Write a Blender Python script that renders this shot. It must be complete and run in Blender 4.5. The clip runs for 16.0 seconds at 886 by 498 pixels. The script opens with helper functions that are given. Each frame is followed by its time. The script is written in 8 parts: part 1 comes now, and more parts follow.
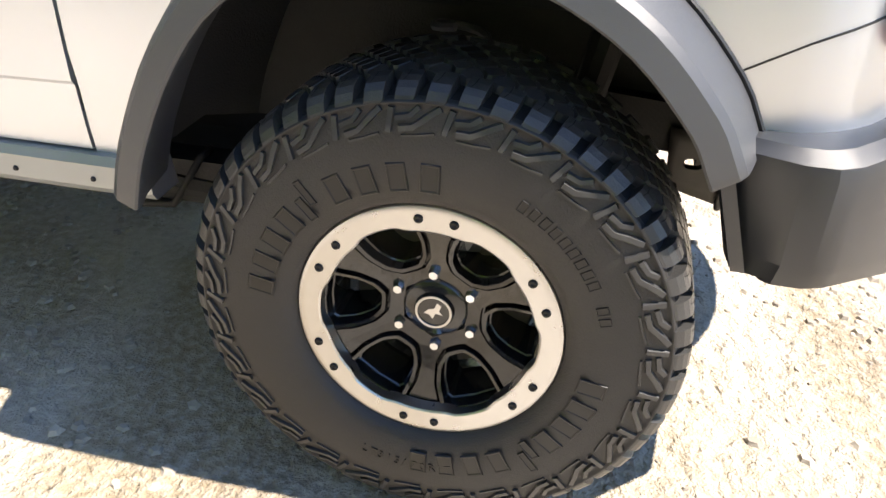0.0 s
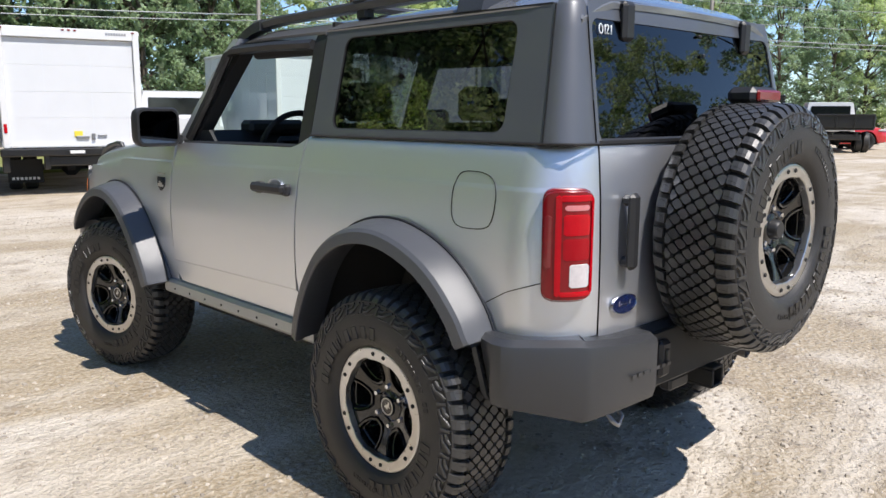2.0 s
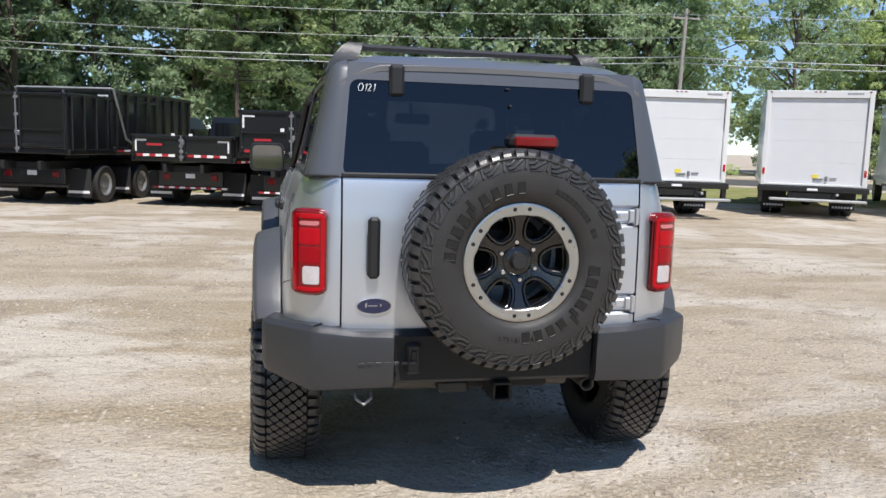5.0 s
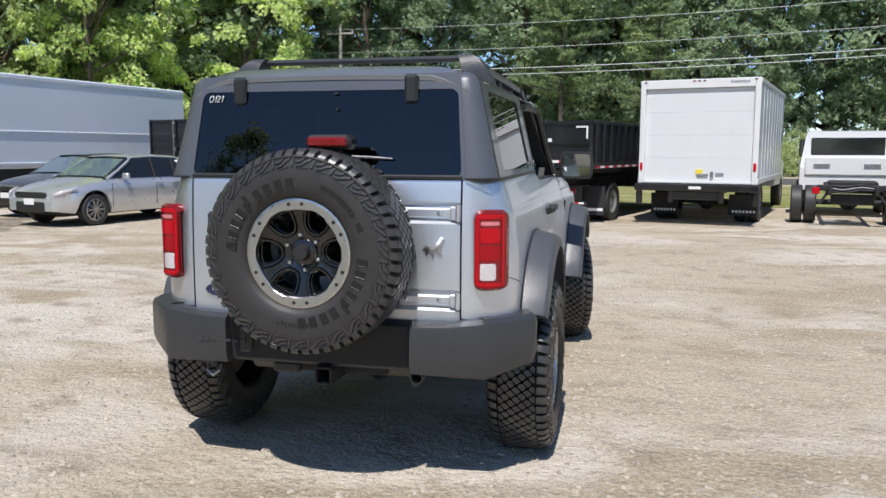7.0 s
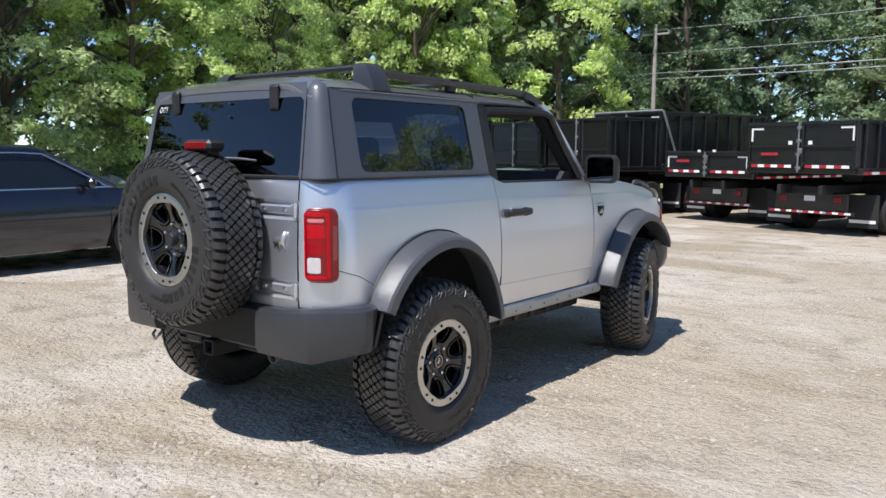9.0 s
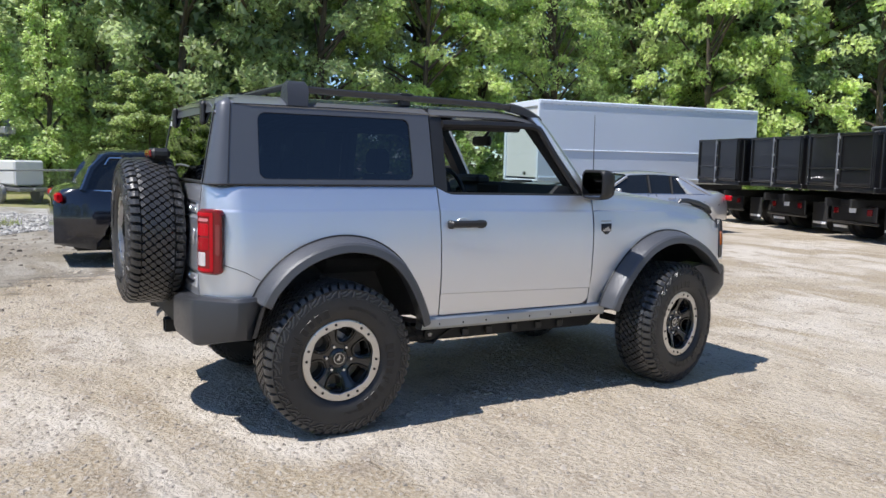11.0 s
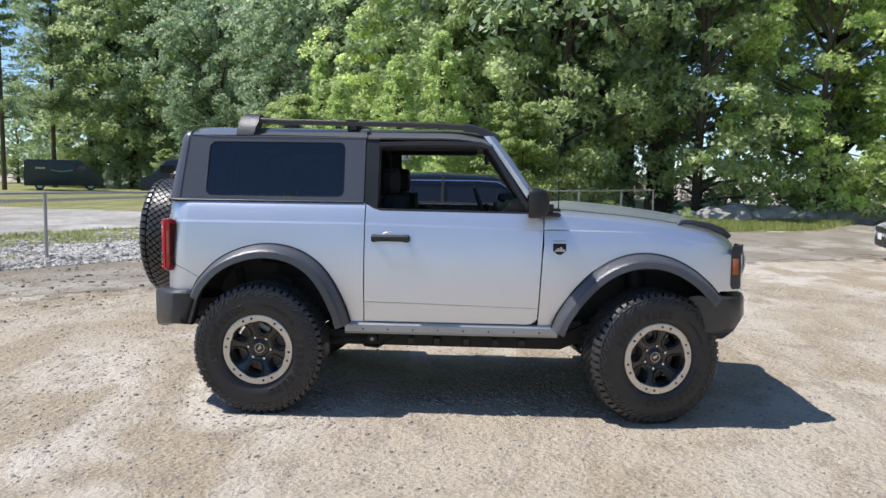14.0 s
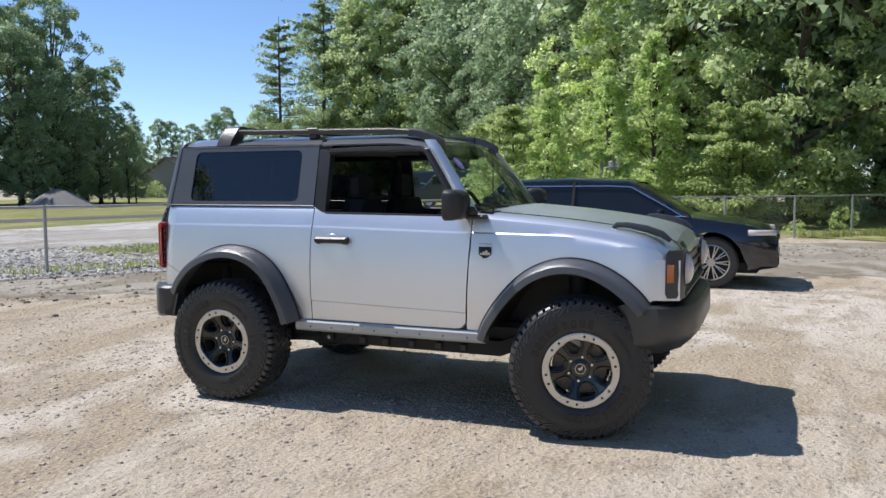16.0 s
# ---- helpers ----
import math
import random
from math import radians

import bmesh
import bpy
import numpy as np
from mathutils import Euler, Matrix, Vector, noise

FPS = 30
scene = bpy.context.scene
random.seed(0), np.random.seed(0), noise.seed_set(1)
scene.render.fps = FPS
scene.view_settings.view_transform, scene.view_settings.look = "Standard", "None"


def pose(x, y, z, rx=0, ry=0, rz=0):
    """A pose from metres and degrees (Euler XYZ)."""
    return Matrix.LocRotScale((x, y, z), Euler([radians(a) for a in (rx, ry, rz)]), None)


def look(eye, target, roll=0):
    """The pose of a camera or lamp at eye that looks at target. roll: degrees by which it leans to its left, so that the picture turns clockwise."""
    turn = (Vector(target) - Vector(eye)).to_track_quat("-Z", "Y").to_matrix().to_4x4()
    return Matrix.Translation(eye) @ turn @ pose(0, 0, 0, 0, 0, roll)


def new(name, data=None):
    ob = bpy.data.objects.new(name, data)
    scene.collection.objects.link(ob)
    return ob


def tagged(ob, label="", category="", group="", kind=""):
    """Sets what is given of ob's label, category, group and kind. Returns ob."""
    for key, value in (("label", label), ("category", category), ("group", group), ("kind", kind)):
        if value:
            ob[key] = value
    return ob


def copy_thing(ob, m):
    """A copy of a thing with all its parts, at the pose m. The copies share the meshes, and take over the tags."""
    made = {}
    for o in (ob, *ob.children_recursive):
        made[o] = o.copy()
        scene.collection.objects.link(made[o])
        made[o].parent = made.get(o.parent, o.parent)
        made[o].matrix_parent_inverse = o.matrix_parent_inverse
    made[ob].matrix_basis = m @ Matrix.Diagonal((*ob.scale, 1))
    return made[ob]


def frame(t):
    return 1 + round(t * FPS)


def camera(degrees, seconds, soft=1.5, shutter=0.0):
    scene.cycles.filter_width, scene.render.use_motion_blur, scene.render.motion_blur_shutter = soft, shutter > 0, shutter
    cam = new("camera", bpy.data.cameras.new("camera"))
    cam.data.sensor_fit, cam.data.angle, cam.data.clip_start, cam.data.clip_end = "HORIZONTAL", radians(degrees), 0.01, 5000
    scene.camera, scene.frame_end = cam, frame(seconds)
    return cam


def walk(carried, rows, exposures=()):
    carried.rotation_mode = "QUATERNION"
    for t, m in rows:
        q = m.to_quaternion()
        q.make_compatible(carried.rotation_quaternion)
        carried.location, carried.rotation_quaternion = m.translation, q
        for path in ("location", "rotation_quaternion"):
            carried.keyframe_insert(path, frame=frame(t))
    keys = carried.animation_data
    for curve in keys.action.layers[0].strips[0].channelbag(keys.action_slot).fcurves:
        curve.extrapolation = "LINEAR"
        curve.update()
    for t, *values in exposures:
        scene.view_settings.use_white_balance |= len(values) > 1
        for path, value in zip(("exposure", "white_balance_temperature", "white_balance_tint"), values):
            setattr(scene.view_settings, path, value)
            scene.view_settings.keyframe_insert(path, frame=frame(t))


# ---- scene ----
cam = camera(58.1, 16.0)
PATH = [
    (0, (-2.046, -1.526, 1.226), (-0.36, -1.164, 0.213), 2.1),
    (0.5, (-2.295, -1.949, 1.279), (-0.649, -1.164, 0.459), 1.6),
    (1, (-2.538, -2.404, 1.352), (-0.958, -1.337, 0.749), 0.9),
    (1.5, (-2.687, -2.905, 1.436), (-1.207, -1.631, 1.002), 0.2),
    (2, (-2.713, -3.423, 1.491), (-1.349, -1.999, 1.154), 0.2),
    (2.5, (-2.709, -3.892, 1.51), (-1.468, -2.351, 1.218), 0.5),
    (3, (-2.558, -4.318, 1.526), (-1.46, -2.669, 1.253), 0.9),
    (3.5, (-2.288, -4.613, 1.505), (-1.341, -2.871, 1.236), 1.5),
    (4, (-1.867, -4.84, 1.534), (-1.081, -3.02, 1.264), 1.8),
    (6.5, (0.755, -5.345, 1.529), (0.516, -3.375, 1.282), 0.6),
    (7, (1.361, -5.315, 1.52), (0.899, -3.384, 1.274), 0.1),
    (7.5, (1.899, -5.173, 1.494), (1.226, -3.306, 1.247), -0.1),
    (8, (2.439, -4.995, 1.51), (1.568, -3.212, 1.263), -0.3),
    (8.5, (3.0, -4.779, 1.526), (1.941, -3.1, 1.282), -0.2),
    (9, (3.487, -4.492, 1.523), (2.261, -2.93, 1.283), 0.2),
    (11.5, (5.345, -2.449, 1.55), (3.521, -1.657, 1.34), 1.2),
    (12, (5.594, -1.999, 1.565), (3.704, -1.378, 1.36), 1.0),
    (12.5, (5.771, -1.522, 1.567), (3.832, -1.074, 1.367), 0.9),
    (13, (5.918, -0.954, 1.586), (3.944, -0.696, 1.391), 0.9),
    (13.5, (6.05, -0.356, 1.587), (4.06, -0.288, 1.4), 1.0),
    (14, (6.042, 0.186, 1.578), (4.053, 0.085, 1.395), 0.8),
    (14.5, (6.0, 0.746, 1.559), (4.026, 0.479, 1.387), 0.5),
    (15, (5.909, 1.275, 1.554), (3.963, 0.847, 1.388), 0.1),
    (15.5, (5.768, 1.777, 1.553), (3.863, 1.19, 1.39), -0.2),
    (16, (5.621, 2.311, 1.548), (3.772, 1.566, 1.385), -0.2),
]
walk(cam, [(t, look(e, g, r)) for t, e, g, r in PATH], [(0.0, 1.56, 6650, 12), (0.5, 1.12, 6500, 13), (1.0, 0.87, 6350, 13), (1.5, 0.69, 6300, 12), (2.0, 0.53, 6250, 12), (2.6, 0.37, 6250, 13), (4.0, 0.27, 6250, 12), (7.0, 0.25, 6150, 11), (8.5, 0.35, 6050, 12), (12.0, 0.37, 6000, 12), (14.0, 0.34, 6050, 12), (16.0, 0.25, 6100, 12)])

# ---- light ----
SUN_AZ, SUN_EL = 177.5, 59.7
world = bpy.data.worlds.new("sky")
scene.world = world
world.use_nodes = True
wn, wl = world.node_tree.nodes, world.node_tree.links
sky = wn.new("ShaderNodeTexSky")
sky.sky_type, sky.sun_disc = "NISHITA", False
sky.sun_elevation, sky.sun_rotation = radians(SUN_EL), radians(SUN_AZ)
sky.air_density, sky.dust_density, sky.ozone_density = 0.76, 0.0, 4.0
wl.new(sky.outputs[0], wn["Background"].inputs[0])
wn["Background"].inputs[1].default_value = 0.128
sun = new("sun", bpy.data.lights.new("sun", "SUN"))
sun.data.energy, sun.data.angle, sun.data.color = 4.35, radians(0.53), (1.0, 0.935, 0.845)
sun_dir = Vector((math.sin(radians(SUN_AZ)) * math.cos(radians(SUN_EL)), math.cos(radians(SUN_AZ)) * math.cos(radians(SUN_EL)), math.sin(radians(SUN_EL))))
sun.matrix_world = look(sun_dir * 60, (0, 0, 0))


# ---- materials ----
def material(name, col, rough=0.5, metal=0.0, var=0.12, scale=6.0, bump=0.0, bscale=150.0, coat=0.0, spec=0.5, island=0.0, col2=None, rvar=0.08):
    m = bpy.data.materials.new(name)
    m.use_nodes = True
    n, l = m.node_tree.nodes, m.node_tree.links
    b = n["Principled BSDF"]
    b.inputs["Roughness"].default_value, b.inputs["Metallic"].default_value = rough, metal
    b.inputs["Specular IOR Level"].default_value = spec
    b.inputs["Coat Weight"].default_value, b.inputs["Coat Roughness"].default_value = coat, 0.04
    tc = n.new("ShaderNodeTexCoord")
    big = n.new("ShaderNodeTexNoise")
    big.inputs["Scale"].default_value, big.inputs["Detail"].default_value = scale, 6
    l.new(tc.outputs["Object"], big.inputs["Vector"])
    ramp = n.new("ShaderNodeMix")
    ramp.data_type = "RGBA"
    c2 = col2 or tuple(min(1, c * (1 + var)) for c in col)
    c1 = col if col2 else tuple(c * (1 - var) for c in col)
    ramp.inputs["A"].default_value, ramp.inputs["B"].default_value = (*c1, 1), (*c2, 1)
    l.new(big.outputs["Fac"], ramp.inputs["Factor"])
    out = ramp.outputs["Result"]
    if island:
        geo = n.new("ShaderNodeNewGeometry")
        hsv = n.new("ShaderNodeHueSaturation")
        mp = n.new("ShaderNodeMapRange")
        mp.inputs["To Min"].default_value, mp.inputs["To Max"].default_value = 1 - island, 1 + island
        l.new(geo.outputs["Random Per Island"], mp.inputs["Value"])
        l.new(mp.outputs["Result"], hsv.inputs["Value"])
        l.new(out, hsv.inputs["Color"])
        out = hsv.outputs["Color"]
    l.new(out, b.inputs["Base Color"])
    rr = n.new("ShaderNodeMapRange")
    rr.inputs["To Min"].default_value, rr.inputs["To Max"].default_value = max(0.0, rough - rvar), min(1.0, rough + rvar)
    l.new(big.outputs["Fac"], rr.inputs["Value"])
    l.new(rr.outputs["Result"], b.inputs["Roughness"])
    if bump:
        fine = n.new("ShaderNodeTexNoise")
        fine.inputs["Scale"].default_value, fine.inputs["Detail"].default_value = bscale, 4
        l.new(tc.outputs["Object"], fine.inputs["Vector"])
        bp = n.new("ShaderNodeBump")
        bp.inputs["Strength"].default_value, bp.inputs["Distance"].default_value = bump, 0.004
        l.new(fine.outputs["Fac"], bp.inputs["Height"])
        l.new(bp.outputs["Normal"], b.inputs["Normal"])
    return m


def glass(name, tint, alpha, rough=0.01, gloss=0.07):
    """Tinted window glass: a clear tinted pane under a gloss that grows towards grazing."""
    m = bpy.data.materials.new(name)
    m.use_nodes = True
    n, l = m.node_tree.nodes, m.node_tree.links
    n.remove(n["Principled BSDF"])
    tr, gl, mix, lw = n.new("ShaderNodeBsdfTransparent"), n.new("ShaderNodeBsdfGlossy"), n.new("ShaderNodeMixShader"), n.new("ShaderNodeLayerWeight")
    tr.inputs["Color"].default_value = (*[c * alpha for c in tint], 1)
    gl.inputs["Roughness"].default_value = rough
    lw.inputs["Blend"].default_value = 0.5
    pw, ma = n.new("ShaderNodeMath"), n.new("ShaderNodeMath")
    pw.operation, ma.operation = "POWER", "MULTIPLY_ADD"
    pw.inputs[1].default_value = 4.0
    ma.inputs[1].default_value, ma.inputs[2].default_value = 0.9, gloss
    l.new(lw.outputs["Facing"], pw.inputs[0])
    l.new(pw.outputs[0], ma.inputs[0])
    l.new(ma.outputs[0], mix.inputs[0])
    l.new(tr.outputs[0], mix.inputs[1])
    l.new(gl.outputs[0], mix.inputs[2])
    l.new(mix.outputs[0], n["Material Output"].inputs[0])
    return m


def foliage(name, c1, c2):
    m = material(name, c1, rough=0.5, col2=c2, scale=0.5, island=0.38, spec=0.35)
    n, l = m.node_tree.nodes, m.node_tree.links
    b = n["Principled BSDF"]
    t, both = n.new("ShaderNodeBsdfTranslucent"), n.new("ShaderNodeAddShader")
    src = b.inputs["Base Color"].links[0].from_socket
    for share, socket in ((0.42, b.inputs["Base Color"]), (0.66, t.inputs["Color"])):
        k = n.new("ShaderNodeVectorMath")
        k.operation = "SCALE"
        k.inputs["Scale"].default_value = share
        l.new(src, k.inputs[0])
        l.new(k.outputs[0], socket)
    l.new(b.outputs[0], both.inputs[0])
    l.new(t.outputs[0], both.inputs[1])
    l.new(both.outputs[0], n["Material Output"].inputs[0])
    return m


def ground_material(name, c_dark, c_mid, c_pale, stone=0.5, bump=0.6, streak=0.0):
    """Packed dirt with worn patches, small stones and tyre streaks."""
    m = bpy.data.materials.new(name)
    m.use_nodes = True
    n, l = m.node_tree.nodes, m.node_tree.links
    b = n["Principled BSDF"]
    b.inputs["Roughness"].default_value = 0.95
    b.inputs["Specular IOR Level"].default_value = 0.15
    tc = n.new("ShaderNodeTexCoord")

    def tex(kind, scale, detail=8, sx=1.0, sy=1.0, turn=0.0):
        mp = n.new("ShaderNodeMapping")
        mp.inputs["Scale"].default_value = (sx, sy, 1)
        mp.inputs["Rotation"].default_value = (0, 0, radians(turn))
        l.new(tc.outputs["Object"], mp.inputs["Vector"])
        t = n.new(kind)
        t.inputs["Scale"].default_value = scale
        if "Detail" in t.inputs:
            t.inputs["Detail"].default_value = detail
        l.new(mp.outputs[0], t.inputs["Vector"])
        return t

    def mixc(fac, a, bb, mode="MIX"):
        x = n.new("ShaderNodeMix")
        x.data_type, x.blend_type = "RGBA", mode
        for s, v in (("Factor", fac), ("A", a), ("B", bb)):
            if isinstance(v, (tuple, float, int)):
                x.inputs[s].default_value = (*v, 1) if isinstance(v, tuple) else v
            else:
                l.new(v, x.inputs[s])
        return x.outputs["Result"]

    def ramp(src, lo, hi):
        r = n.new("ShaderNodeMapRange")
        r.interpolation_type = "SMOOTHSTEP"
        r.inputs["From Min"].default_value, r.inputs["From Max"].default_value = lo, hi
        l.new(src, r.inputs["Value"])
        return r.outputs["Result"]

    patch = tex("ShaderNodeTexNoise", 0.32, 10)
    patch.inputs["Distortion"].default_value = 0.6
    mid = tex("ShaderNodeTexNoise", 2.6, 10)
    grit = tex("ShaderNodeTexNoise", 38, 6)
    stones = tex("ShaderNodeTexVoronoi", 30)
    stones2 = tex("ShaderNodeTexVoronoi", 75)
    col = mixc(ramp(patch.outputs["Fac"], 0.42, 0.60), c_mid, c_pale)
    soft = tex("ShaderNodeTexNoise", 0.6, 8, 0.7, 1.5, 50)
    soft.inputs["Distortion"].default_value = 0.9
    col = mixc(ramp(soft.outputs["Fac"], 0.47, 0.62), col, tuple(c * k for c, k in zip(c_mid, (0.80, 0.765, 0.69))))
    col = mixc(ramp(mid.outputs["Fac"], 0.50, 0.76), col, c_dark)
    if streak:
        st = tex("ShaderNodeTexNoise", 1.1, 6, 0.35, 3.0, 62)
        col = mixc(ramp(st.outputs["Fac"], 0.56, 0.8), col, tuple(c * 0.72 for c in c_mid))
    mottle = tex("ShaderNodeTexNoise", 9, 8)
    col = mixc(ramp(mottle.outputs["Fac"], 0.58, 0.86), col, tuple(c * 0.72 for c in c_mid))
    gm = n.new("ShaderNodeMath")
    gm.operation = "MULTIPLY"
    gm.inputs[1].default_value = 0.36
    l.new(ramp(grit.outputs["Fac"], 0.35, 0.7), gm.inputs[0])
    col = mixc(gm.outputs[0], col, tuple(min(0.8, c * 1.25) for c in c_pale))
    sm = n.new("ShaderNodeMath")
    sm.operation = "MULTIPLY"
    sm.inputs[1].default_value = stone
    near = ramp(stones.outputs["Distance"], 0.34, 0.1)
    l.new(near, sm.inputs[0])
    pick = n.new("ShaderNodeMath")
    pick.operation = "MULTIPLY"
    l.new(sm.outputs[0], pick.inputs[0])
    l.new(ramp(mid.outputs["Fac"], 0.42, 0.6), pick.inputs[1])
    col = mixc(pick.outputs[0], col, stones.outputs["Color"], "SOFT_LIGHT")
    l.new(col, b.inputs["Base Color"])
    def madd(src, k, add):
        x = n.new("ShaderNodeMath")
        x.operation = "MULTIPLY_ADD"
        l.new(src, x.inputs[0])
        x.inputs[1].default_value = k
        if isinstance(add, float):
            x.inputs[2].default_value = add
        else:
            l.new(add, x.inputs[2])
        return x.outputs[0]

    rough_at = n.new("ShaderNodeMath")
    rough_at.operation = "MULTIPLY"
    l.new(near, rough_at.inputs[0])
    l.new(ramp(mid.outputs["Fac"], 0.45, 0.62), rough_at.inputs[1])
    fine = tex("ShaderNodeTexNoise", 140, 5)
    hh = madd(rough_at.outputs[0], 0.9, 0.0)
    hh = madd(grit.outputs["Fac"], 1.0, hh)
    hh = madd(fine.outputs["Fac"], 0.45, hh)
    lumps = tex("ShaderNodeTexNoise", 13, 8)
    ruts = tex("ShaderNodeTexNoise", 5.5, 7, 0.3, 1.3, 58)
    hh = madd(lumps.outputs["Fac"], 1.8, hh)
    crumbs = tex("ShaderNodeTexNoise", 24, 8)
    hh = madd(crumbs.outputs["Fac"], 0.9, hh)
    hh = madd(ruts.outputs["Fac"], 0.55, hh)
    hh = madd(mid.outputs["Fac"], 4.0, hh)
    bp = n.new("ShaderNodeBump")
    bp.inputs["Strength"].default_value, bp.inputs["Distance"].default_value = bump, 0.022
    l.new(hh, bp.inputs["Height"])
    l.new(bp.outputs["Normal"], b.inputs["Normal"])
    return m


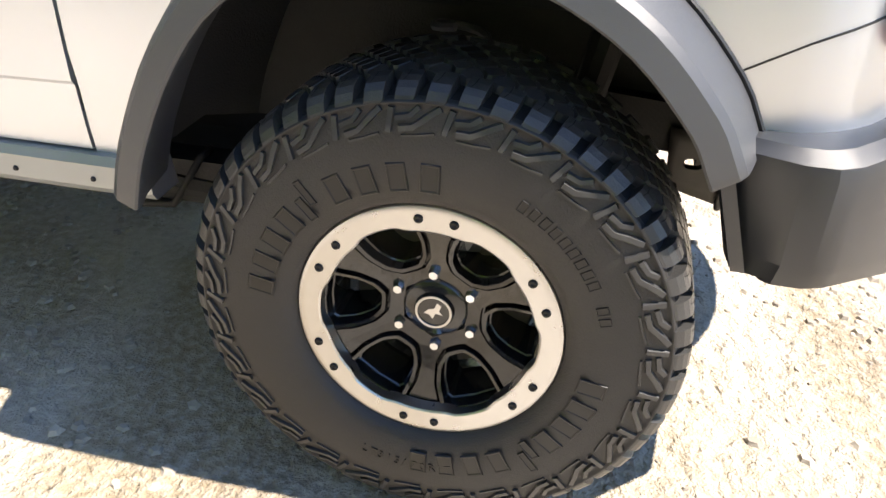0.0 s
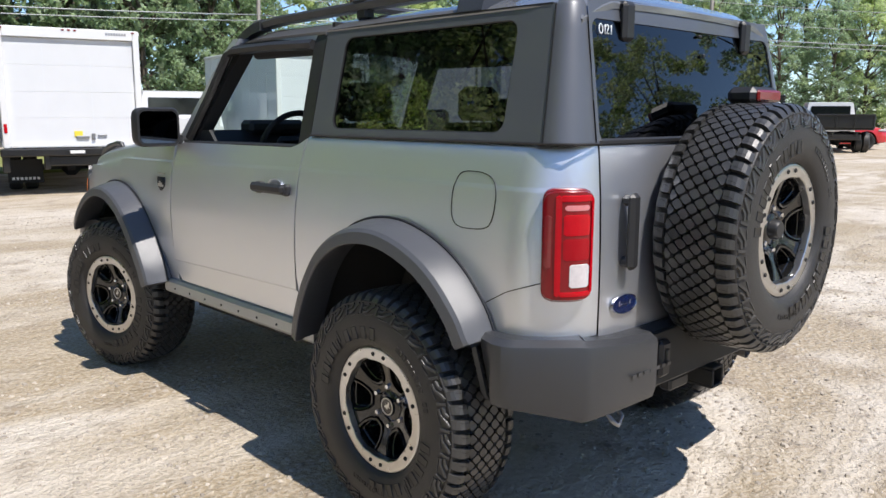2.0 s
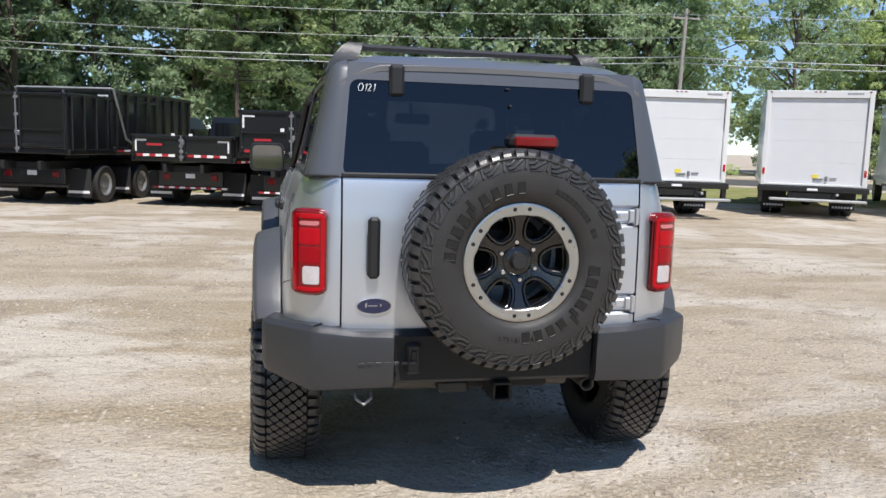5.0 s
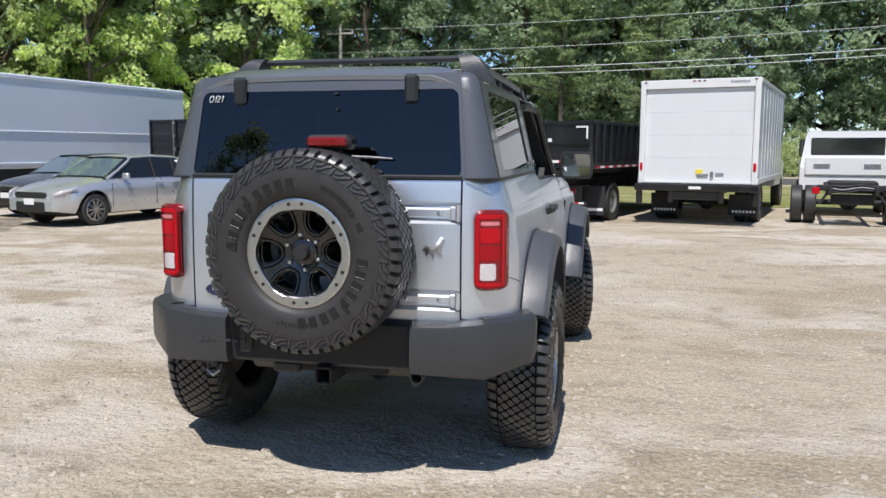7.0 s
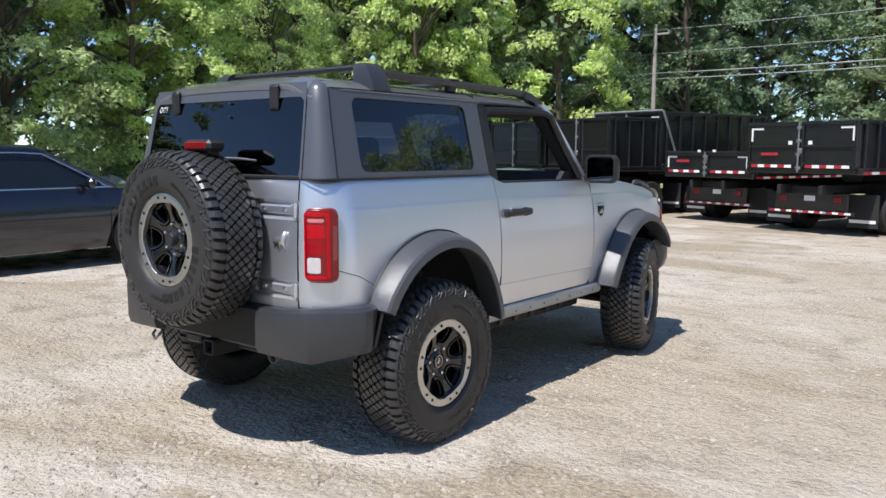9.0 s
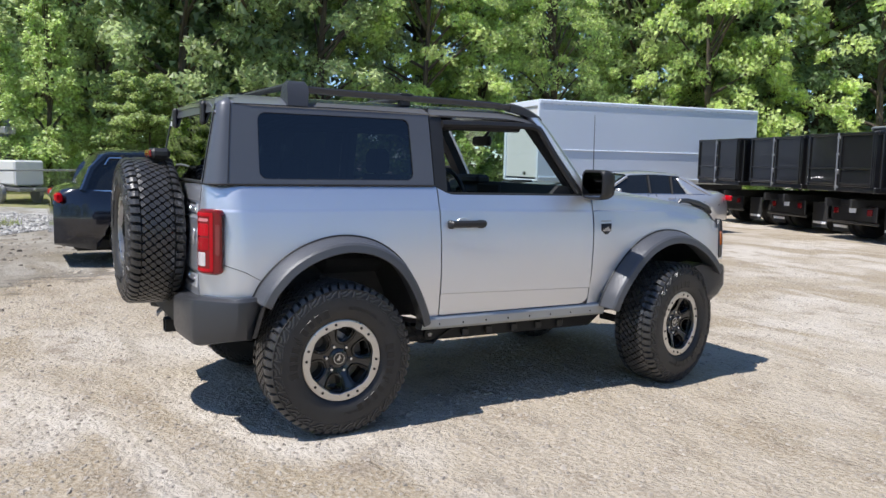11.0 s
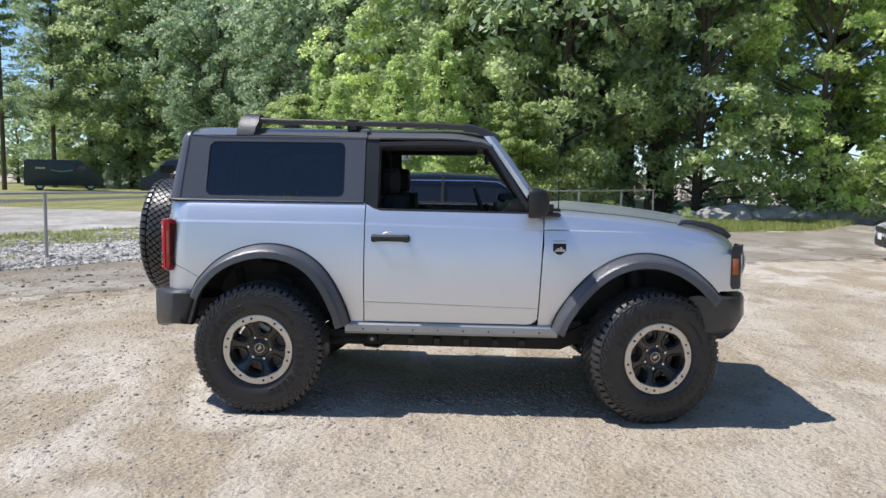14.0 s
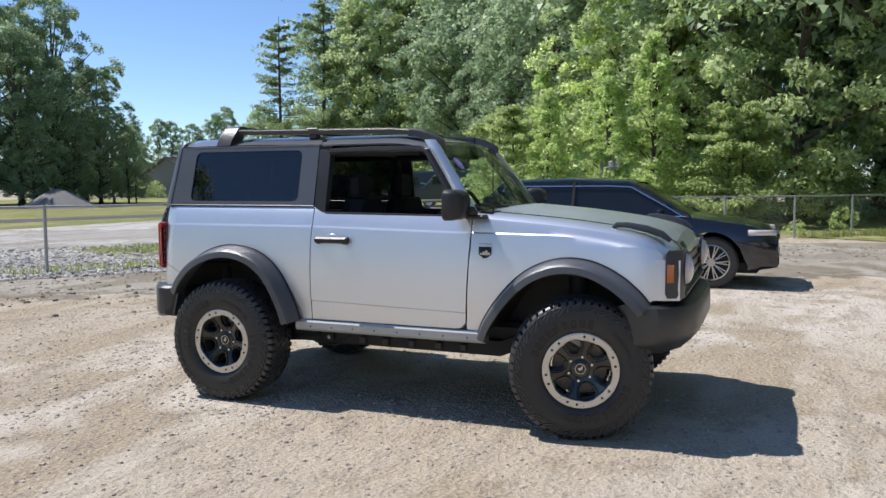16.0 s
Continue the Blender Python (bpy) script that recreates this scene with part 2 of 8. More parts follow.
M = {
    "dirt": ground_material("packed_dirt", (0.272, 0.216, 0.152), (0.440, 0.370, 0.274), (0.588, 0.528, 0.446), bump=0.9, streak=1.0),
    "lane": ground_material("brown_dirt", (0.175, 0.15, 0.12), (0.255, 0.225, 0.18), (0.37, 0.34, 0.285), streak=1.0),
    "lane_edge": ground_material("brown_dirt_edge", (0.175, 0.15, 0.12), (0.255, 0.225, 0.18), (0.37, 0.34, 0.285), streak=1.0),
    "white_gravel": ground_material("white_gravel", (0.24, 0.215, 0.185), (0.40, 0.375, 0.34), (0.57, 0.55, 0.515), stone=1.0, bump=1.0),
    "grass": ground_material("rough_grass", (0.15, 0.17, 0.053), (0.23, 0.255, 0.08), (0.35, 0.325, 0.165), bump=1.0),
    "blade": foliage("grass_blades", (0.24, 0.32, 0.08), (0.42, 0.42, 0.16)),
    "asphalt": material("asphalt", (0.09, 0.088, 0.085), 0.9, var=0.25, scale=3, bump=0.5),
    "paint": material("silver_metallic_paint", (0.745, 0.765, 0.812), 0.415, 0.92, var=0.03, scale=2.0, coat=0.5, bump=0.0, rvar=0.03),
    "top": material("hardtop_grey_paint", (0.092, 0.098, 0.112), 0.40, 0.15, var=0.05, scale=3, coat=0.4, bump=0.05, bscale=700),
    # same grey hardtop, lightened to put the sun on the roof into its colour
    "roof_sunlit": material("hardtop_sunlit_paint", (0.17, 0.175, 0.185), 0.30, 0.2, var=0.05, scale=3, coat=1.0),
    "trim": material("black_textured_plastic", (0.034, 0.035, 0.0385), 0.36, var=0.12, scale=5, bump=0.2, bscale=900, spec=0.65),
    "flare": material("grey_flare_plastic", (0.070, 0.072, 0.078), 0.36, var=0.10, scale=5, bump=0.2, bscale=900, spec=0.7),
    "black": material("black_plastic", (0.02, 0.02, 0.021), 0.45, var=0.15, scale=9, bump=0.1),
    "gloss": material("gloss_black_alloy", (0.010, 0.010, 0.010), 0.16, 0.0, var=0.2, scale=20, coat=0.5),
    "rubber": material("tyre_rubber", (0.033, 0.031, 0.0295), 0.52, var=0.25, scale=14, bump=0.25, bscale=300, spec=0.45),
    # lighter block tops and near-black grooves: light and shade of the tread, painted
    "rubber_tread": material("tread_rubber", (0.043, 0.042, 0.041), 0.34, var=0.25, scale=20, bump=0.15, bscale=300, spec=0.6),
    "groove_shade": material("shaded_groove_rubber", (0.008, 0.008, 0.008), 0.8, var=0.2, scale=14),
    "rubber_letter": material("tyre_letter_rubber", (0.011, 0.0105, 0.010), 0.40, var=0.2, scale=20),
    "ring": material("machined_aluminium", (0.58, 0.57, 0.555), 0.30, 1.0, var=0.06, scale=30, bump=0.06, bscale=400),
    "chrome": material("chrome", (0.75, 0.76, 0.78), 0.12, 1.0, var=0.04),
    "mirror": material("mirror_glass", (0.24, 0.245, 0.25), 0.02, 1.0, var=0.02),
    "mark_blue": material("teal_mark", (0.16, 0.50, 0.62), 0.5),
    "steel": material("dull_steel", (0.30, 0.30, 0.31), 0.45, 0.8, var=0.2, scale=12, bump=0.2),
    "under": material("underbody_black", (0.014, 0.014, 0.014), 0.7, var=0.4, scale=10, bump=0.3),
    "horn": material("frame_paint", (0.075, 0.068, 0.06), 0.5, var=0.3, scale=30, bump=0.2),
    "rust": material("brake_steel", (0.20, 0.17, 0.14), 0.5, 0.7, var=0.3, scale=30),
    "liner": material("arch_liner_felt", (0.030, 0.029, 0.0285), 0.6, var=0.4, scale=25, bump=0.5, bscale=200),
    "seat": material("dark_cloth", (0.016, 0.017, 0.019), 0.85, var=0.2, scale=20, bump=0.2, bscale=500),
    "dash": material("dark_grey_dash", (0.022, 0.023, 0.025), 0.6, var=0.1),
    "glass_dark": glass("privacy_glass", (0.30, 0.36, 0.42), 0.24, 0.01, 0.085),
    "glass_rear": glass("dark_rear_glass", (0.30, 0.36, 0.42), 0.06, 0.01, 0.072),
    "glass_clear": glass("clear_glass", (0.80, 0.92, 0.88), 0.95),
    "lens_red": material("red_lens", (0.46, 0.002, 0.009), 0.10, var=0.15, scale=30, coat=0.15, spec=0.25),
    "lens_pink": material("pale_red_lens", (0.24, 0.018, 0.022), 0.15, var=0.15, scale=60, coat=1.0),
    "lens_deep": material("deep_red_lens", (0.20, 0.007, 0.010), 0.1, var=0.2, scale=30, coat=0.3, spec=0.35),
    "lens_rose": material("rose_lens", (0.62, 0.20, 0.21), 0.15, var=0.15, scale=60, coat=1.0),
    "lens_mid": material("mid_red_lens", (0.32, 0.002, 0.008), 0.10, var=0.15, scale=30, coat=0.15, spec=0.25),
    "lens_clear": material("clear_lens", (0.60, 0.55, 0.55), 0.12, var=0.2, scale=60, coat=1.0),
    "amber": material("amber_lens", (0.52, 0.13, 0.02), 0.15, var=0.1, coat=1.0),
    "blue": material("blue_enamel", (0.006, 0.014, 0.065), 0.15, coat=1.0),
    "white_ink": material("white_ink", (0.85, 0.86, 0.86), 0.7, var=0.03),
    "sticker": material("sticker_purple", (0.30, 0.24, 0.58), 0.5),
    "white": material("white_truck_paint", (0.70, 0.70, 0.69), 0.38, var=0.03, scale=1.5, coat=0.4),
    # blue mixed into this white stands in for sky reflected on the panels
    "white_skylit": material("white_panel_sky_blue", (0.74, 0.79, 0.86), 0.34, var=0.03, scale=0.8, coat=0.7),
    "white_dirty": material("white_roll_door", (0.65, 0.66, 0.67), 0.45, var=0.05, scale=2.5),
    "tblack": material("black_truck_paint", (0.009, 0.0088, 0.0095), 0.32, var=0.3, scale=2, coat=0.4, bump=0.03),
    "flap": material("black_rubber_flap", (0.02, 0.02, 0.02), 0.8, var=0.3),
    "silver_car": material("pale_silver_paint", (0.60, 0.61, 0.63), 0.3, 0.6, var=0.03, coat=1.0),
    "black_car": material("deep_blue_black_paint", (0.008, 0.010, 0.018), 0.18, 0.2, var=0.1, coat=1.0),
    "car_glass": material("dark_car_glass", (0.010, 0.012, 0.014), 0.05, var=0.1, spec=0.6),
    "van": material("grey_blue_van_paint", (0.036, 0.050, 0.064), 0.45, var=0.1, coat=0.25),
    # pale blue base colour stands in for the sky reflected in windscreens
    "screen": material("sky_lit_windscreen", (0.10, 0.14, 0.17), 0.06, var=0.1, coat=1.0, spec=0.9),
    "tape_red": material("red_tape", (0.38, 0.02, 0.03), 0.5),
    "tape_white": material("white_tape", (0.8, 0.79, 0.78), 0.5),
    "yellow": material("yellow_sticker", (0.75, 0.62, 0.05), 0.6),
    "orange": material("orange_plastic", (0.85, 0.10, 0.03), 0.5, var=0.1),
    "galv": material("galvanised_steel", (0.42, 0.43, 0.43), 0.5, 0.7, var=0.15, scale=6),
    "wood_pole": material("weathered_pole", (0.34, 0.31, 0.28), 0.9, var=0.25, scale=5, bump=0.5, bscale=60),
    "wire": material("wire_grey", (0.35, 0.36, 0.36), 0.5, 0.3),
    "bark": material("bark", (0.11, 0.085, 0.065), 0.95, var=0.35, scale=5, bump=0.8, bscale=25),
    "leaf": foliage("oak_leaves", (0.38, 0.475, 0.205), (0.62, 0.69, 0.355)),
    "leaf_pale": foliage("birch_leaves", (0.45, 0.57, 0.19), (0.66, 0.75, 0.34)),
    "leaf_olive": foliage("ash_leaves", (0.54, 0.645, 0.23), (0.79, 0.88, 0.41)),
    "leaf_dark": foliage("maple_leaves", (0.24, 0.335, 0.185), (0.43, 0.525, 0.315)),
    "needle": foliage("pine_needles", (0.20, 0.28, 0.12), (0.33, 0.41, 0.19)),
    "needle_young": foliage("young_pine_needles", (0.34, 0.43, 0.16), (0.52, 0.60, 0.25)),
    "stone": material("grey_stone", (0.33, 0.31, 0.29), 0.9, var=0.25, scale=8, bump=0.6, bscale=40, island=0.35),
    "white_stone": material("white_crushed_stone", (0.44, 0.42, 0.385), 0.9, var=0.25, scale=10, island=0.6),
    "pebble": material("pebbles", (0.40, 0.35, 0.285), 0.9, var=0.2, scale=30, island=0.28),
    "clod": material("brown_clods", (0.27, 0.23, 0.18), 0.95, var=0.25, scale=12, island=0.5),
    "pile": material("grey_grit", (0.20, 0.195, 0.19), 0.95, var=0.2, scale=6, bump=1.0, bscale=30),
    "roofing": material("grey_shingle", (0.13, 0.125, 0.12), 0.9, var=0.2, scale=4, bump=0.4),
    "siding": material("grey_siding", (0.20, 0.20, 0.19), 0.8, var=0.1),
    "redcar": material("red_paint", (0.55, 0.02, 0.025), 0.3, coat=1.0),
}


# ---- mesh tools ----
M["paint"].node_tree.nodes["Principled BSDF"].inputs["Coat Roughness"].default_value = 0.035


class Shape:
    """Gathers vertices and faces for one mesh."""

    def __init__(self):
        self.v, self.f, self.s, self.mi = [], [], [], []

    def add(self, verts, faces, smooth=False, mi=0):
        k = len(self.v)
        self.v += [tuple(p) for p in verts]
        self.f += [tuple(i + k for i in f) for f in faces]
        self.s += [smooth] * len(faces)
        self.mi += [mi] * len(faces)
        return self

    def box(self, c, d, bev=0.0, m=None, mi=0):
        """A box with chamfered edges, centre c and size d."""
        h = [x / 2 for x in d]
        b = min(bev, min(h) * 0.9)
        vs, idx = [], {}
        for sx in (-1, 1):
            for sy in (-1, 1):
                for sz in (-1, 1):
                    for ax in range(3):
                        p = [sx * h[0], sy * h[1], sz * h[2]]
                        for k in range(3):
                            if k != ax:
                                p[k] -= b * (sx, sy, sz)[k]
                        idx[sx, sy, sz, ax] = len(vs)
                        vs.append(p)
        fs = []
        for ax in range(3):
            o = [k for k in range(3) if k != ax]
            for s in (-1, 1):
                q = []
                for a, e in ((-1, -1), (1, -1), (1, 1), (-1, 1)):
                    t = [0, 0, 0]
                    t[ax], t[o[0]], t[o[1]] = s, a, e
                    q.append(idx[(*t, ax)])
                flip = (s > 0) != (ax == 1)
                fs.append(q if flip else q[::-1])
        if b > 0:
            for ax in range(3):
                o = [k for k in range(3) if k != ax]
                for a in (-1, 1):
                    for e in (-1, 1):
                        t0, t1 = [0, 0, 0], [0, 0, 0]
                        t0[ax], t1[ax] = -1, 1
                        for t in (t0, t1):
                            t[o[0]], t[o[1]] = a, e
                        fs.append([idx[(*t0, o[0])], idx[(*t1, o[0])], idx[(*t1, o[1])], idx[(*t0, o[1])]])
            for sx in (-1, 1):
                for sy in (-1, 1):
                    for sz in (-1, 1):
                        fs.append([idx[sx, sy, sz, k] for k in range(3)])
        mm = m or Matrix.Identity(4)
        return self.add([mm @ (Vector(p) + Vector(c)) for p in vs], fs, False, mi)

    def loft(self, rings, closed=True, caps=False, smooth=True, mi=0):
        n = len(rings[0])
        vs = [p for r in rings for p in r]
        fs = []
        for i in range(len(rings) - 1):
            for j in range(n if closed else n - 1):
                k = (j + 1) % n
                fs.append([i * n + j, i * n + k, (i + 1) * n + k, (i + 1) * n + j])
        if caps:
            fs.append(list(range(n))[::-1])
            fs.append([(len(rings) - 1) * n + j for j in range(n)])
        return self.add(vs, fs, smooth, mi)

    def tube(self, pts, r, n=8, caps=True, smooth=True, mi=0):
        """A round bar along points; r a number or a list."""
        pts = [Vector(p) for p in pts]
        rings = []
        for i, p in enumerate(pts):
            d = (pts[min(i + 1, len(pts) - 1)] - pts[max(i - 1, 0)]).normalized()
            u = d.orthogonal().normalized() if i == 0 else (u - d * u.dot(d)).normalized()
            w = d.cross(u)
            rr = r[i] if isinstance(r, (list, tuple)) else r
            rings.append([p + (u * math.cos(2 * math.pi * k / n) + w * math.sin(2 * math.pi * k / n)) * rr for k in range(n)])
        return self.loft(rings, True, caps, smooth, mi)

    def revolve(self, prof, n=48, smooth=True, a0=0.0, a1=360.0, mi=0):
        """Profile of (radius, x) turned about the x axis."""
        full = abs(a1 - a0) >= 359.9
        cnt = n if full else n + 1
        rings = []
        for k in range(cnt):
            a = radians(a0 + (a1 - a0) * k / n)
            rings.append([(x, r * math.cos(a), r * math.sin(a)) for r, x in prof])
        if full:
            rings.append(rings[0])
        return self.loft(rings, False, False, smooth, mi)

    def grid(self, rows, smooth=True, mi=0):
        return self.loft(rows, False, False, smooth, mi)

    def mesh(self, name, mats, weld=0.0004, outward=True):
        me = bpy.data.meshes.new(name)
        me.from_pydata(self.v, [], self.f)
        me.polygons.foreach_set("use_smooth", self.s)
        me.polygons.foreach_set("material_index", self.mi)
        for mt in mats if isinstance(mats, (list, tuple)) else [mats]:
            me.materials.append(mt)
        if weld or outward:
            bm = bmesh.new()
            bm.from_mesh(me)
            if weld:
                bmesh.ops.remove_doubles(bm, verts=bm.verts, dist=weld)
            if outward:
                bmesh.ops.recalc_face_normals(bm, faces=bm.faces)
            bm.to_mesh(me)
            bm.free()
        me.update()
        return me


def thick(ob, t=0.004, off=-1.0):
    md = ob.modifiers.new("thickness", "SOLIDIFY")
    md.thickness, md.offset, md.use_even_offset = t, off, True
    return ob


def crisp(ob, angle=32):
    """Smooth shading that keeps edges sharper than the angle."""
    me = ob.data
    bm = bmesh.new()
    bm.from_mesh(me)
    for e in bm.edges:
        if len(e.link_faces) == 2 and e.calc_face_angle(0) > radians(angle):
            e.smooth = False
    for f in bm.faces:
        f.smooth = True
    bm.to_mesh(me)
    bm.free()
    return ob


def part(name, shape, mat, parent, label="", m=None, weld=0.0004, outward=True, crisp_at=32):
    """One mesh object under a thing or a part."""
    me = shape if isinstance(shape, bpy.types.Mesh) else shape.mesh(name, mat, weld, outward)
    ob = new(name, me)
    ob.parent = parent
    if m is not None:
        ob.matrix_basis = m
    if crisp_at and not isinstance(shape, bpy.types.Mesh):
        crisp(ob, crisp_at)
    if label:
        ob["label"] = label
    return ob


def thing(name, label, category, group="", kind="", m=None):
    ob = new(name)
    ob.empty_display_size = 0.2
    if m is not None:
        ob.matrix_basis = m
    return tagged(ob, label, category, group, kind)


def interp(pts, x):
    """Smooth height through points, by x."""
    if x <= pts[0][0]:
        return pts[0][1]
    for i in range(len(pts) - 1):
        (x0, y0), (x1, y1) = pts[i], pts[i + 1]
        if x <= x1:
            h = x1 - x0
            m0 = (y1 - pts[i - 1][1]) / (x1 - pts[i - 1][0]) if i > 0 else (y1 - y0) / h
            m1 = (pts[i + 2][1] - y0) / (pts[i + 2][0] - x0) if i + 2 < len(pts) else (y1 - y0) / h
            t = (x - x0) / h
            return (2 * t**3 - 3 * t**2 + 1) * y0 + (t**3 - 2 * t**2 + t) * h * m0 + (3 * t**2 - 2 * t**3) * y1 + (t**3 - t**2) * h * m1
    return pts[-1][1]


def lin(pts, x):
    return float(np.interp(x, [p[0] for p in pts], [p[1] for p in pts]))


def round_rect(u0, v0, u1, v1, r, n=5):
    """Loop of a rounded rectangle, corner by corner."""
    out = []
    for cu, cv, a in ((u1 - r, v1 - r, 0), (u0 + r, v1 - r, 90), (u0 + r, v0 + r, 180), (u1 - r, v0 + r, 270)):
        for k in range(n + 1):
            t = radians(a + 90 * k / n)
            out.append((cu + r * math.cos(t), cv + r * math.sin(t)))
    return out


def ray_poly(c, p, poly):
    """Where the ray from c through p leaves the polygon."""
    dx, dy = p[0] - c[0], p[1] - c[1]
    best = 1e9
    for i in range(len(poly)):
        (x0, y0), (x1, y1) = poly[i], poly[(i + 1) % len(poly)]
        ex, ey = x1 - x0, y1 - y0
        den = dx * ey - dy * ex
        if abs(den) < 1e-12:
            continue
        t = ((x0 - c[0]) * ey - (y0 - c[1]) * ex) / den
        u = ((x0 - c[0]) * dy - (y0 - c[1]) * dx) / den
        if t > 0 and -1e-6 <= u <= 1 + 1e-6:
            best = min(best, t)
    return (c[0] + dx * best, c[1] + dy * best)


def holed(shape, outer, hole, fn, back=None, depth=0.03):
    """A panel between an outer polygon and a hole loop; fn maps (u, v) to a place, back gives the way in."""
    c = (sum(p[0] for p in hole) / len(hole), sum(p[1] for p in hole) / len(hole))
    ang = [math.atan2(p[1] - c[1], p[0] - c[0]) for p in hole]
    loop = list(hole)
    for q in outer:
        a = math.atan2(q[1] - c[1], q[0] - c[0])
        loop.append(ray_poly(c, q, hole))
        ang.append(a)
    loop = [p for _, p in sorted(zip(ang, loop), key=lambda e: e[0])]
    out = [ray_poly(c, p, outer) for p in loop]
    mid = [((a[0] + b[0]) / 2, (a[1] + b[1]) / 2) for a, b in zip(loop, out)]
    rings = [[fn(*p) for p in out], [fn(*p) for p in mid], [fn(*p) for p in loop]]
    if back is not None:
        rings.append([tuple(Vector(fn(*p)) + Vector(back) * depth) for p in loop])
    shape.loft(rings, True, False, True)
    return shape


def glyphs(text, size, depth):
    """Vertices and faces of a line of writing in the built-in font, in the xy plane from its left end."""
    cu = bpy.data.curves.new("writing", "FONT")
    cu.body, cu.size, cu.extrude, cu.resolution_u = text, size, depth, 2
    ob = bpy.data.objects.new("writing", cu)
    scene.collection.objects.link(ob)
    me = ob.to_mesh()
    vs, fs = [tuple(v.co) for v in me.vertices], [tuple(p.vertices) for p in me.polygons]
    ob.to_mesh_clear()
    bpy.data.objects.remove(ob)
    bpy.data.curves.remove(cu)
    return vs, fs

# ---- the silver off-road car ----
AX_R, AX_F, HUB = -1.275, 1.275, 0.43
ARCH_R = [(-1.745, 0.78), (-1.70, 0.865), (-1.58, 0.99), (-1.42, 1.075), (-1.24, 1.11), (-1.05, 1.08), (-0.90, 0.99), (-0.80, 0.865), (-0.72, 0.70), (-0.69, 0.60)]
ARCH_F = [(0.64, 0.59), (0.68, 0.69), (0.79, 0.85), (0.92, 0.98), (1.07, 1.062), (1.22, 1.09), (1.38, 1.068), (1.53, 0.995), (1.64, 0.905), (1.71, 0.825)]
INSET = [(0.55, 0.034), (0.65, 0.020), (0.740, 0.0125), (0.748, 0.0050), (0.85, 0.0010), (0.93, 0.0), (1.02, 0.003), (1.09, 0.0090), (1.15, 0.0170), (1.2, 0.0250), (1.252, 0.0350), (1.262, 0.0410), (1.31, 0.0540), (1.35, 0.0670), (1.38, 0.0790), (1.40, 0.0960)]
HOOD = [(0.58, 1.388), (0.76, 1.375), (1.15, 1.342), (1.45, 1.305), (1.62, 1.275), (1.76, 1.237), (1.83, 1.20), (1.87, 1.14)]


def car_paint_side(car, sgn):
    """Rear quarter, door and front wing of one side."""
    # rear quarter, which wraps round the corner to the tailgate
    plan = [(0.872, -0.60 - (1.78 - 0.60) * k / 30) for k in range(31)]
    for k in range(1, 11):
        a = math.pi / 2 * k / 10
        plan.append((0.645 + 0.227 * math.cos(a) ** (2 / 1.7), -1.78 - 0.197 * math.sin(a) ** (2 / 1.7)))
    tops = [1.397, 1.385, 1.37, 1.35, 1.33, 1.31, 1.285, 1.266, 1.262, 1.252, 1.246, 1.22, 1.18, 1.14]
    rows = []
    for i, (x, y) in enumerate(plan):
        turn = math.pi / 2 * max(0, i - 30) / 10

        def inward(d):
            """The plan point moved in by d; the corner shrinks about its own centre."""
            if i <= 30:
                return (sgn * (0.872 - d), y)
            return (sgn * (0.645 + (0.227 - d) * math.cos(turn) ** (2 / 1.7)), -1.78 - (0.197 - 0.25 * d) * math.sin(turn) ** (2 / 1.7))

        lo = max(0.60, interp(ARCH_R, y) - 0.012) if -1.74 < y < -0.69 else (0.60 if y > -0.7 else 0.79)
        zs = tops + [1.14 + (lo - 1.14) * k / 8 for k in range(1, 9)]
        col = []
        for z in zs:
            col.append((*inward(lin(INSET, z)), z))
        # turned-in edges
        rows.append([(*inward(0.12), 1.396)] + col + [(*inward(0.06), lo)])
    rows = [[(p[0] - sgn * 0.035, p[1], p[2]) for p in rows[0]]] + rows + [[(p[0], p[1] + 0.03, p[2]) for p in rows[-1]]]
    q = part("quarter_panel", Shape().grid(rows), M["paint"], car, crisp_at=30)

    # door
    rows = []
    for k in range(25):
        y = -0.593 + (0.575 + 0.593) * k / 24
        step = min(1.0, max(0.0, (y + 0.593) / 0.075))
        top = 1.383 - 0.04 * step - 0.008 * (y + 0.5)
        lo, fall = 0.612, 0.02 * (y + 0.6)
        if y > 0.50:
            lo = 0.612 + (y - 0.50) ** 2 * 8
        col = []
        for z in [top, top - 0.012, top - 0.03, top - 0.05, top - 0.07, 1.266 - fall, 1.262 - fall, 1.252 - fall, 1.246 - fall, 1.21, 1.17, 1.12, 1.05, 0.97, 0.89, 0.82, 0.775, 0.752 - fall, 0.748 - fall, 0.740 - fall, 0.736 - fall, 0.69, 0.65, lo]:
            yy = y - (0.575 - 0.545) * max(0.0, (y - 0.45) / 0.125) * min(1.0, max(0.0, (1.25 - z) / 0.6))
            zz = z + fall
            col.append((sgn * (0.873 - lin(INSET, zz)), yy, z))
        rows.append([(sgn * 0.72, y, top - 0.004)] + col + [(sgn * 0.82, y, lo)])
    rows = [[(p[0] - sgn * 0.03, p[1], p[2]) for p in rows[0]]] + rows + [[(p[0] - sgn * 0.03, p[1], p[2]) for p in rows[-1]]]
    door = part("door", Shape().grid(rows), M["paint"], car, crisp_at=30)
    h = Shape()
    h.box((sgn * 0.888, -0.42, 1.168), (0.03, 0.255, 0.042), 0.012)
    h.box((sgn * 0.862, -0.53, 1.165), (0.04, 0.04, 0.05), 0.01)
    h.box((sgn * 0.862, -0.32, 1.165), (0.04, 0.05, 0.05), 0.01)
    part("door_handle", h, M["black"], door, "black door handle")
    cup = Shape()
    cup.revolve([(0.0, -0.001), (0.03, 0.0012), (0.038, 0.0), (0.04, -0.004)], 20)
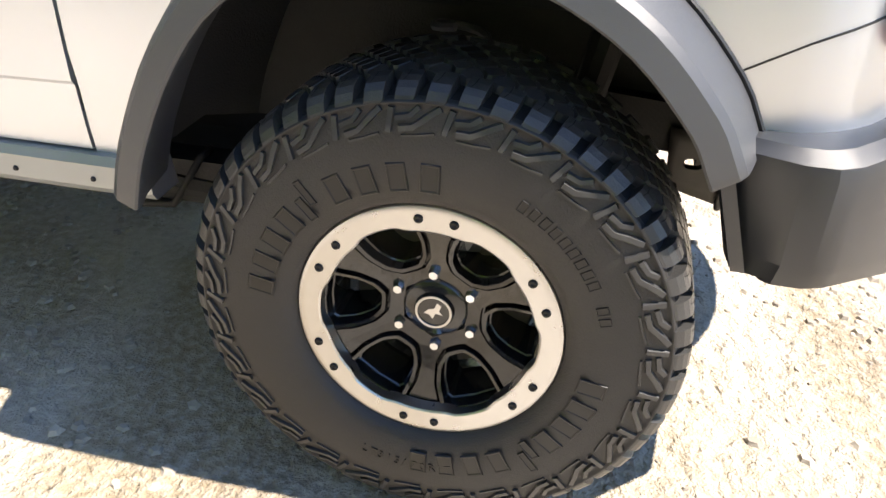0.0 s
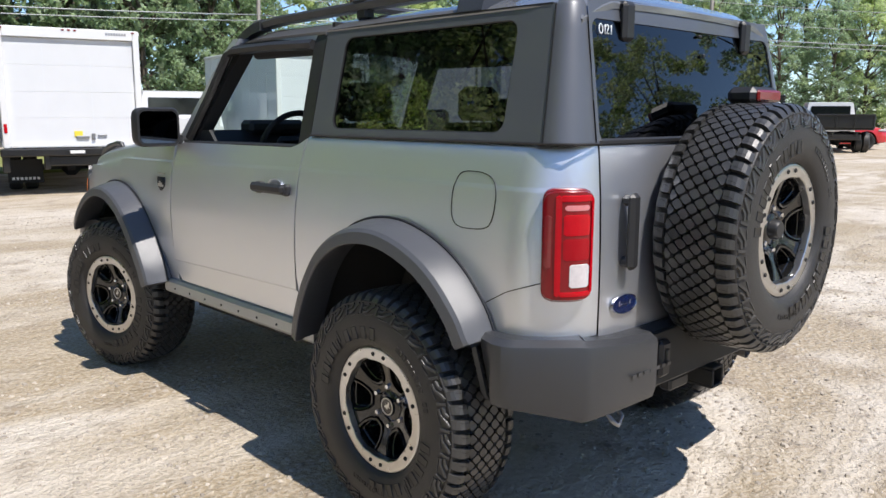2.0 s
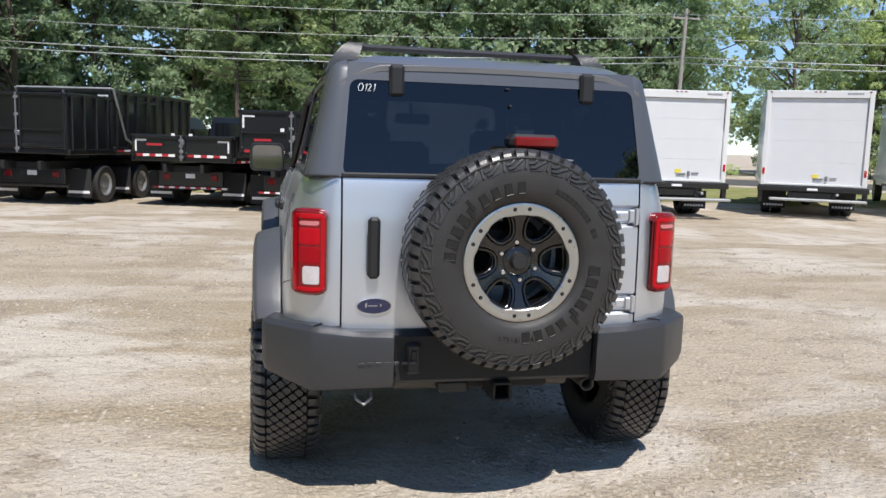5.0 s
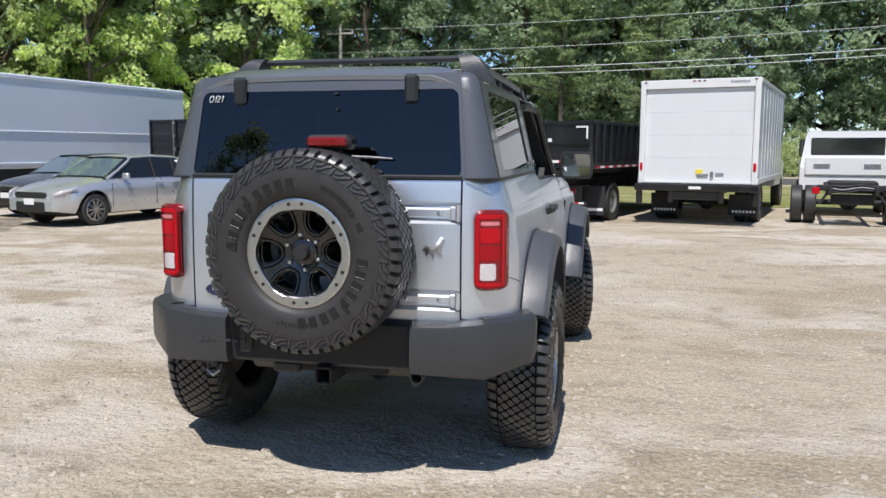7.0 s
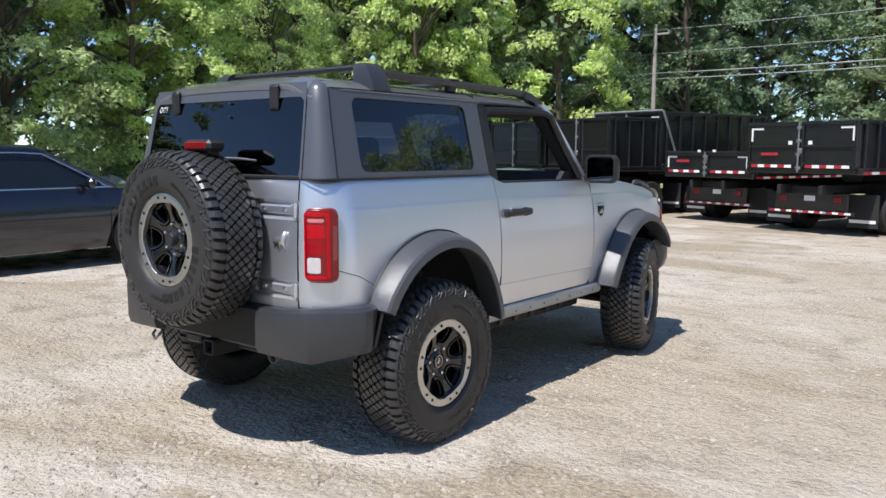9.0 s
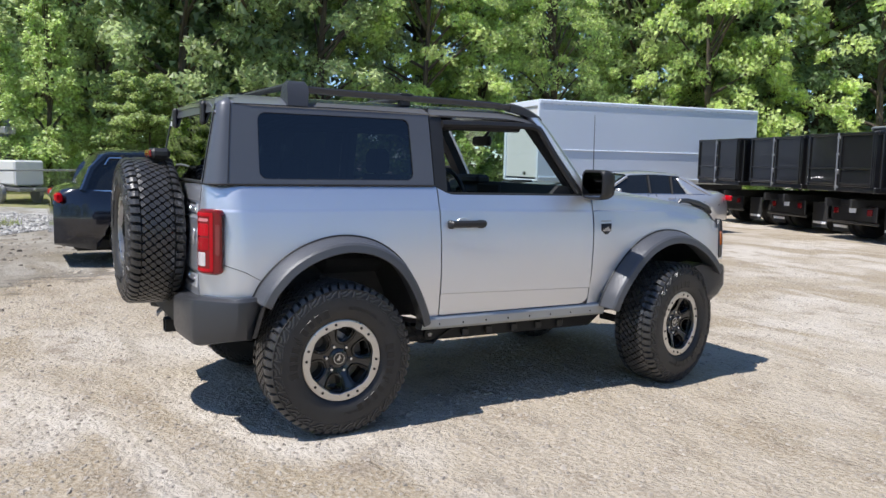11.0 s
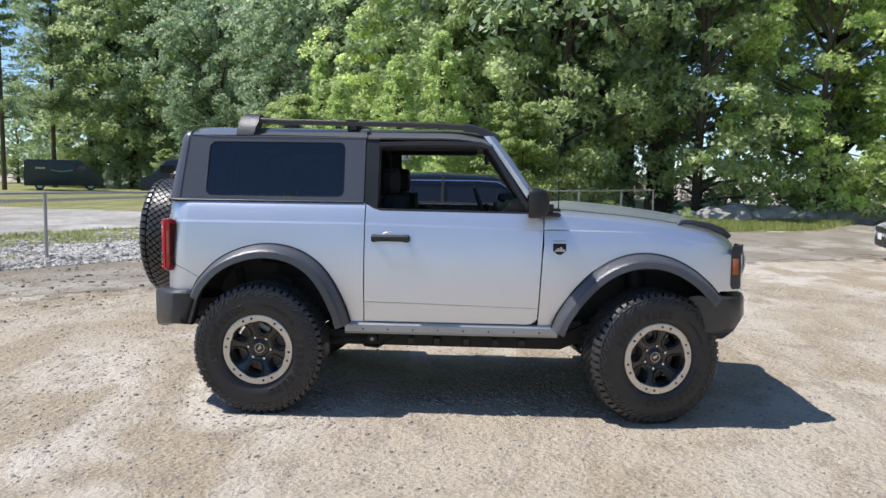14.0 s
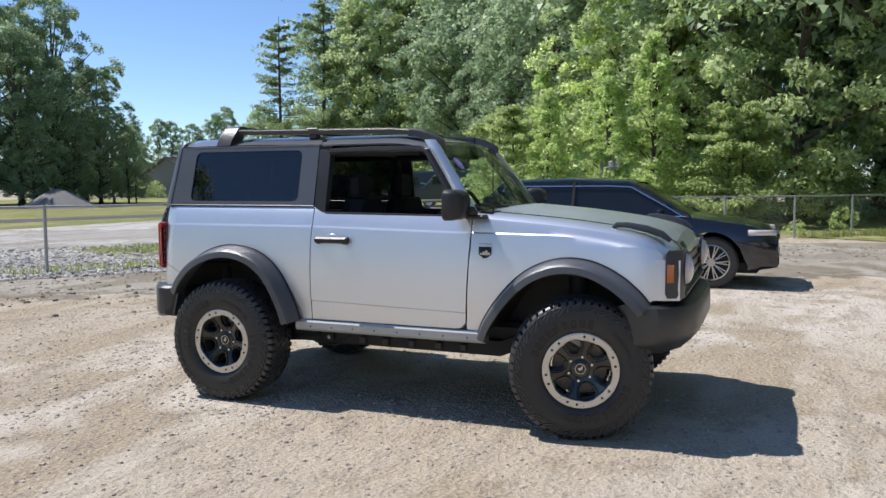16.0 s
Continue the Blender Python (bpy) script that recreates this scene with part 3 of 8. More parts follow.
    part("handle_cup", cup, M["paint"], door, m=Matrix.Translation((sgn * 0.8525, -0.43, 1.165)) @ Matrix.Diagonal((1, 1.5, 1.1, 1)))

    # front wing: side, shoulder and top
    rows = []
    for k in range(37):
        y = 0.581 + (1.865 - 0.581) * k / 36
        zh = interp(HOOD, y)
        pull = 0.0 if y < 1.60 else 0.062 * ((y - 1.60) / 0.265) ** 2
        lo = interp(ARCH_F, y) - 0.012 if 0.66 < y < 1.71 else (0.60 if y < 0.7 else 0.86)
        yb = 0.03 * max(0.0, 1 - (y - 0.581) / 0.15)
        col = []
        for x, z in ((0.60, zh - 0.020), (0.66, zh - 0.019), (0.72, zh - 0.022), (0.775, zh - 0.034), (0.812, zh - 0.056), (0.824, zh - 0.088), (0.830, min(1.24 - 0.01 * (y - 0.6), zh - 0.105)), (0.838, min(1.232 - 0.01 * (y - 0.6), zh - 0.113)), (0.851, 1.17), (0.8585, 1.13)):
            z = min(z, zh - 0.019)
            tip = max(0.0, (y - 1.62) / 0.245) ** 2
            z -= 0.085 * tip * max(0.0, (x - 0.58) / 0.25) ** 1.5
            col.append((sgn * (x - pull - 0.03 * tip * max(0.0, (x - 0.70) / 0.16)), y, max(z, lo + 0.01)))
        for j in range(1, 9):
            z = 1.13 + (lo - 1.13) * j / 8
            col.append((sgn * (0.872 - lin(INSET, z) - pull), y - yb * min(1, max(0, (1.2 - z) / 0.6)), z))
        rows.append([(sgn * 0.60, y, zh - 0.06)] + col + [(sgn * (0.80 - pull), y, lo)])
    rows = [[(p[0] - sgn * 0.03, p[1], p[2]) for p in rows[0]]] + rows + [[(p[0] - sgn * 0.12, p[1] + 0.005, p[2]) for p in rows[-1]]]
    wing = part("front_wing", Shape().grid(rows), M["paint"], car, crisp_at=30)
    # trail sight on the wing
    s = Shape()
    s.tube([(sgn * 0.735, 1.46, 1.275), (sgn * 0.735, 1.48, 1.296), (sgn * 0.735, 1.545, 1.296), (sgn * 0.735, 1.66, 1.274), (sgn * 0.732, 1.75, 1.243), (sgn * 0.73, 1.80, 1.205)], [0.012, 0.016, 0.018, 0.022, 0.022, 0.014], 8)
    part("trail_sight", s, M["trim"], wing, "black trail sight")
    b = Shape()
    b.add([(sgn * 0.861, 0.68 + u, 1.13 + v) for u, v in ((-0.042, 0.020), (0.042, 0.020), (0.042, -0.028), (0.0, -0.062), (-0.042, -0.028))], [(0, 1, 2, 3, 4)])
    bo = part("wing_badge", b, M["black"], wing, "dark shield badge")
    thick(bo, 0.006, 0)
    b = Shape()
    b.box((sgn * 0.8575, 0.68, 1.168), (0.006, 0.088, 0.009), 0.002)
    for dy, h in ((-0.024, 0.012), (-0.008, 0.022), (0.010, 0.030), (0.026, 0.016)):
        b.box((sgn * 0.8655, 0.68 + dy, 1.098 + h / 2), (0.004, 0.014, h), 0.001)
    part("badge_bar", b, M["ring"], wing)

    # wheel-arch flares: a swept section
    for name, arch, cy in (("rear_flare", ARCH_R, -1.23), ("front_flare", ARCH_F, 1.20)):
        ys = np.linspace(arch[0][0], arch[-1][0], 33)
        # crowd points towards the ends
        ys = [arch[0][0] + (arch[-1][0] - arch[0][0]) * (0.5 - 0.5 * math.cos(math.pi * k / 36)) for k in range(37)]
        pts = [(y, interp(arch, y)) for y in ys]
        rings = []
        for i, (y, z) in enumerate(pts):
            a, b2 = pts[max(i - 1, 0)], pts[min(i + 1, len(pts) - 1)]
            t = Vector((b2[0] - a[0], b2[1] - a[1])).normalized()
            nrm = Vector((t.y, -t.x))
            if nrm.dot(Vector((cy - y, 0.45 - z))) < 0:
                nrm = -nrm
            u = abs(2 * i / 36 - 1)
            fat = 1.0 - 0.08 * u**4
            ring = []
            for off, x in ((-0.004, 0.85), (-0.004, 0.878), (0.006, 0.922), (0.018, 0.966), (0.024, 0.982), (0.036, 0.994), (0.074, 1.002), (0.078, 0.998), (0.078, 0.985), (0.064, 0.94), (0.05, 0.84)):
                ring.append((sgn * (0.85 + (x - 0.85) * fat), y + nrm.x * off, z + nrm.y * off))
            rings.append(ring)
        sh = Shape().loft(rings, True, True, True)
        flare = part(name, sh, M["flare"], car, "black plastic wheel-arch flare", crisp_at=24)
        part("flare_seam", Shape().tube([(sgn * 0.874, r[0][1] + (r[0][1] - r[3][1]) * 0.18, r[0][2] + (r[0][2] - r[3][2]) * 0.18) for r in rings[1:-1]], 0.0045, 5), M["black"], flare)
        # liner over the wheel
        rings = []
        for i, (y, z) in enumerate(pts):
            y2, z2 = y + (cy - y) * 0.06, z + (0.45 - z) * 0.09
            rings.append([(sgn * 0.95, y2, z2), (sgn * 0.84, y + (cy - y) * 0.0, z), (sgn * 0.60, y, z), (sgn * 0.46, y + (cy - y) * 0.1, z - 0.04), (sgn * 0.455, y + (cy - y) * 0.55, 0.45 + (z - 0.45) * 0.5)])
        lo = part("arch_liner", Shape().grid(rings), M["liner"], car, "black wheel-arch liner")
    # pressed ribs on the rear liner
    for k in (-1.58, -1.42, -0.92):
        rb = Shape()
        z = interp(ARCH_R, k) - 0.015
        rb.tube([(sgn * (0.9 - 0.1 * j), k + (-1.23 - k) * 0.03 * j, z - 0.008 * j) for j in range(5)], 0.012, 6)
        part("liner_rib", rb, M["liner"], car)

    # sill with a rock rail
    s = Shape()
    s.loft([[(sgn * x, y, z) for x, z in ((0.80, 0.612), (0.862, 0.606), (0.872, 0.59), (0.872, 0.545), (0.86, 0.53), (0.78, 0.53))] for y in (-0.72, -0.70, 0.66, 0.68)], True, True, False)
    rail = part("rock_rail", s, M["galv"], car, "silver-grey sill rail with bolts")
    for k in range(8):
        s = Shape()
        s.revolve([(0.0, 0.004), (0.004, 0.004), (0.006, 0.0)], 8)
        part("rail_bolt", s, M["under"], rail, m=Matrix.Translation((sgn * 0.872, -0.60 + 1.16 * k / 7, 0.562)) @ Matrix.Rotation(0 if sgn > 0 else math.pi, 4, "Z"))

    # hardtop side with its window
    def side(y, z):
        return (sgn * (0.787 - (z - 1.395) * 0.235), y, z)

    s = Shape()
    holed(s, [(-0.612, 1.40), (-0.612, 1.825), (-1.2, 1.835), (-1.814, 1.83), (-1.859, 1.40)], [(y + 0.03 * (z - 1.6) * (1 if y < -1 else -0.2), z) for y, z in round_rect(-1.675, 1.425, -0.745, 1.79, 0.045)], side, (-sgn, 0, 0), 0.012)
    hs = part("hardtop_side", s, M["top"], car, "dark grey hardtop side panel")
    s = Shape()
    loop = [(y + 0.03 * (z - 1.6) * (1 if y < -1 else -0.2), z) for y, z in round_rect(-1.675, 1.425, -0.745, 1.79, 0.045)]
    s.add([tuple(Vector(side(*p)) + Vector((-sgn * 0.008, 0, 0))) for p in loop], [tuple(range(len(loop)))])
    gl = part("side_window", s, M["glass_dark"], car, "dark tinted side window", crisp_at=0)
    s = Shape()
    s.tube([tuple(Vector(side(*p)) + Vector((-sgn * 0.004, 0, 0))) for p in loop + loop[:1]], 0.004, 5, False)
    part("window_seal", s, M["black"], hs)

    # dark joints round the hardtop
    for pts in ([side(-1.852, 1.402), side(-1.832, 1.62), side(-1.812, 1.825)], [side(-0.612, 1.826), side(-1.2, 1.834), side(-1.80, 1.830)]):
        part("hardtop_joint", Shape().tube([(p[0] + sgn * 0.001, p[1], p[2]) for p in pts], 0.0028, 4), M["black"], hs)
    base = [(sgn * 0.790, -0.61, 1.397), (sgn * 0.790, -1.2, 1.397), (sgn * 0.790, -1.83, 1.397), (sgn * 0.782, -1.90, 1.397), (sgn * 0.755, -1.945, 1.397), (sgn * 0.70, -1.964, 1.397), (sgn * 0.655, -1.966, 1.397)]
    part("base_joint", Shape().tube(base, 0.005, 5), M["black"], hs)

    # hardtop rear corner
    rows = []
    for z, tuck in ((1.395, 0.0), (1.48, 0.0), (1.57, 0.0), (1.66, 0.0), (1.75, 0.0), (1.822, 0.0), (1.84, 0.008), (1.854, 0.024), (1.864, 0.05), (1.868, 0.09)):
        x0, yr = 0.787 - (z - 1.395) * 0.235, -1.962 + (z - 1.395) * 0.19
        xr = 0.655 - (z - 1.395) * 0.085
        ys = -1.862 + (z - 1.40) * 0.10
        row = []
        for k in range(11):
            a = math.pi / 2 * k / 10
            row.append((sgn * (xr + (x0 - xr) * math.cos(a) ** 0.9 - tuck * math.cos(a)), ys + 0.006 + (yr - ys) * math.sin(a) ** 0.9 + tuck * math.sin(a), z))
        rows.append([(p[0] - sgn * 0.02, p[1] + 0.004, p[2]) for p in row[:1]] + row + [(row[-1][0], row[-1][1] + 0.03, z)])
    part("hardtop_corner", Shape().grid(rows), M["top"], car, "dark grey hardtop corner")

    # pillars
    s = Shape()
    s.loft([[(sgn * x, y + dy, z) for x, y in ((xo, -0.605), (xo - 0.004, -0.52), (xo - 0.05, -0.51), (xo - 0.06, -0.60))] for z, xo, dy in ((1.345, 0.795, 0), (1.55, 0.75, 0.0), (1.77, 0.70, 0.0), (1.815, 0.68, 0.0))], True, True, False)
    part("door_pillar", s, M["black"], car)
    s = Shape()
    s.loft([[(sgn * (xo + a), y + c, z) for a, c in ((0.0, -0.035), (0.012, 0.0), (-0.006, 0.032), (-0.05, 0.038), (-0.06, -0.03))] for z, xo, y in ((1.33, 0.80, 0.575), (1.42, 0.775, 0.515), (1.6, 0.728, 0.39), (1.78, 0.682, 0.262), (1.845, 0.652, 0.21))], True, True, True)
    part("windscreen_pillar", s, M["paint"], car, crisp_at=50)
    s = Shape()
    s.loft([[(sgn * (xo + a), y + c, z) for a, c in ((0.0, -0.05), (0.0, 0.03), (-0.06, 0.035), (-0.075, -0.045))] for z, xo, y in ((1.33, 0.765, 0.525), (1.42, 0.742, 0.468), (1.6, 0.695, 0.345), (1.78, 0.648, 0.215), (1.82, 0.632, 0.185))], True, True, True)
    part("pillar_trim", s, M["seat"], car, "black windscreen pillar lining")
    s = Shape()
    # black lining round the side opening
    s.tube([(sgn * 0.70, -0.52, 1.775), (sgn * 0.695, -0.2, 1.785), (sgn * 0.69, 0.16, 1.785), (sgn * 0.70, 0.215, 1.765), (sgn * 0.735, 0.335, 1.58), (sgn * 0.785, 0.485, 1.355)], 0.022, 6)
    s.tube([(sgn * 0.79, -0.52, 1.345), (sgn * 0.79, 0.0, 1.340), (sgn * 0.79, 0.5, 1.332)], 0.013, 6)
    s.box((sgn * 0.765, 0.0, 1.338), (0.05, 1.08, 0.012), 0.004)
    part("opening_seal", s, M["black"], car)

    # mirror
    s = Shape()
    prof = []
    for y, k in ((0.465, 1.02), (0.478, 1.10), (0.525, 1.07), (0.572, 0.90), (0.595, 0.55)):
        loop = round_rect(-0.105 * k, -0.088 * k, 0.105 * k, 0.088 * k, 0.035 * k, 4)
        prof.append([(sgn * (0.955 + u), y, 1.415 + v) for u, v in loop])
    s.loft(prof, True, True, True)
    mir = part("door_mirror", s, M["black"], car, "black door mirror", crisp_at=40)
    s = Shape()
    s.loft([[(sgn * x, y + a, z + b) for a, b in ((-0.03, -0.02), (0.05, -0.02), (0.05, 0.02), (-0.03, 0.025))] for x, y, z in ((0.80, 0.56, 1.345), (0.87, 0.575, 1.36), (0.92, 0.58, 1.385))], True, True, False)
    s.box((sgn * 0.845, 0.615, 1.338), (0.10, 0.13, 0.026), 0.008)
    part("mirror_arm", s, M["black"], mir)
    s = Shape()
    loop = round_rect(-0.097, -0.079, 0.097, 0.079, 0.030, 4)
    s.add([(sgn * (0.955 + u), 0.4635, 1.415 + v) for u, v in loop], [tuple(range(len(loop)))])
    part("mirror_glass", s, M["mirror"], mir, "mirror glass", crisp_at=0)

    # tail lamp, proud of the corner
    def corner(a, d):
        t = math.pi / 2 * a
        return Vector((sgn * (0.645 + (0.227 + d) * math.cos(t) ** (2 / 1.7)), -1.78 - (0.197 + d) * math.sin(t) ** (2 / 1.7), 0))

    def lamp(a0, a1, z0, z1, d, n=10):
        rows = []
        r = 0.030 if n > 5 else 0.006
        edge = [r * q for q in (0.0, 0.12, 0.4, 1.0)] if n > 5 else [0.0, r]
        span = (a1 - a0) * 0.36
        ws = edge + [r + (span - 2 * r) * k / n for k in range(1, n)] + [span - q for q in edge[::-1]]
        low, high = z0, z1
        for w in ws:
            a = a0 + w / 0.36
            near = max(0.0, r - min(w, span - w))
            cut = r - math.sqrt(max(0.0, r * r - near * near))
            z0, z1 = low + cut, high - cut
            e = d + 0.030 * math.sin(math.pi * min(1.0, max(0.0, (a - 0.40) / 0.43))) ** 0.8
            rows.append([tuple(corner(a, d - 0.03) + Vector((0, 0, z0))), tuple(corner(a, e - 0.006) + Vector((0, 0, z0))), tuple(corner(a, e) + Vector((0, 0, z0 + 0.004))), tuple(corner(a, e) + Vector((0, 0, z1 - 0.004))), tuple(corner(a, e - 0.006) + Vector((0, 0, z1))), tuple(corner(a, d - 0.03) + Vector((0, 0, z1)))])
        return Shape().loft(rows, False, False, True)

    s = lamp(0.405, 0.815, 0.918, 1.266, 0.010)
    tl = part("tail_lamp", s, M["lens_deep"], car, "red tail lamp with a white lower lens", crisp_at=40)
    part("lens_shell", lamp(0.412, 0.808, 0.924, 1.260, 0.022), M["lens_deep"], tl, "deep red lens", crisp_at=40)
    for nm, a0, a1, z0, z1, d, mat, lab in (
            ("side_reflector", 0.425, 0.475, 1.02, 1.19, 0.0235, "lens_pink", "pale red side reflector"),
            ("outer_bar", 0.50, 0.54, 0.934, 1.250, 0.0255, "lens_red", ""),
            ("inner_bar", 0.768, 0.80, 0.940, 1.244, 0.0255, "lens_red", ""),
            ("upper_bar", 0.53, 0.78, 1.226, 1.250, 0.0253, "lens_red", ""),
            ("lower_bar", 0.53, 0.78, 0.934, 0.954, 0.0253, "lens_red", ""),
            ("upper_lens", 0.56, 0.75, 1.198, 1.221, 0.0235, "lens_rose", "pale rose strip lens"),
            ("centre_lens", 0.555, 0.755, 1.122, 1.192, 0.0240, "lens_red", "bright red centre lens"),
            ("brake_lens", 0.555, 0.755, 1.046, 1.118, 0.0236, "lens_mid", "red brake lens"),
            ("reverse_lens", 0.60, 0.755, 0.962, 1.040, 0.0243, "lens_clear", "clear reversing lens")):
        part(nm, lamp(a0, a1, z0, z1, d, 5), M[mat], tl, lab, crisp_at=40)


def tread_tyre():
    """Knobbly off-road tyre about the x axis, outer side at +x."""
    s = Shape()
    prof = [(0.228, 0.118), (0.236, 0.138), (0.255, 0.150), (0.29, 0.158), (0.33, 0.1575), (0.365, 0.153), (0.385, 0.147), (0.396, 0.143), (0.3985, 0.1465), (0.4015, 0.1460), (0.404, 0.139), (0.409, 0.124), (0.4125, 0.09), (0.413, 0.0)]
    prof = prof + [(r, -x) for r, x in prof[::-1][1:]]
    s.revolve(prof, 72)
    carcass = s.mesh("tyre", M["rubber"], 0.0, False)
    s = Shape()

    def at(th, x, r):
        return (x, r * math.cos(th), r * math.sin(th))

    def block(poly, r0, r1, shrink=0.86):
        cx = sum(p[1] for p in poly) / len(poly)
        ct = sum(p[0] for p in poly) / len(poly)
        n = len(poly)
        top = [(ct + (t - ct) * shrink, cx + (x - cx) * shrink) for t, x in poly]
        vs = [at(t, x, r0) for t, x in poly] + [at(t, x, r1 - 9 * max(0.0, abs(x) - 0.06) ** 2) for t, x in top]
        s.add(vs, [(k, (k + 1) % n, n + (k + 1) % n, n + k) for k in range(n)] + [tuple(range(n, 2 * n))])

    N = 54
    p = 2 * math.pi / N
    wall = [(0.33, 0.1575), (0.365, 0.153), (0.385, 0.147), (0.402, 0.140), (0.413, 0.124), (0.43, 0.10)]

    def lug(t0, t1, sg, line, skew):
        """A shoulder block that wraps over the edge; line holds (x, radius) from the crown outwards."""
        n = len(line)
        top, foot = [], []
        for i, (x, r) in enumerate(line):
            mid, half = (t0 + t1) / 2 + skew * (1 - i / (n - 1)) * (t1 - t0), (t1 - t0) / 2
            k = 0.88 if i in (0, n - 1) else 0.95
            top.append((at(mid - half * k, sg * x, r), at(mid + half * k, sg * x, r)))
            low = (sg * (x - 0.010 * i / (n - 1)), r - 0.022 + 0.009 * i / (n - 1))
            foot.append((at(mid - half * 1.04, *low), at(mid + half * 1.04, *low)))
        vs = [v for pair in top for v in pair] + [v for pair in foot for v in pair]
        fs = []
        m = 2 * n
        for i in range(n - 1):
            a = 2 * i
            fs += [(a, a + 1, a + 3, a + 2), (a, a + 2, m + a + 2, m + a), (a + 1, m + a + 1, m + a + 3, a + 3)]
        fs += [(0, m, m + 1, 1), (m - 2, m - 1, 2 * m - 1, 2 * m - 2)]
        s.add(vs, fs)
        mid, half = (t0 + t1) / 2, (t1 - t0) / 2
        # sipe drawn as a thin dark strip on the lug, shade without a cut
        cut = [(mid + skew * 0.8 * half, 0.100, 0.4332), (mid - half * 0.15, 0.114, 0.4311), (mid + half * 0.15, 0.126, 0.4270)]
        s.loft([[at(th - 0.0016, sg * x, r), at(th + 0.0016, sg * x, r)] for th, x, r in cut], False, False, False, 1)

    def hook(path, sg, up, wid):
        """A raised bar on the sidewall along (angle, radius) points."""
        rows = []
        for i, (th, r) in enumerate(path):
            a, b = path[max(i - 1, 0)], path[min(i + 1, len(path) - 1)]
            dx, dy = (b[0] - a[0]) * 0.38, b[1] - a[1]
            ln = math.hypot(dx, dy)
            nx, ny = -dy / ln, dx / ln
            row = []
            for off, h in ((-1.0, -0.003), (-0.62, up), (0.62, up), (1.0, -0.003)):
                rr = r + ny * off * wid
                row.append(at(th + nx * off * wid / 0.38, sg * (lin(wall, rr) + h), rr))
            rows.append(row)
        s.loft(rows, False, False, False)
        s.add(rows[0], [(0, 1, 2, 3)])
        s.add(rows[-1], [(3, 2, 1, 0)])

    long_line = [(0.094, 0.4325), (0.114, 0.4305), (0.128, 0.4255), (0.1385, 0.416), (0.1455, 0.4045), (0.1465, 0.401)]
    short_line = [(0.094, 0.4325), (0.112, 0.4305), (0.124, 0.4258), (0.1335, 0.418), (0.1405, 0.408), (0.1425, 0.403)]
    for k in range(N):
        t = k * p
        for sg, ph in ((1, 0.0), (-1, 0.5)):
            tt = t + ph * p
            lug(tt, tt + 0.66 * p, sg, long_line if k % 2 else short_line, -0.28 * sg)
            # zigzag bars below the lugs, one set for two lugs
            if k % 2:
                hook([(tt + 0.10 * p, 0.394), (tt + 0.42 * p, 0.384), (tt + 1.00 * p, 0.366), (tt + 1.50 * p, 0.364)], sg, 0.006, 0.0062)
                hook([(tt + 0.80 * p, 0.394), (tt + 1.10 * p, 0.382), (tt + 1.60 * p, 0.379)], sg, 0.006, 0.0055)
                hook([(tt + 1.72 * p, 0.394), (tt + 1.90 * p, 0.360)], sg, 0.006, 0.0065)
                hook([(tt + 0.25 * p, 0.358), (tt + 0.80 * p, 0.354), (tt + 1.45 * p, 0.353)], sg, 0.003, 0.0025)
    # net of lozenge blocks across the crown
    n2 = 56
    p = 2 * math.pi / n2
    w = 0.0268
    for k in range(n2):
        for j in range(-3, 4):
            c = (k + (0.5 if j % 2 else 0.0)) * p
            x = j * w
            loz = [(-0.44, 0.14), (-0.40, -0.20), (-0.10, -0.82), (0.10, -0.86), (0.44, -0.14), (0.40, 0.20), (0.10, 0.82), (-0.10, 0.86)]
            loz = [(th * p, max(-0.091, min(0.091, x + xx * w))) for th, xx in loz]
            block([(c + th + 0.12 * p * xx / w, xx) for th, xx in loz], 0.411, 0.4335, 0.80)
    # dark band over the carcass, groove shade put into its colour
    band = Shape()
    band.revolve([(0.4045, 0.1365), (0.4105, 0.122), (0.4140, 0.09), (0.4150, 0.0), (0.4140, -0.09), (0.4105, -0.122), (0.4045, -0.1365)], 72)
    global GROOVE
    GROOVE = band.mesh("groove_shade_band", M["groove_shade"], 0.0, False)
    return carcass, s.mesh("tread", [M["rubber_tread"], M["groove_shade"]], 0.0, False)


def mark_spots():
    """Where the plain raised bars stand in place of the maker's lettering: angle, radii, width."""
    out = []
    for base in (0, 180):
        for k in range(4):
            out.append((base + 108 + 9.6 * (3.2 - k) + 4, 0.264, 0.312, 0.031))
            out.append((base + 62 + 10.2 * (3.0 - k), 0.264, 0.312, 0.031))
        out += [(base + 102.5, 0.282, 0.330, 0.013), (base + 106, 0.262, 0.306, 0.015)]
    out += [(34 - k * 4.0, 0.290, 0.310, 0.014) for k in range(9)] + [(-7 - k * 4.0, 0.290, 0.310, 0.014) for k in range(2)]
    return out


def mark_mesh(h, w):
    """A raised letter-sized bar with a sunk middle."""
    s = Shape()
    o = [(-h / 2, -w / 2), (h / 2, -w / 2), (h / 2, w / 2), (-h / 2, w / 2)]
    k = 0.6 if w > 0.011 else 0.7
    s.loft([[(0.0, u, v) for u, v in o], [(0.0022, u * 0.94, v * 0.94) for u, v in o], [(0.0022, u * 0.86, v * 0.84) for u, v in o], [(0.0012, u * 0.8, v * 0.76) for u, v in o]], True, False, False)
    s.add([(0.0012, u * 0.8, v * 0.76) for u, v in o], [(0, 1, 2, 3)])
    return s.mesh("raised_mark", M["rubber_letter"], 0.0, True)


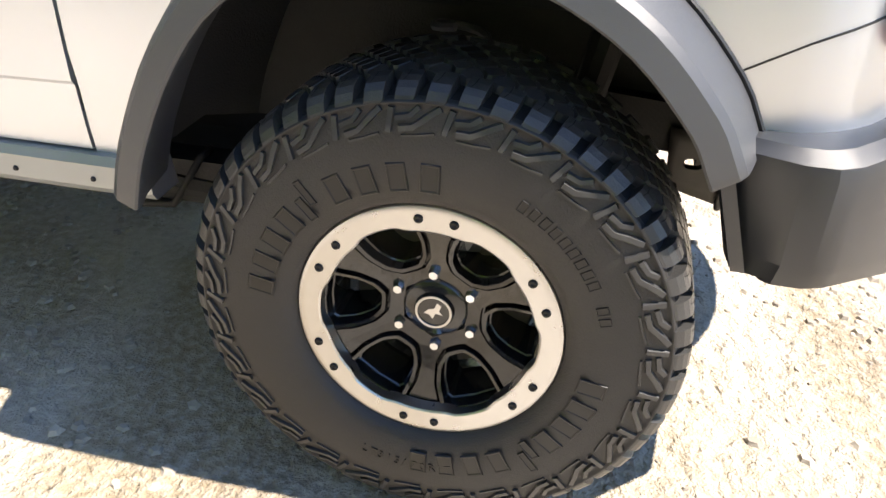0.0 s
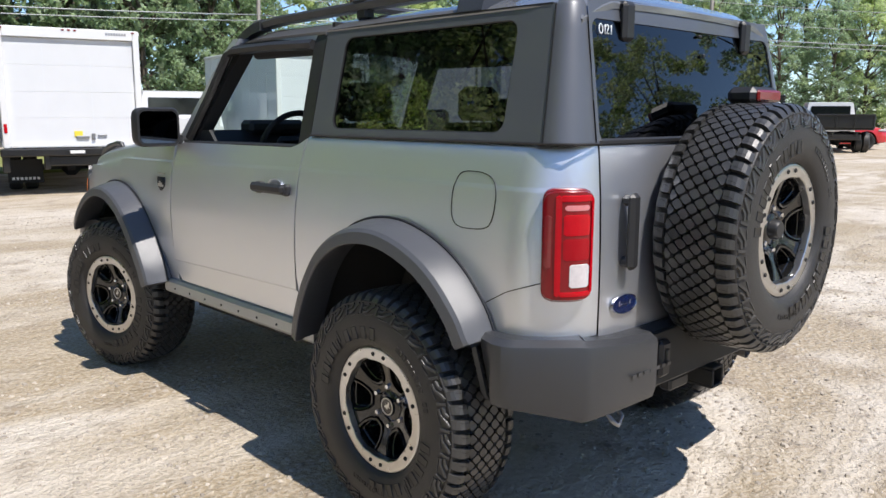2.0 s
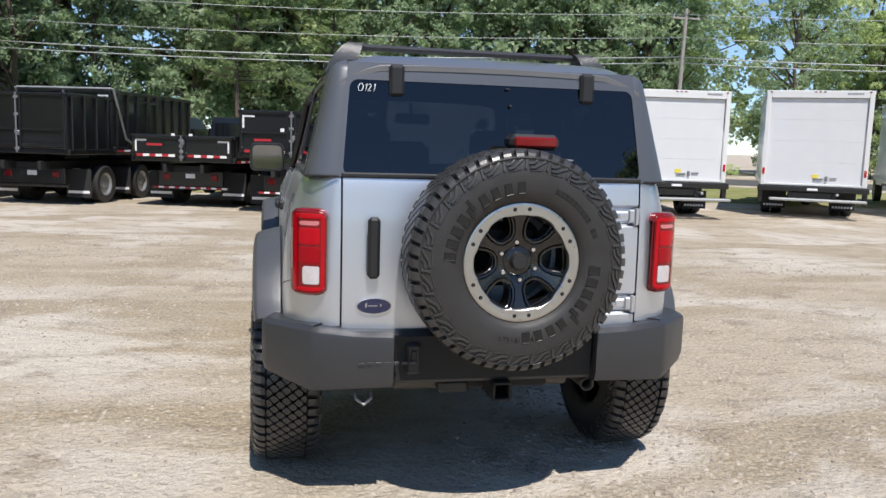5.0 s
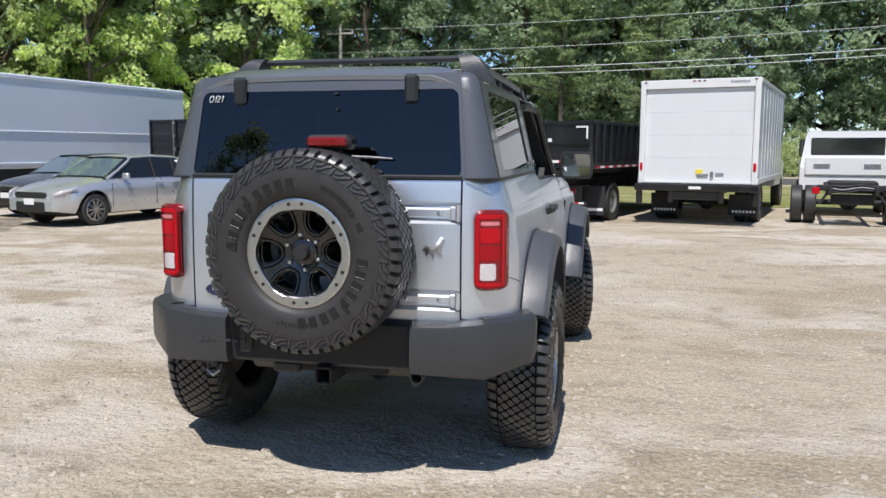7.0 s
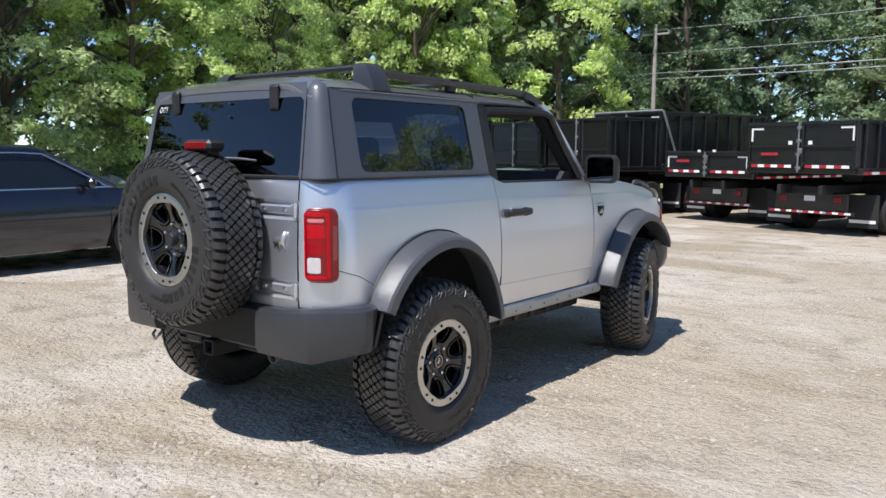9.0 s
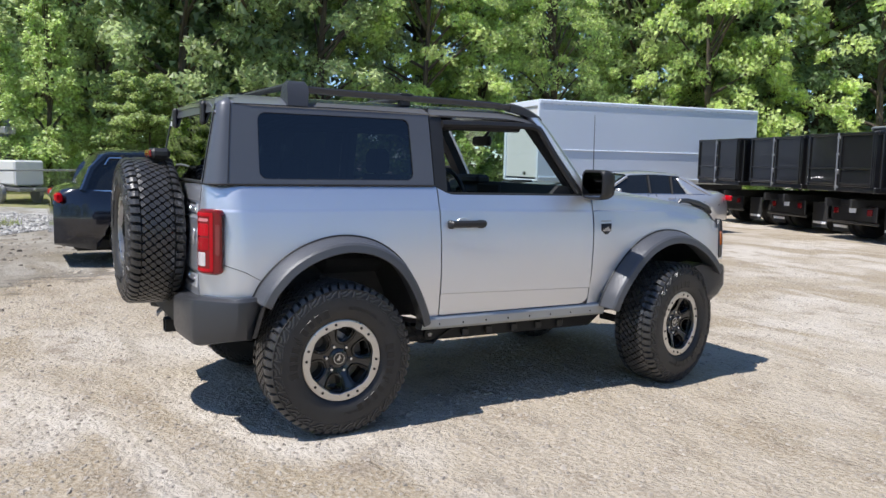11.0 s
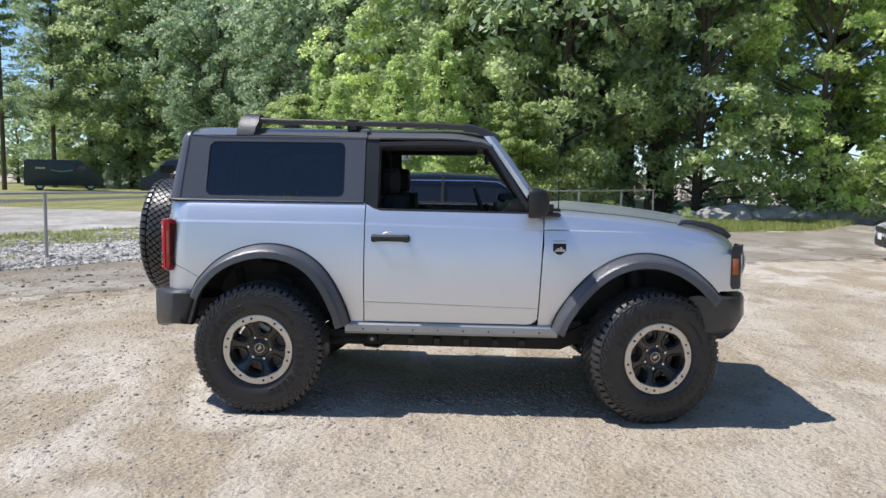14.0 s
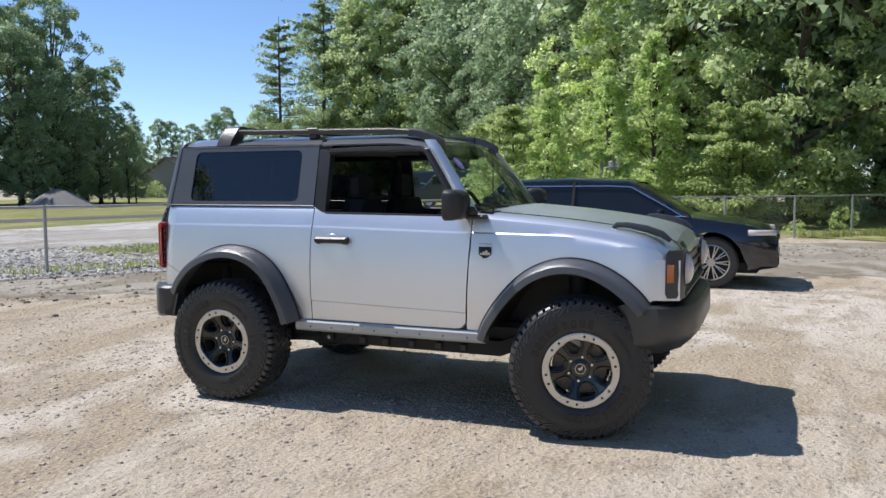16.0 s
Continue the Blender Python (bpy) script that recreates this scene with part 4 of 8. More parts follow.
def size_figures():
    s = Shape()
    txt = "LT315/70R17"
    for k, ch in enumerate(txt):
        vs, fs = glyphs(ch, 0.024, 0.0012)
        a = radians(222 + k * 3.1)
        out = []
        for x, y, z in vs:
            rad = 0.305 - y
            th = a + (x - 0.006) / 0.30
            out.append((0.1588 + z, rad * math.cos(th), rad * math.sin(th)))
        s.add(out, fs)
    return s.mesh("size_figures", M["rubber_letter"], 0.0, True)


def alloy():
    """Black six-window alloy about the x axis."""
    s = Shape()
    prof_x = [(0.03, 0.070), (0.05, 0.070), (0.085, 0.078), (0.12, 0.090), (0.16, 0.102), (0.198, 0.112)]
    win = [(0.086, -0.018), (0.086, 0.018), (0.104, 0.040), (0.136, 0.055), (0.188, 0.064), (0.194, 0.0), (0.188, -0.064), (0.136, -0.055), (0.104, -0.040)]
    for q in range(6):
        c = math.radians(30 + 60 * q)
        sector = []
        for k in range(9):
            a = radians(-30 + 60 * k / 8)
            sector.append((0.200 * math.cos(a), 0.200 * math.sin(a)))
        for k in range(5):
            a = radians(30 - 60 * k / 4)
            sector.append((0.058 * math.cos(a), 0.058 * math.sin(a)))
        ctr = (0.142, 0.0)
        n = 36
        def loop(poly, k, dx):
            out = []
            for j in range(n):
                a = 2 * math.pi * j / n
                p = ray_poly(ctr, (ctr[0] + math.cos(a), ctr[1] + math.sin(a)), poly)
                u, v = ctr[0] + (p[0] - ctr[0]) * k, ctr[1] + (p[1] - ctr[1]) * k
                r = math.hypot(u, v)
                out.append((lin(prof_x, r) + dx, u * math.cos(c) - v * math.sin(c), u * math.sin(c) + v * math.cos(c)))
            return out
        s.loft([loop(sector, 1, 0.0), loop(win, 1.10, 0.0), loop(win, 1.06, -0.010), loop(win, 1.01, -0.011), loop(win, 0.98, 0.006), loop(win, 0.86, 0.004), loop(win, 0.82, -0.018), loop(win, 0.77, -0.020), loop(win, 0.74, -0.10)], True, False, False)
    s.revolve([(0.0, 0.078), (0.052, 0.078), (0.060, 0.070), (0.062, 0.05)], 30)
    s.revolve([(0.196, 0.112), (0.205, 0.06), (0.20, -0.10), (0.225, -0.13)], 48)
    return s.mesh("alloy_wheel", M["gloss"], 0.0003, False)


(TYRE, TREAD), FIGURES, ALLOY = tread_tyre(), size_figures(), alloy()
MARKS = {}
bolt = Shape()
bolt.revolve([(0.0, 0.0025), (0.003, 0.0025), (0.0035, 0.004), (0.0065, 0.004), (0.008, 0.001), (0.0085, -0.002)], 10)
BOLT = bolt.mesh("ring_bolt", M["under"], 0.0, False)


def wheel(car, name, m, spare=False, spin=0.0):
    w = part(name, ALLOY, None, car, "black alloy wheel with a silver bead ring", m=m @ Matrix.Rotation(radians(spin), 4, "X"))
    part("tyre", TYRE, None, w, "knobbly black off-road tyre")
    part("groove_shade_band", GROOVE, None, w)
    tagged(part("tread", TREAD, None, w), kind="stuff")
    for a, r0, r1, wd in mark_spots():
        key = (round(r1 - r0, 4), wd)
        if key not in MARKS:
            MARKS[key] = mark_mesh(*key)
        part("raised_mark", MARKS[key], None, w, m=Matrix.Rotation(radians(a), 4, "X") @ Matrix.Translation((0.1578, (r0 + r1) / 2, 0)))
    part("size_figures", FIGURES, None, w)
    s = Shape()
    n = 144
    rings = []
    for r, x in ((0.230, 0.110), (0.2325, 0.126), (0.229, 0.133), (0.222, 0.1355), (0.215, 0.1345), (0.192, 0.1345), (0.189, 0.132), (0.187, 0.11)):
        ring = []
        for k in range(n):
            a = 2 * math.pi * k / n
            rr = r
            if r < 0.2:
                c6 = math.cos(6 * (a - radians(30)))
                rr = r - 0.006 + 0.006 * (1 / (1 + math.exp(-7 * (c6 - 0.25)))) * 1.2
            ring.append((x, rr * math.cos(a), rr * math.sin(a)))
        rings.append(ring)
    part("bead_ring", s.loft(rings, True, False, True), M["ring"], w, "silver bead ring")
    for k in range(12):
        a = radians(60 * (k // 2) + (8 if k % 2 else -8))
        part("ring_bolt", BOLT, None, w, m=Matrix.Translation((0.1345, 0.207 * math.cos(a), 0.207 * math.sin(a))))
    for k in range(6):
        a = radians(60 * k + 5)
        t = Shape()
        t.loft([[(x, r * math.cos(radians(60 * j)), r * math.sin(radians(60 * j))) for j in range(6)] for r, x in ((0.0105, 0.0), (0.0105, 0.015), (0.008, 0.019))], True, True, False)
        part("lug_nut", t, M["chrome"], w, m=Matrix.Translation((0.068, 0.074 * math.cos(a), 0.074 * math.sin(a))))
    if spare:
        s = Shape()
        s.revolve([(0.0, 0.108), (0.028, 0.108), (0.033, 0.100), (0.036, 0.072)], 20)
        part("lock_cap", s, M["black"], w)
    else:
        s = Shape()
        s.revolve([(0.0, 0.085), (0.028, 0.085), (0.029, 0.0865), (0.0335, 0.0865), (0.036, 0.08), (0.037, 0.07)], 28)
        cap = part("centre_cap", s, M["gloss"], w)
        s = Shape()
        s.revolve([(0.0285, 0.0866), (0.029, 0.088), (0.0325, 0.088), (0.033, 0.0866)], 28)
        vs = [(0.0862, y, z) for y, z in ((-0.018, 0.004), (-0.006, 0.008), (0.004, 0.006), (0.014, 0.014), (0.018, 0.006), (0.010, -0.002), (0.012, -0.012), (0.002, -0.004), (-0.008, -0.012), (-0.010, -0.002))]
        s.add(vs, [tuple(range(len(vs)))])
        part("cap_ring", s, M["ring"], w)
        s = Shape()
        s.revolve([(0.0, 0.0), (0.165, 0.0), (0.17, -0.006), (0.17, -0.03), (0.0, -0.03)], 36)
        part("brake_disc", s, M["rust"], w)
        s = Shape()
        s.box((-0.01, 0.12, 0.07), (0.07, 0.07, 0.16), 0.02)
        part("brake_caliper", s, M["steel"], w, m=Matrix.Rotation(radians(-spin + 60), 4, "X"))
    return w


def silver_car():
    car = thing("off_road_car", "silver two-door off-road car with grey hardtop, window open, on dirt", "car")
    for sgn in (1, -1):
        car_paint_side(car, sgn)

    # bonnet
    rows = []
    for k in range(25):
        y = 0.60 + (1.872 - 0.60) * k / 24
        zh = interp(HOOD, y)
        row = []
        for j in range(21):
            x = -0.594 + 1.188 * j / 20
            up = 0.012 if abs(x) < 0.38 else (0.012 * (1 - (abs(x) - 0.38) / 0.06) if abs(x) < 0.44 else 0.0)
            fade = min(1.0, max(0.0, (y - 0.62) / 0.1)) * min(1.0, max(0.0, (1.85 - y) / 0.1))
            crown = 0.044 * (1 - (abs(x) / 0.594) ** 1.25) * min(1.0, (y - 0.50) / 0.3)
            row.append((x, y, zh - 0.016 + up * fade * 0.5 + crown))
        rows.append(row)
    rows = [[(p[0], p[1], p[2] - 0.05) for p in rows[0]]] + rows + [[(p[0], p[1] + 0.006, p[2] - 0.05) for p in rows[-1]]]
    part("bonnet", Shape().grid(rows), M["paint"], car, "silver bonnet", crisp_at=24)

    # nose: grille panel, round lamps, bumper
    s = Shape()
    rings = []
    for x in (-0.76, -0.72, -0.64, -0.5, 0.0, 0.5, 0.64, 0.72, 0.76):
        e = max(0.0, (abs(x) - 0.5) / 0.26) ** 2
        rings.append([(x, 1.70, 0.90), (x, 1.865 - 0.07 * e, 0.90), (x, 1.865 - 0.07 * e, 1.15 - 0.05 * e), (x, 1.84 - 0.07 * e, 1.185 - 0.06 * e), (x, 1.70, 1.185 - 0.06 * e)])
    s.loft(rings, True, True, False)
    part("grille_panel", s, M["trim"], car)
    s = Shape()
    for z in (0.96, 1.03, 1.10):
        s.box((0, 1.872, z), (1.05, 0.02, 0.022), 0.006)
    for x in (-0.5, 0.5):
        s.box((x, 1.875, 1.03), (0.018, 0.02, 0.2), 0.005)
    part("grille_bar", s, M["black"], car)
    s = Shape()
    s.box((0, 1.872, 0.885), (1.44, 0.05, 0.05), 0.02)
    part("lower_grille_strip", s, M["trim"], car)
    for sgn in (1, -1):
        s = Shape()
        s.revolve([(0.0, 0.062), (0.05, 0.056), (0.085, 0.038), (0.106, 0.0), (0.107, -0.02)], 28)
        part("headlamp", s, M["lens_clear"], car, "round clear headlamp", m=Matrix.Translation((sgn * 0.645, 1.868, 1.035)) @ Matrix.Rotation(radians(90), 4, "Z"))
        s = Shape()
        s.revolve([(0.104, 0.0), (0.106, 0.02), (0.116, 0.02), (0.12, 0.0)], 28)
        part("lamp_ring", s, M["black"], car, m=Matrix.Translation((sgn * 0.645, 1.868, 1.035)) @ Matrix.Rotation(radians(90), 4, "Z"))
        # lamp cheek wraps round the wing's front corner
        def skin(y, z, proud):
            return (sgn * (0.872 - lin(INSET, z) - 0.062 * ((y - 1.60) / 0.265) ** 2 + proud), y, z)
        s = Shape()
        rings = []
        for z, a in ((0.868, -0.012), (0.874, 0.005), (0.90, 0.007), (1.02, 0.007), (1.13, 0.007), (1.150, 0.005), (1.156, -0.012)):
            edge = 0.012 if z < 0.89 or z > 1.14 else 0.0
            rings.append([skin(1.782 + edge, z, -0.012), skin(1.786 + edge, z, a), skin(1.83, z, a), skin(1.862, z, a - 0.008), (sgn * 0.757, 1.882, z), (sgn * 0.70, 1.886, z)])
        s.loft(rings, False, False, True)
        cheek = part("lamp_cheek", s, M["trim"], car, "dark grey headlamp surround")
        s = Shape()
        s.loft([[skin(y, z, a) for y, a in ((1.793, 0.005), (1.796, 0.012), (1.815, 0.013), (1.832, 0.012), (1.835, 0.005))] for z in (0.968, 0.972, 1.02, 1.068, 1.072)], False, False, True)
        mk = part("side_marker", s, M["amber"], cheek, "amber side marker")
    plan = [(-0.93, 1.66), (-0.92, 1.76), (-0.85, 1.85), (-0.62, 1.945), (-0.3, 1.97), (0.3, 1.97), (0.62, 1.945), (0.85, 1.85), (0.92, 1.76), (0.93, 1.66)]
    rings = []
    for x, y in plan:
        k = lin([(0.6, 0.0), (0.85, 0.0), (0.93, 0.03)], abs(x))
        rings.append([(x * 0.96, y - 0.09, 0.835), (x, y - 0.015, 0.82), (x, y, 0.79), (x, y + 0.004, 0.67 + k * 0.3), (x * 0.985, y - 0.03, 0.60 + k * 0.5), (x * 0.95, y - 0.09, 0.54 + k), (x * 0.9, y - 0.2, 0.53 + k), (x * 0.9, y - 0.22, 0.8)])
    part("front_bumper", Shape().loft(rings, True, True, False), M["trim"], car, "black front bumper")

    # tailgate
    s = Shape()
    def gate(x, z):
        return (x, -1.978 + lin(INSET, z) * 0.25, z)
    rows = []
    HINGES = (1.250, 0.868)
    def pocket(x, z):
        """Depth of the two pressed pockets that hold the hinges."""
        high = max(lin([(0.0, 1.0), (0.031, 1.0), (0.048, 0.0), (2.0, 0.0)], abs(z - h)) for h in HINGES)
        return 0.020 * high * lin([(0.0, 0.0), (0.285, 0.0), (0.325, 1.0), (1.0, 1.0)], x)
    levels = {1.396, 1.385, 1.37, 1.35, 1.33, 1.31, 1.28, 1.264, 1.2, 1.1, 1.0, 0.93, 0.80, 0.76}
    levels |= {round(h + d, 3) for h in HINGES for d in (-0.048, -0.031, 0.0, 0.031, 0.048)}
    for z in sorted(levels, reverse=True):
        rows.append([(x, gate(x, z)[1] + pocket(x, z), z) for x in (-0.637, -0.63, -0.5, -0.3, -0.1, 0.1, 0.285, 0.295, 0.315, 0.325, 0.5, 0.63, 0.637)])
    rows = [[(p[0], p[1] + 0.08, p[2]) for p in rows[0]]] + rows + [[(p[0], p[1] + 0.05, p[2]) for p in rows[-1]]]
    tg = part("tailgate", Shape().grid(rows), M["paint"], car, "silver side-hinged tailgate", crisp_at=25)
    # hinges in their pockets
    for z in HINGES:
        y = gate(0, z)[1]
        s = Shape()
        s.box((0.495, y + 0.010, z), (0.275, 0.018, 0.044), 0.008)
        hg = part("hinge_leaf", s, M["paint"], tg, "silver tailgate hinge")
        s = Shape()
        s.tube([(0.628, y - 0.004, z - 0.036), (0.628, y - 0.004, z + 0.036)], 0.012, 12)
        s.box((0.606, y + 0.001, z), (0.03, 0.016, 0.058), 0.006)
        part("hinge_pin", s, M["paint"], hg)
        for x in (0.395, 0.545):
            part("hinge_bolt", Shape().revolve([(0.0, 0.004), (0.004, 0.004), (0.0045, 0.007), (0.009, 0.006), (0.012, 0.0)], 14), M["chrome"], hg, m=Matrix.Translation((x, y + 0.001, z)) @ Matrix.Rotation(radians(-90), 4, "Z"))
    s = Shape()
    s.box((-0.515, -2.012, 1.115), (0.05, 0.03, 0.25), 0.016)
    s.box((-0.515, -1.992, 1.215), (0.036, 0.04, 0.035), 0.01)
    s.box((-0.515, -1.992, 1.015), (0.036, 0.04, 0.035), 0.01)
    part("gate_handle", s, M["black"], tg, "black vertical tailgate handle")
    # added strips behind the gate gaps, to stop sun leaking through to the ground
    for sgn in (1, -1):
        part("gate_gap_backing", Shape().box((sgn * 0.641, -1.925, 1.08), (0.05, 0.02, 0.62), 0.004), M["black"], car)
    s = Shape()
    s.revolve([(0.0, 0.008), (0.033, 0.007), (0.036, 0.0)], 32)
    ov = part("oval_badge", s, M["blue"], tg, "blue oval badge with a silver rim", m=Matrix.Translation((-0.507, -1.981, 0.873)) @ Matrix.Rotation(radians(-90), 4, "Z") @ Matrix.Diagonal((1, 2.0, 0.9, 1)))
    s = Shape()
    s.revolve([(0.0335, 0.006), (0.0342, 0.0085), (0.0358, 0.0085), (0.037, 0.0)], 32)
    s.box((0.0085, -0.002, 0.001), (0.002, 0.020, 0.005), 0.001)
    s.box((0.0085, -0.016, 0.004), (0.002, 0.004, 0.020), 0.001)
    s.box((0.0085, 0.014, 0.003), (0.002, 0.003, 0.016), 0.001)
    part("badge_rim", s, M["chrome"], ov)
    s = Shape()
    vs = [(0.47, 1.085), (0.49, 1.115), (0.53, 1.12), (0.555, 1.15), (0.572, 1.135), (0.56, 1.115), (0.55, 1.09), (0.562, 1.06), (0.54, 1.075), (0.525, 1.085), (0.52, 1.045), (0.508, 1.08), (0.485, 1.06), (0.488, 1.085)]
    s.add([(x, -1.984, z) for x, z in vs], [tuple(range(len(vs)))])
    thick(part("gate_emblem", s, M["paint"], tg, "plain chrome emblem"), 0.006, 0)

    # back frame, glass and hinges
    def back(x, z):
        return (x, -1.962 + (z - 1.395) * 0.19, z)
    s = Shape()
    gl = [(x * (1 - 0.13 * (z - 1.4)), z) for x, z in round_rect(-0.64, 1.402, 0.64, 1.785, 0.035)]
    holed(s, [(-0.657, 1.396), (0.657, 1.396), (0.616, 1.855), (-0.616, 1.855)], gl, back, (0, 1, 0), 0.012)
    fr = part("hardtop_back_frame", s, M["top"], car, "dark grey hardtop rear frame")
    s = Shape()
    s.add([tuple(Vector(back(*p)) + Vector((0, 0.005, 0))) for p in gl], [tuple(range(len(gl)))])
    gw = part("rear_window", s, M["glass_rear"], car, "dark tinted lift-up rear window", crisp_at=0)
    s = Shape()
    one = [(0.1, 0.75), (0.35, 1.0), (0.25, 0.0)]
    two = [(0.0, 0.8), (0.25, 1.0), (0.5, 0.8), (0.3, 0.4), (0.0, 0.05), (0.55, 0.1)]
    nought = [(0.38 + 0.38 * math.cos(t), 0.5 + 0.5 * math.sin(t)) for t in np.linspace(1.2, 7.6, 14)]
    for dx, line in ((0.0, nought), (0.95, one), (1.5, two), (2.25, one)):
        pts = []
        for u, v in line:
            z = 1.738 + 0.031 * v
            pts.append((-0.578 + 0.026 * (u + dx) + 0.005 * v, back(0, z)[1] - 0.0015, z))
        s.tube(pts, 0.0019, 4)
    part("chalk_number", s, M["white_ink"], gw, "white hand-written number 0121", crisp_at=0)
    for x, z, w, h in ((0.06, 1.70, 0.012, 0.012), (0.05, 1.77, 0.02, 0.008)):
        s = Shape()
        s.box((x, back(0, z)[1] - 0.004, z), (w, 0.01, h), 0.002)
        part("washer_nozzle", s, M["black"], gw)
    for x in (-0.42, 0.40):
        s = Shape()
        s.box((x, -1.895, 1.785), (0.062, 0.03, 0.125), 0.012, Matrix.Identity(4))
        s.box((x, -1.882, 1.835), (0.062, 0.05, 0.03), 0.01)
        part("glass_hinge", s, M["black"], car, "black rear-window hinge")
    s = Shape()
    s.box((0, -1.955, 1.402), (1.29, 0.02, 0.022), 0.006)
    part("glass_sill", s, M["black"], car)
    s = Shape()
    s.tube([(0.12, -1.965, 1.49), (0.22, -1.962, 1.488), (0.33, -1.958, 1.482)], [0.008, 0.007, 0.004], 6)
    s.tube([(0.03, -1.985, 1.45), (0.08, -1.98, 1.485), (0.14, -1.965, 1.49)], [0.012, 0.01, 0.008], 6)
    part("rear_wiper", s, M["steel"], gw, "grey rear wiper")

    # roof
    def roof(y0, y1, name):
        rows = []
        for k in range(15):
            y = y0 + (y1 - y0) * k / 14
            drop = 0.0
            if y < -1.76:
                drop = 0.050 * ((-1.76 - y) / 0.125) ** 2
            if y > -0.1:
                drop += 0.055 * ((y + 0.1) / 0.36) ** 2
            row = []
            for j in range(25):
                x = -0.69 + 1.38 * j / 24
                a = abs(x)
                z = 1.902 - 0.012 * (a / 0.6) ** 2
                if a > 0.5:
                    z -= 0.060 * ((a - 0.5) / 0.19) ** 1.5
                row.append((x * (1.0 - 0.02 * max(0, y)) * (1.0 - 0.06 * max(0.0, (-1.74 - y) / 0.145) ** 2.2), y, z - drop))
            row = [(row[0][0] * 0.99, y, 1.815 - drop * 0.5)] + row + [(row[-1][0] * 0.99, y, 1.815 - drop * 0.5)]
            rows.append(row)
        rows = [[(p[0], p[1] + 0.002, p[2] - 0.02) for p in rows[0]]] + rows + [[(p[0], p[1] - 0.002, p[2] - 0.02) for p in rows[-1]]]
        return part(name, Shape().grid(rows), M["roof_sunlit"], car, "dark grey hardtop roof", crisp_at=28)
    roof(-1.885, -0.606, "rear_roof")
    roof(-0.598, 0.262, "front_roof")
    s = Shape()
    s.box((0, -0.602, 1.85), (1.3, 0.02, 0.03))
    part("roof_joint", s, M["black"], car)
    # headliner
    rows = [[(x, y, 1.82 - 0.04 * (abs(x) / 0.66) ** 4) for x in np.linspace(-0.66, 0.66, 9)] for y in np.linspace(-1.84, 0.22, 5)]
    thick(part("headliner", Shape().grid(rows), M["seat"], car), 0.01, 0)

    # roof rails and cross bars
    for sgn in (1, -1):
        s = Shape()
        path = [(-1.42, 1.945), (-1.2, 1.936), (-0.6, 1.928), (-0.1, 1.920), (0.10, 1.905)]
        s.loft([[(sgn * (0.575 + a), y, z + b) for a, b in ((-0.03, -0.022), (0.03, -0.022), (0.036, 0.004), (0.03, 0.014), (-0.03, 0.014), (-0.034, 0.004))] for y, z in path], True, True, False)
        rail = part("roof_rail", s, M["trim"], car, "black roof rail")
        s = Shape()
        s.loft([[(sgn * (xo + a), y, z) for a, y, z in ((-0.06, yb, zz), (0.055 - dx, yb, zz), (0.055 - dx, yf, zz), (-0.06, yf, zz))] for zz, xo, dx, yb, yf in ((1.835, 0.605, -0.03, -1.495, -1.375), (1.89, 0.60, -0.012, -1.49, -1.365), (1.93, 0.59, 0.006, -1.482, -1.355), (1.962, 0.578, 0.022, -1.47, -1.355), (1.982, 0.565, 0.042, -1.45, -1.36))], True, True, False)
        part("rail_rear_foot", s, M["trim"], rail)
        s = Shape()
        s.loft([[(sgn * (0.585 + a), y, z + b) for a, b in ((-0.035, -0.03), (0.035, -0.035), (0.034, 0.01), (0.02, 0.022), (-0.025, 0.022))] for y, z in ((0.04, 1.910), (0.12, 1.898), (0.20, 1.872), (0.27, 1.838), (0.285, 1.826))], True, True, False)
        part("rail_front_foot", s, M["trim"], rail)
        s = Shape()
        s.box((sgn * 0.575, -0.72, 1.905), (0.05, 0.07, 0.07), 0.01)
        s.box((sgn * 0.578, -0.72, 1.944), (0.066, 0.09, 0.014), 0.006)
        part("rail_clamp", s, M["black"], rail)
    for y, z in ((-1.40, 1.966), (-0.72, 1.918)):
        s = Shape()
        s.loft([[(x, y + a, z + b) for a, b in ((-0.035, 0), (-0.02, 0.014), (0.03, 0.014), (0.04, 0), (0.03, -0.012), (-0.025, -0.012))] for x in (-0.55, 0.55)], True, True, True)
        part("cross_bar", s, M["trim"], car, "black roof cross bar")

    # windscreen
    rows = []
    for k in range(7):
        t = k / 6
        y, z, w = 0.235 + 0.375 * t, 1.84 - 0.475 * t, 0.60 + 0.115 * t
        rows.append([(x * w, y + 0.035 * (1 - x * x), z) for x in np.linspace(-1, 1, 11)])
    ws = part("windscreen", Shape().grid(rows), M["glass_clear"], car, "clear raked windscreen", crisp_at=0)
    s = Shape()
    def screen(x, t):
        return Vector((x, 0.235 + 0.375 * t + 0.035 * (1 - (x / 0.64) ** 2), 1.84 - 0.475 * t))
    nrm = Vector((0, 0.475, 0.375)).normalized()
    cpt = screen(0.535, 0.335) + nrm * 0.009
    e1, e2 = Vector((1, -0.09, 0)).normalized(), Vector((0, 0.375, -0.475)).normalized()
    s.add([cpt + (e1 * math.cos(a) + e2 * math.sin(a) * 1.0) * 0.05 for a in np.linspace(0, 2 * math.pi, 24, False)], [tuple(range(24))])
    st = part("round_sticker", s, M["sticker"], ws, "round purple sticker with white marks", crisp_at=0)
    s = Shape()
    for a in range(5):
        s.box(tuple(cpt + nrm * 0.001 + e2 * (0.022 - 0.011 * a)), (0.05 - 0.008 * abs(a - 2), 0.003, 0.003))
    part("sticker_marks", s, M["white_ink"], st)
    s = Shape()
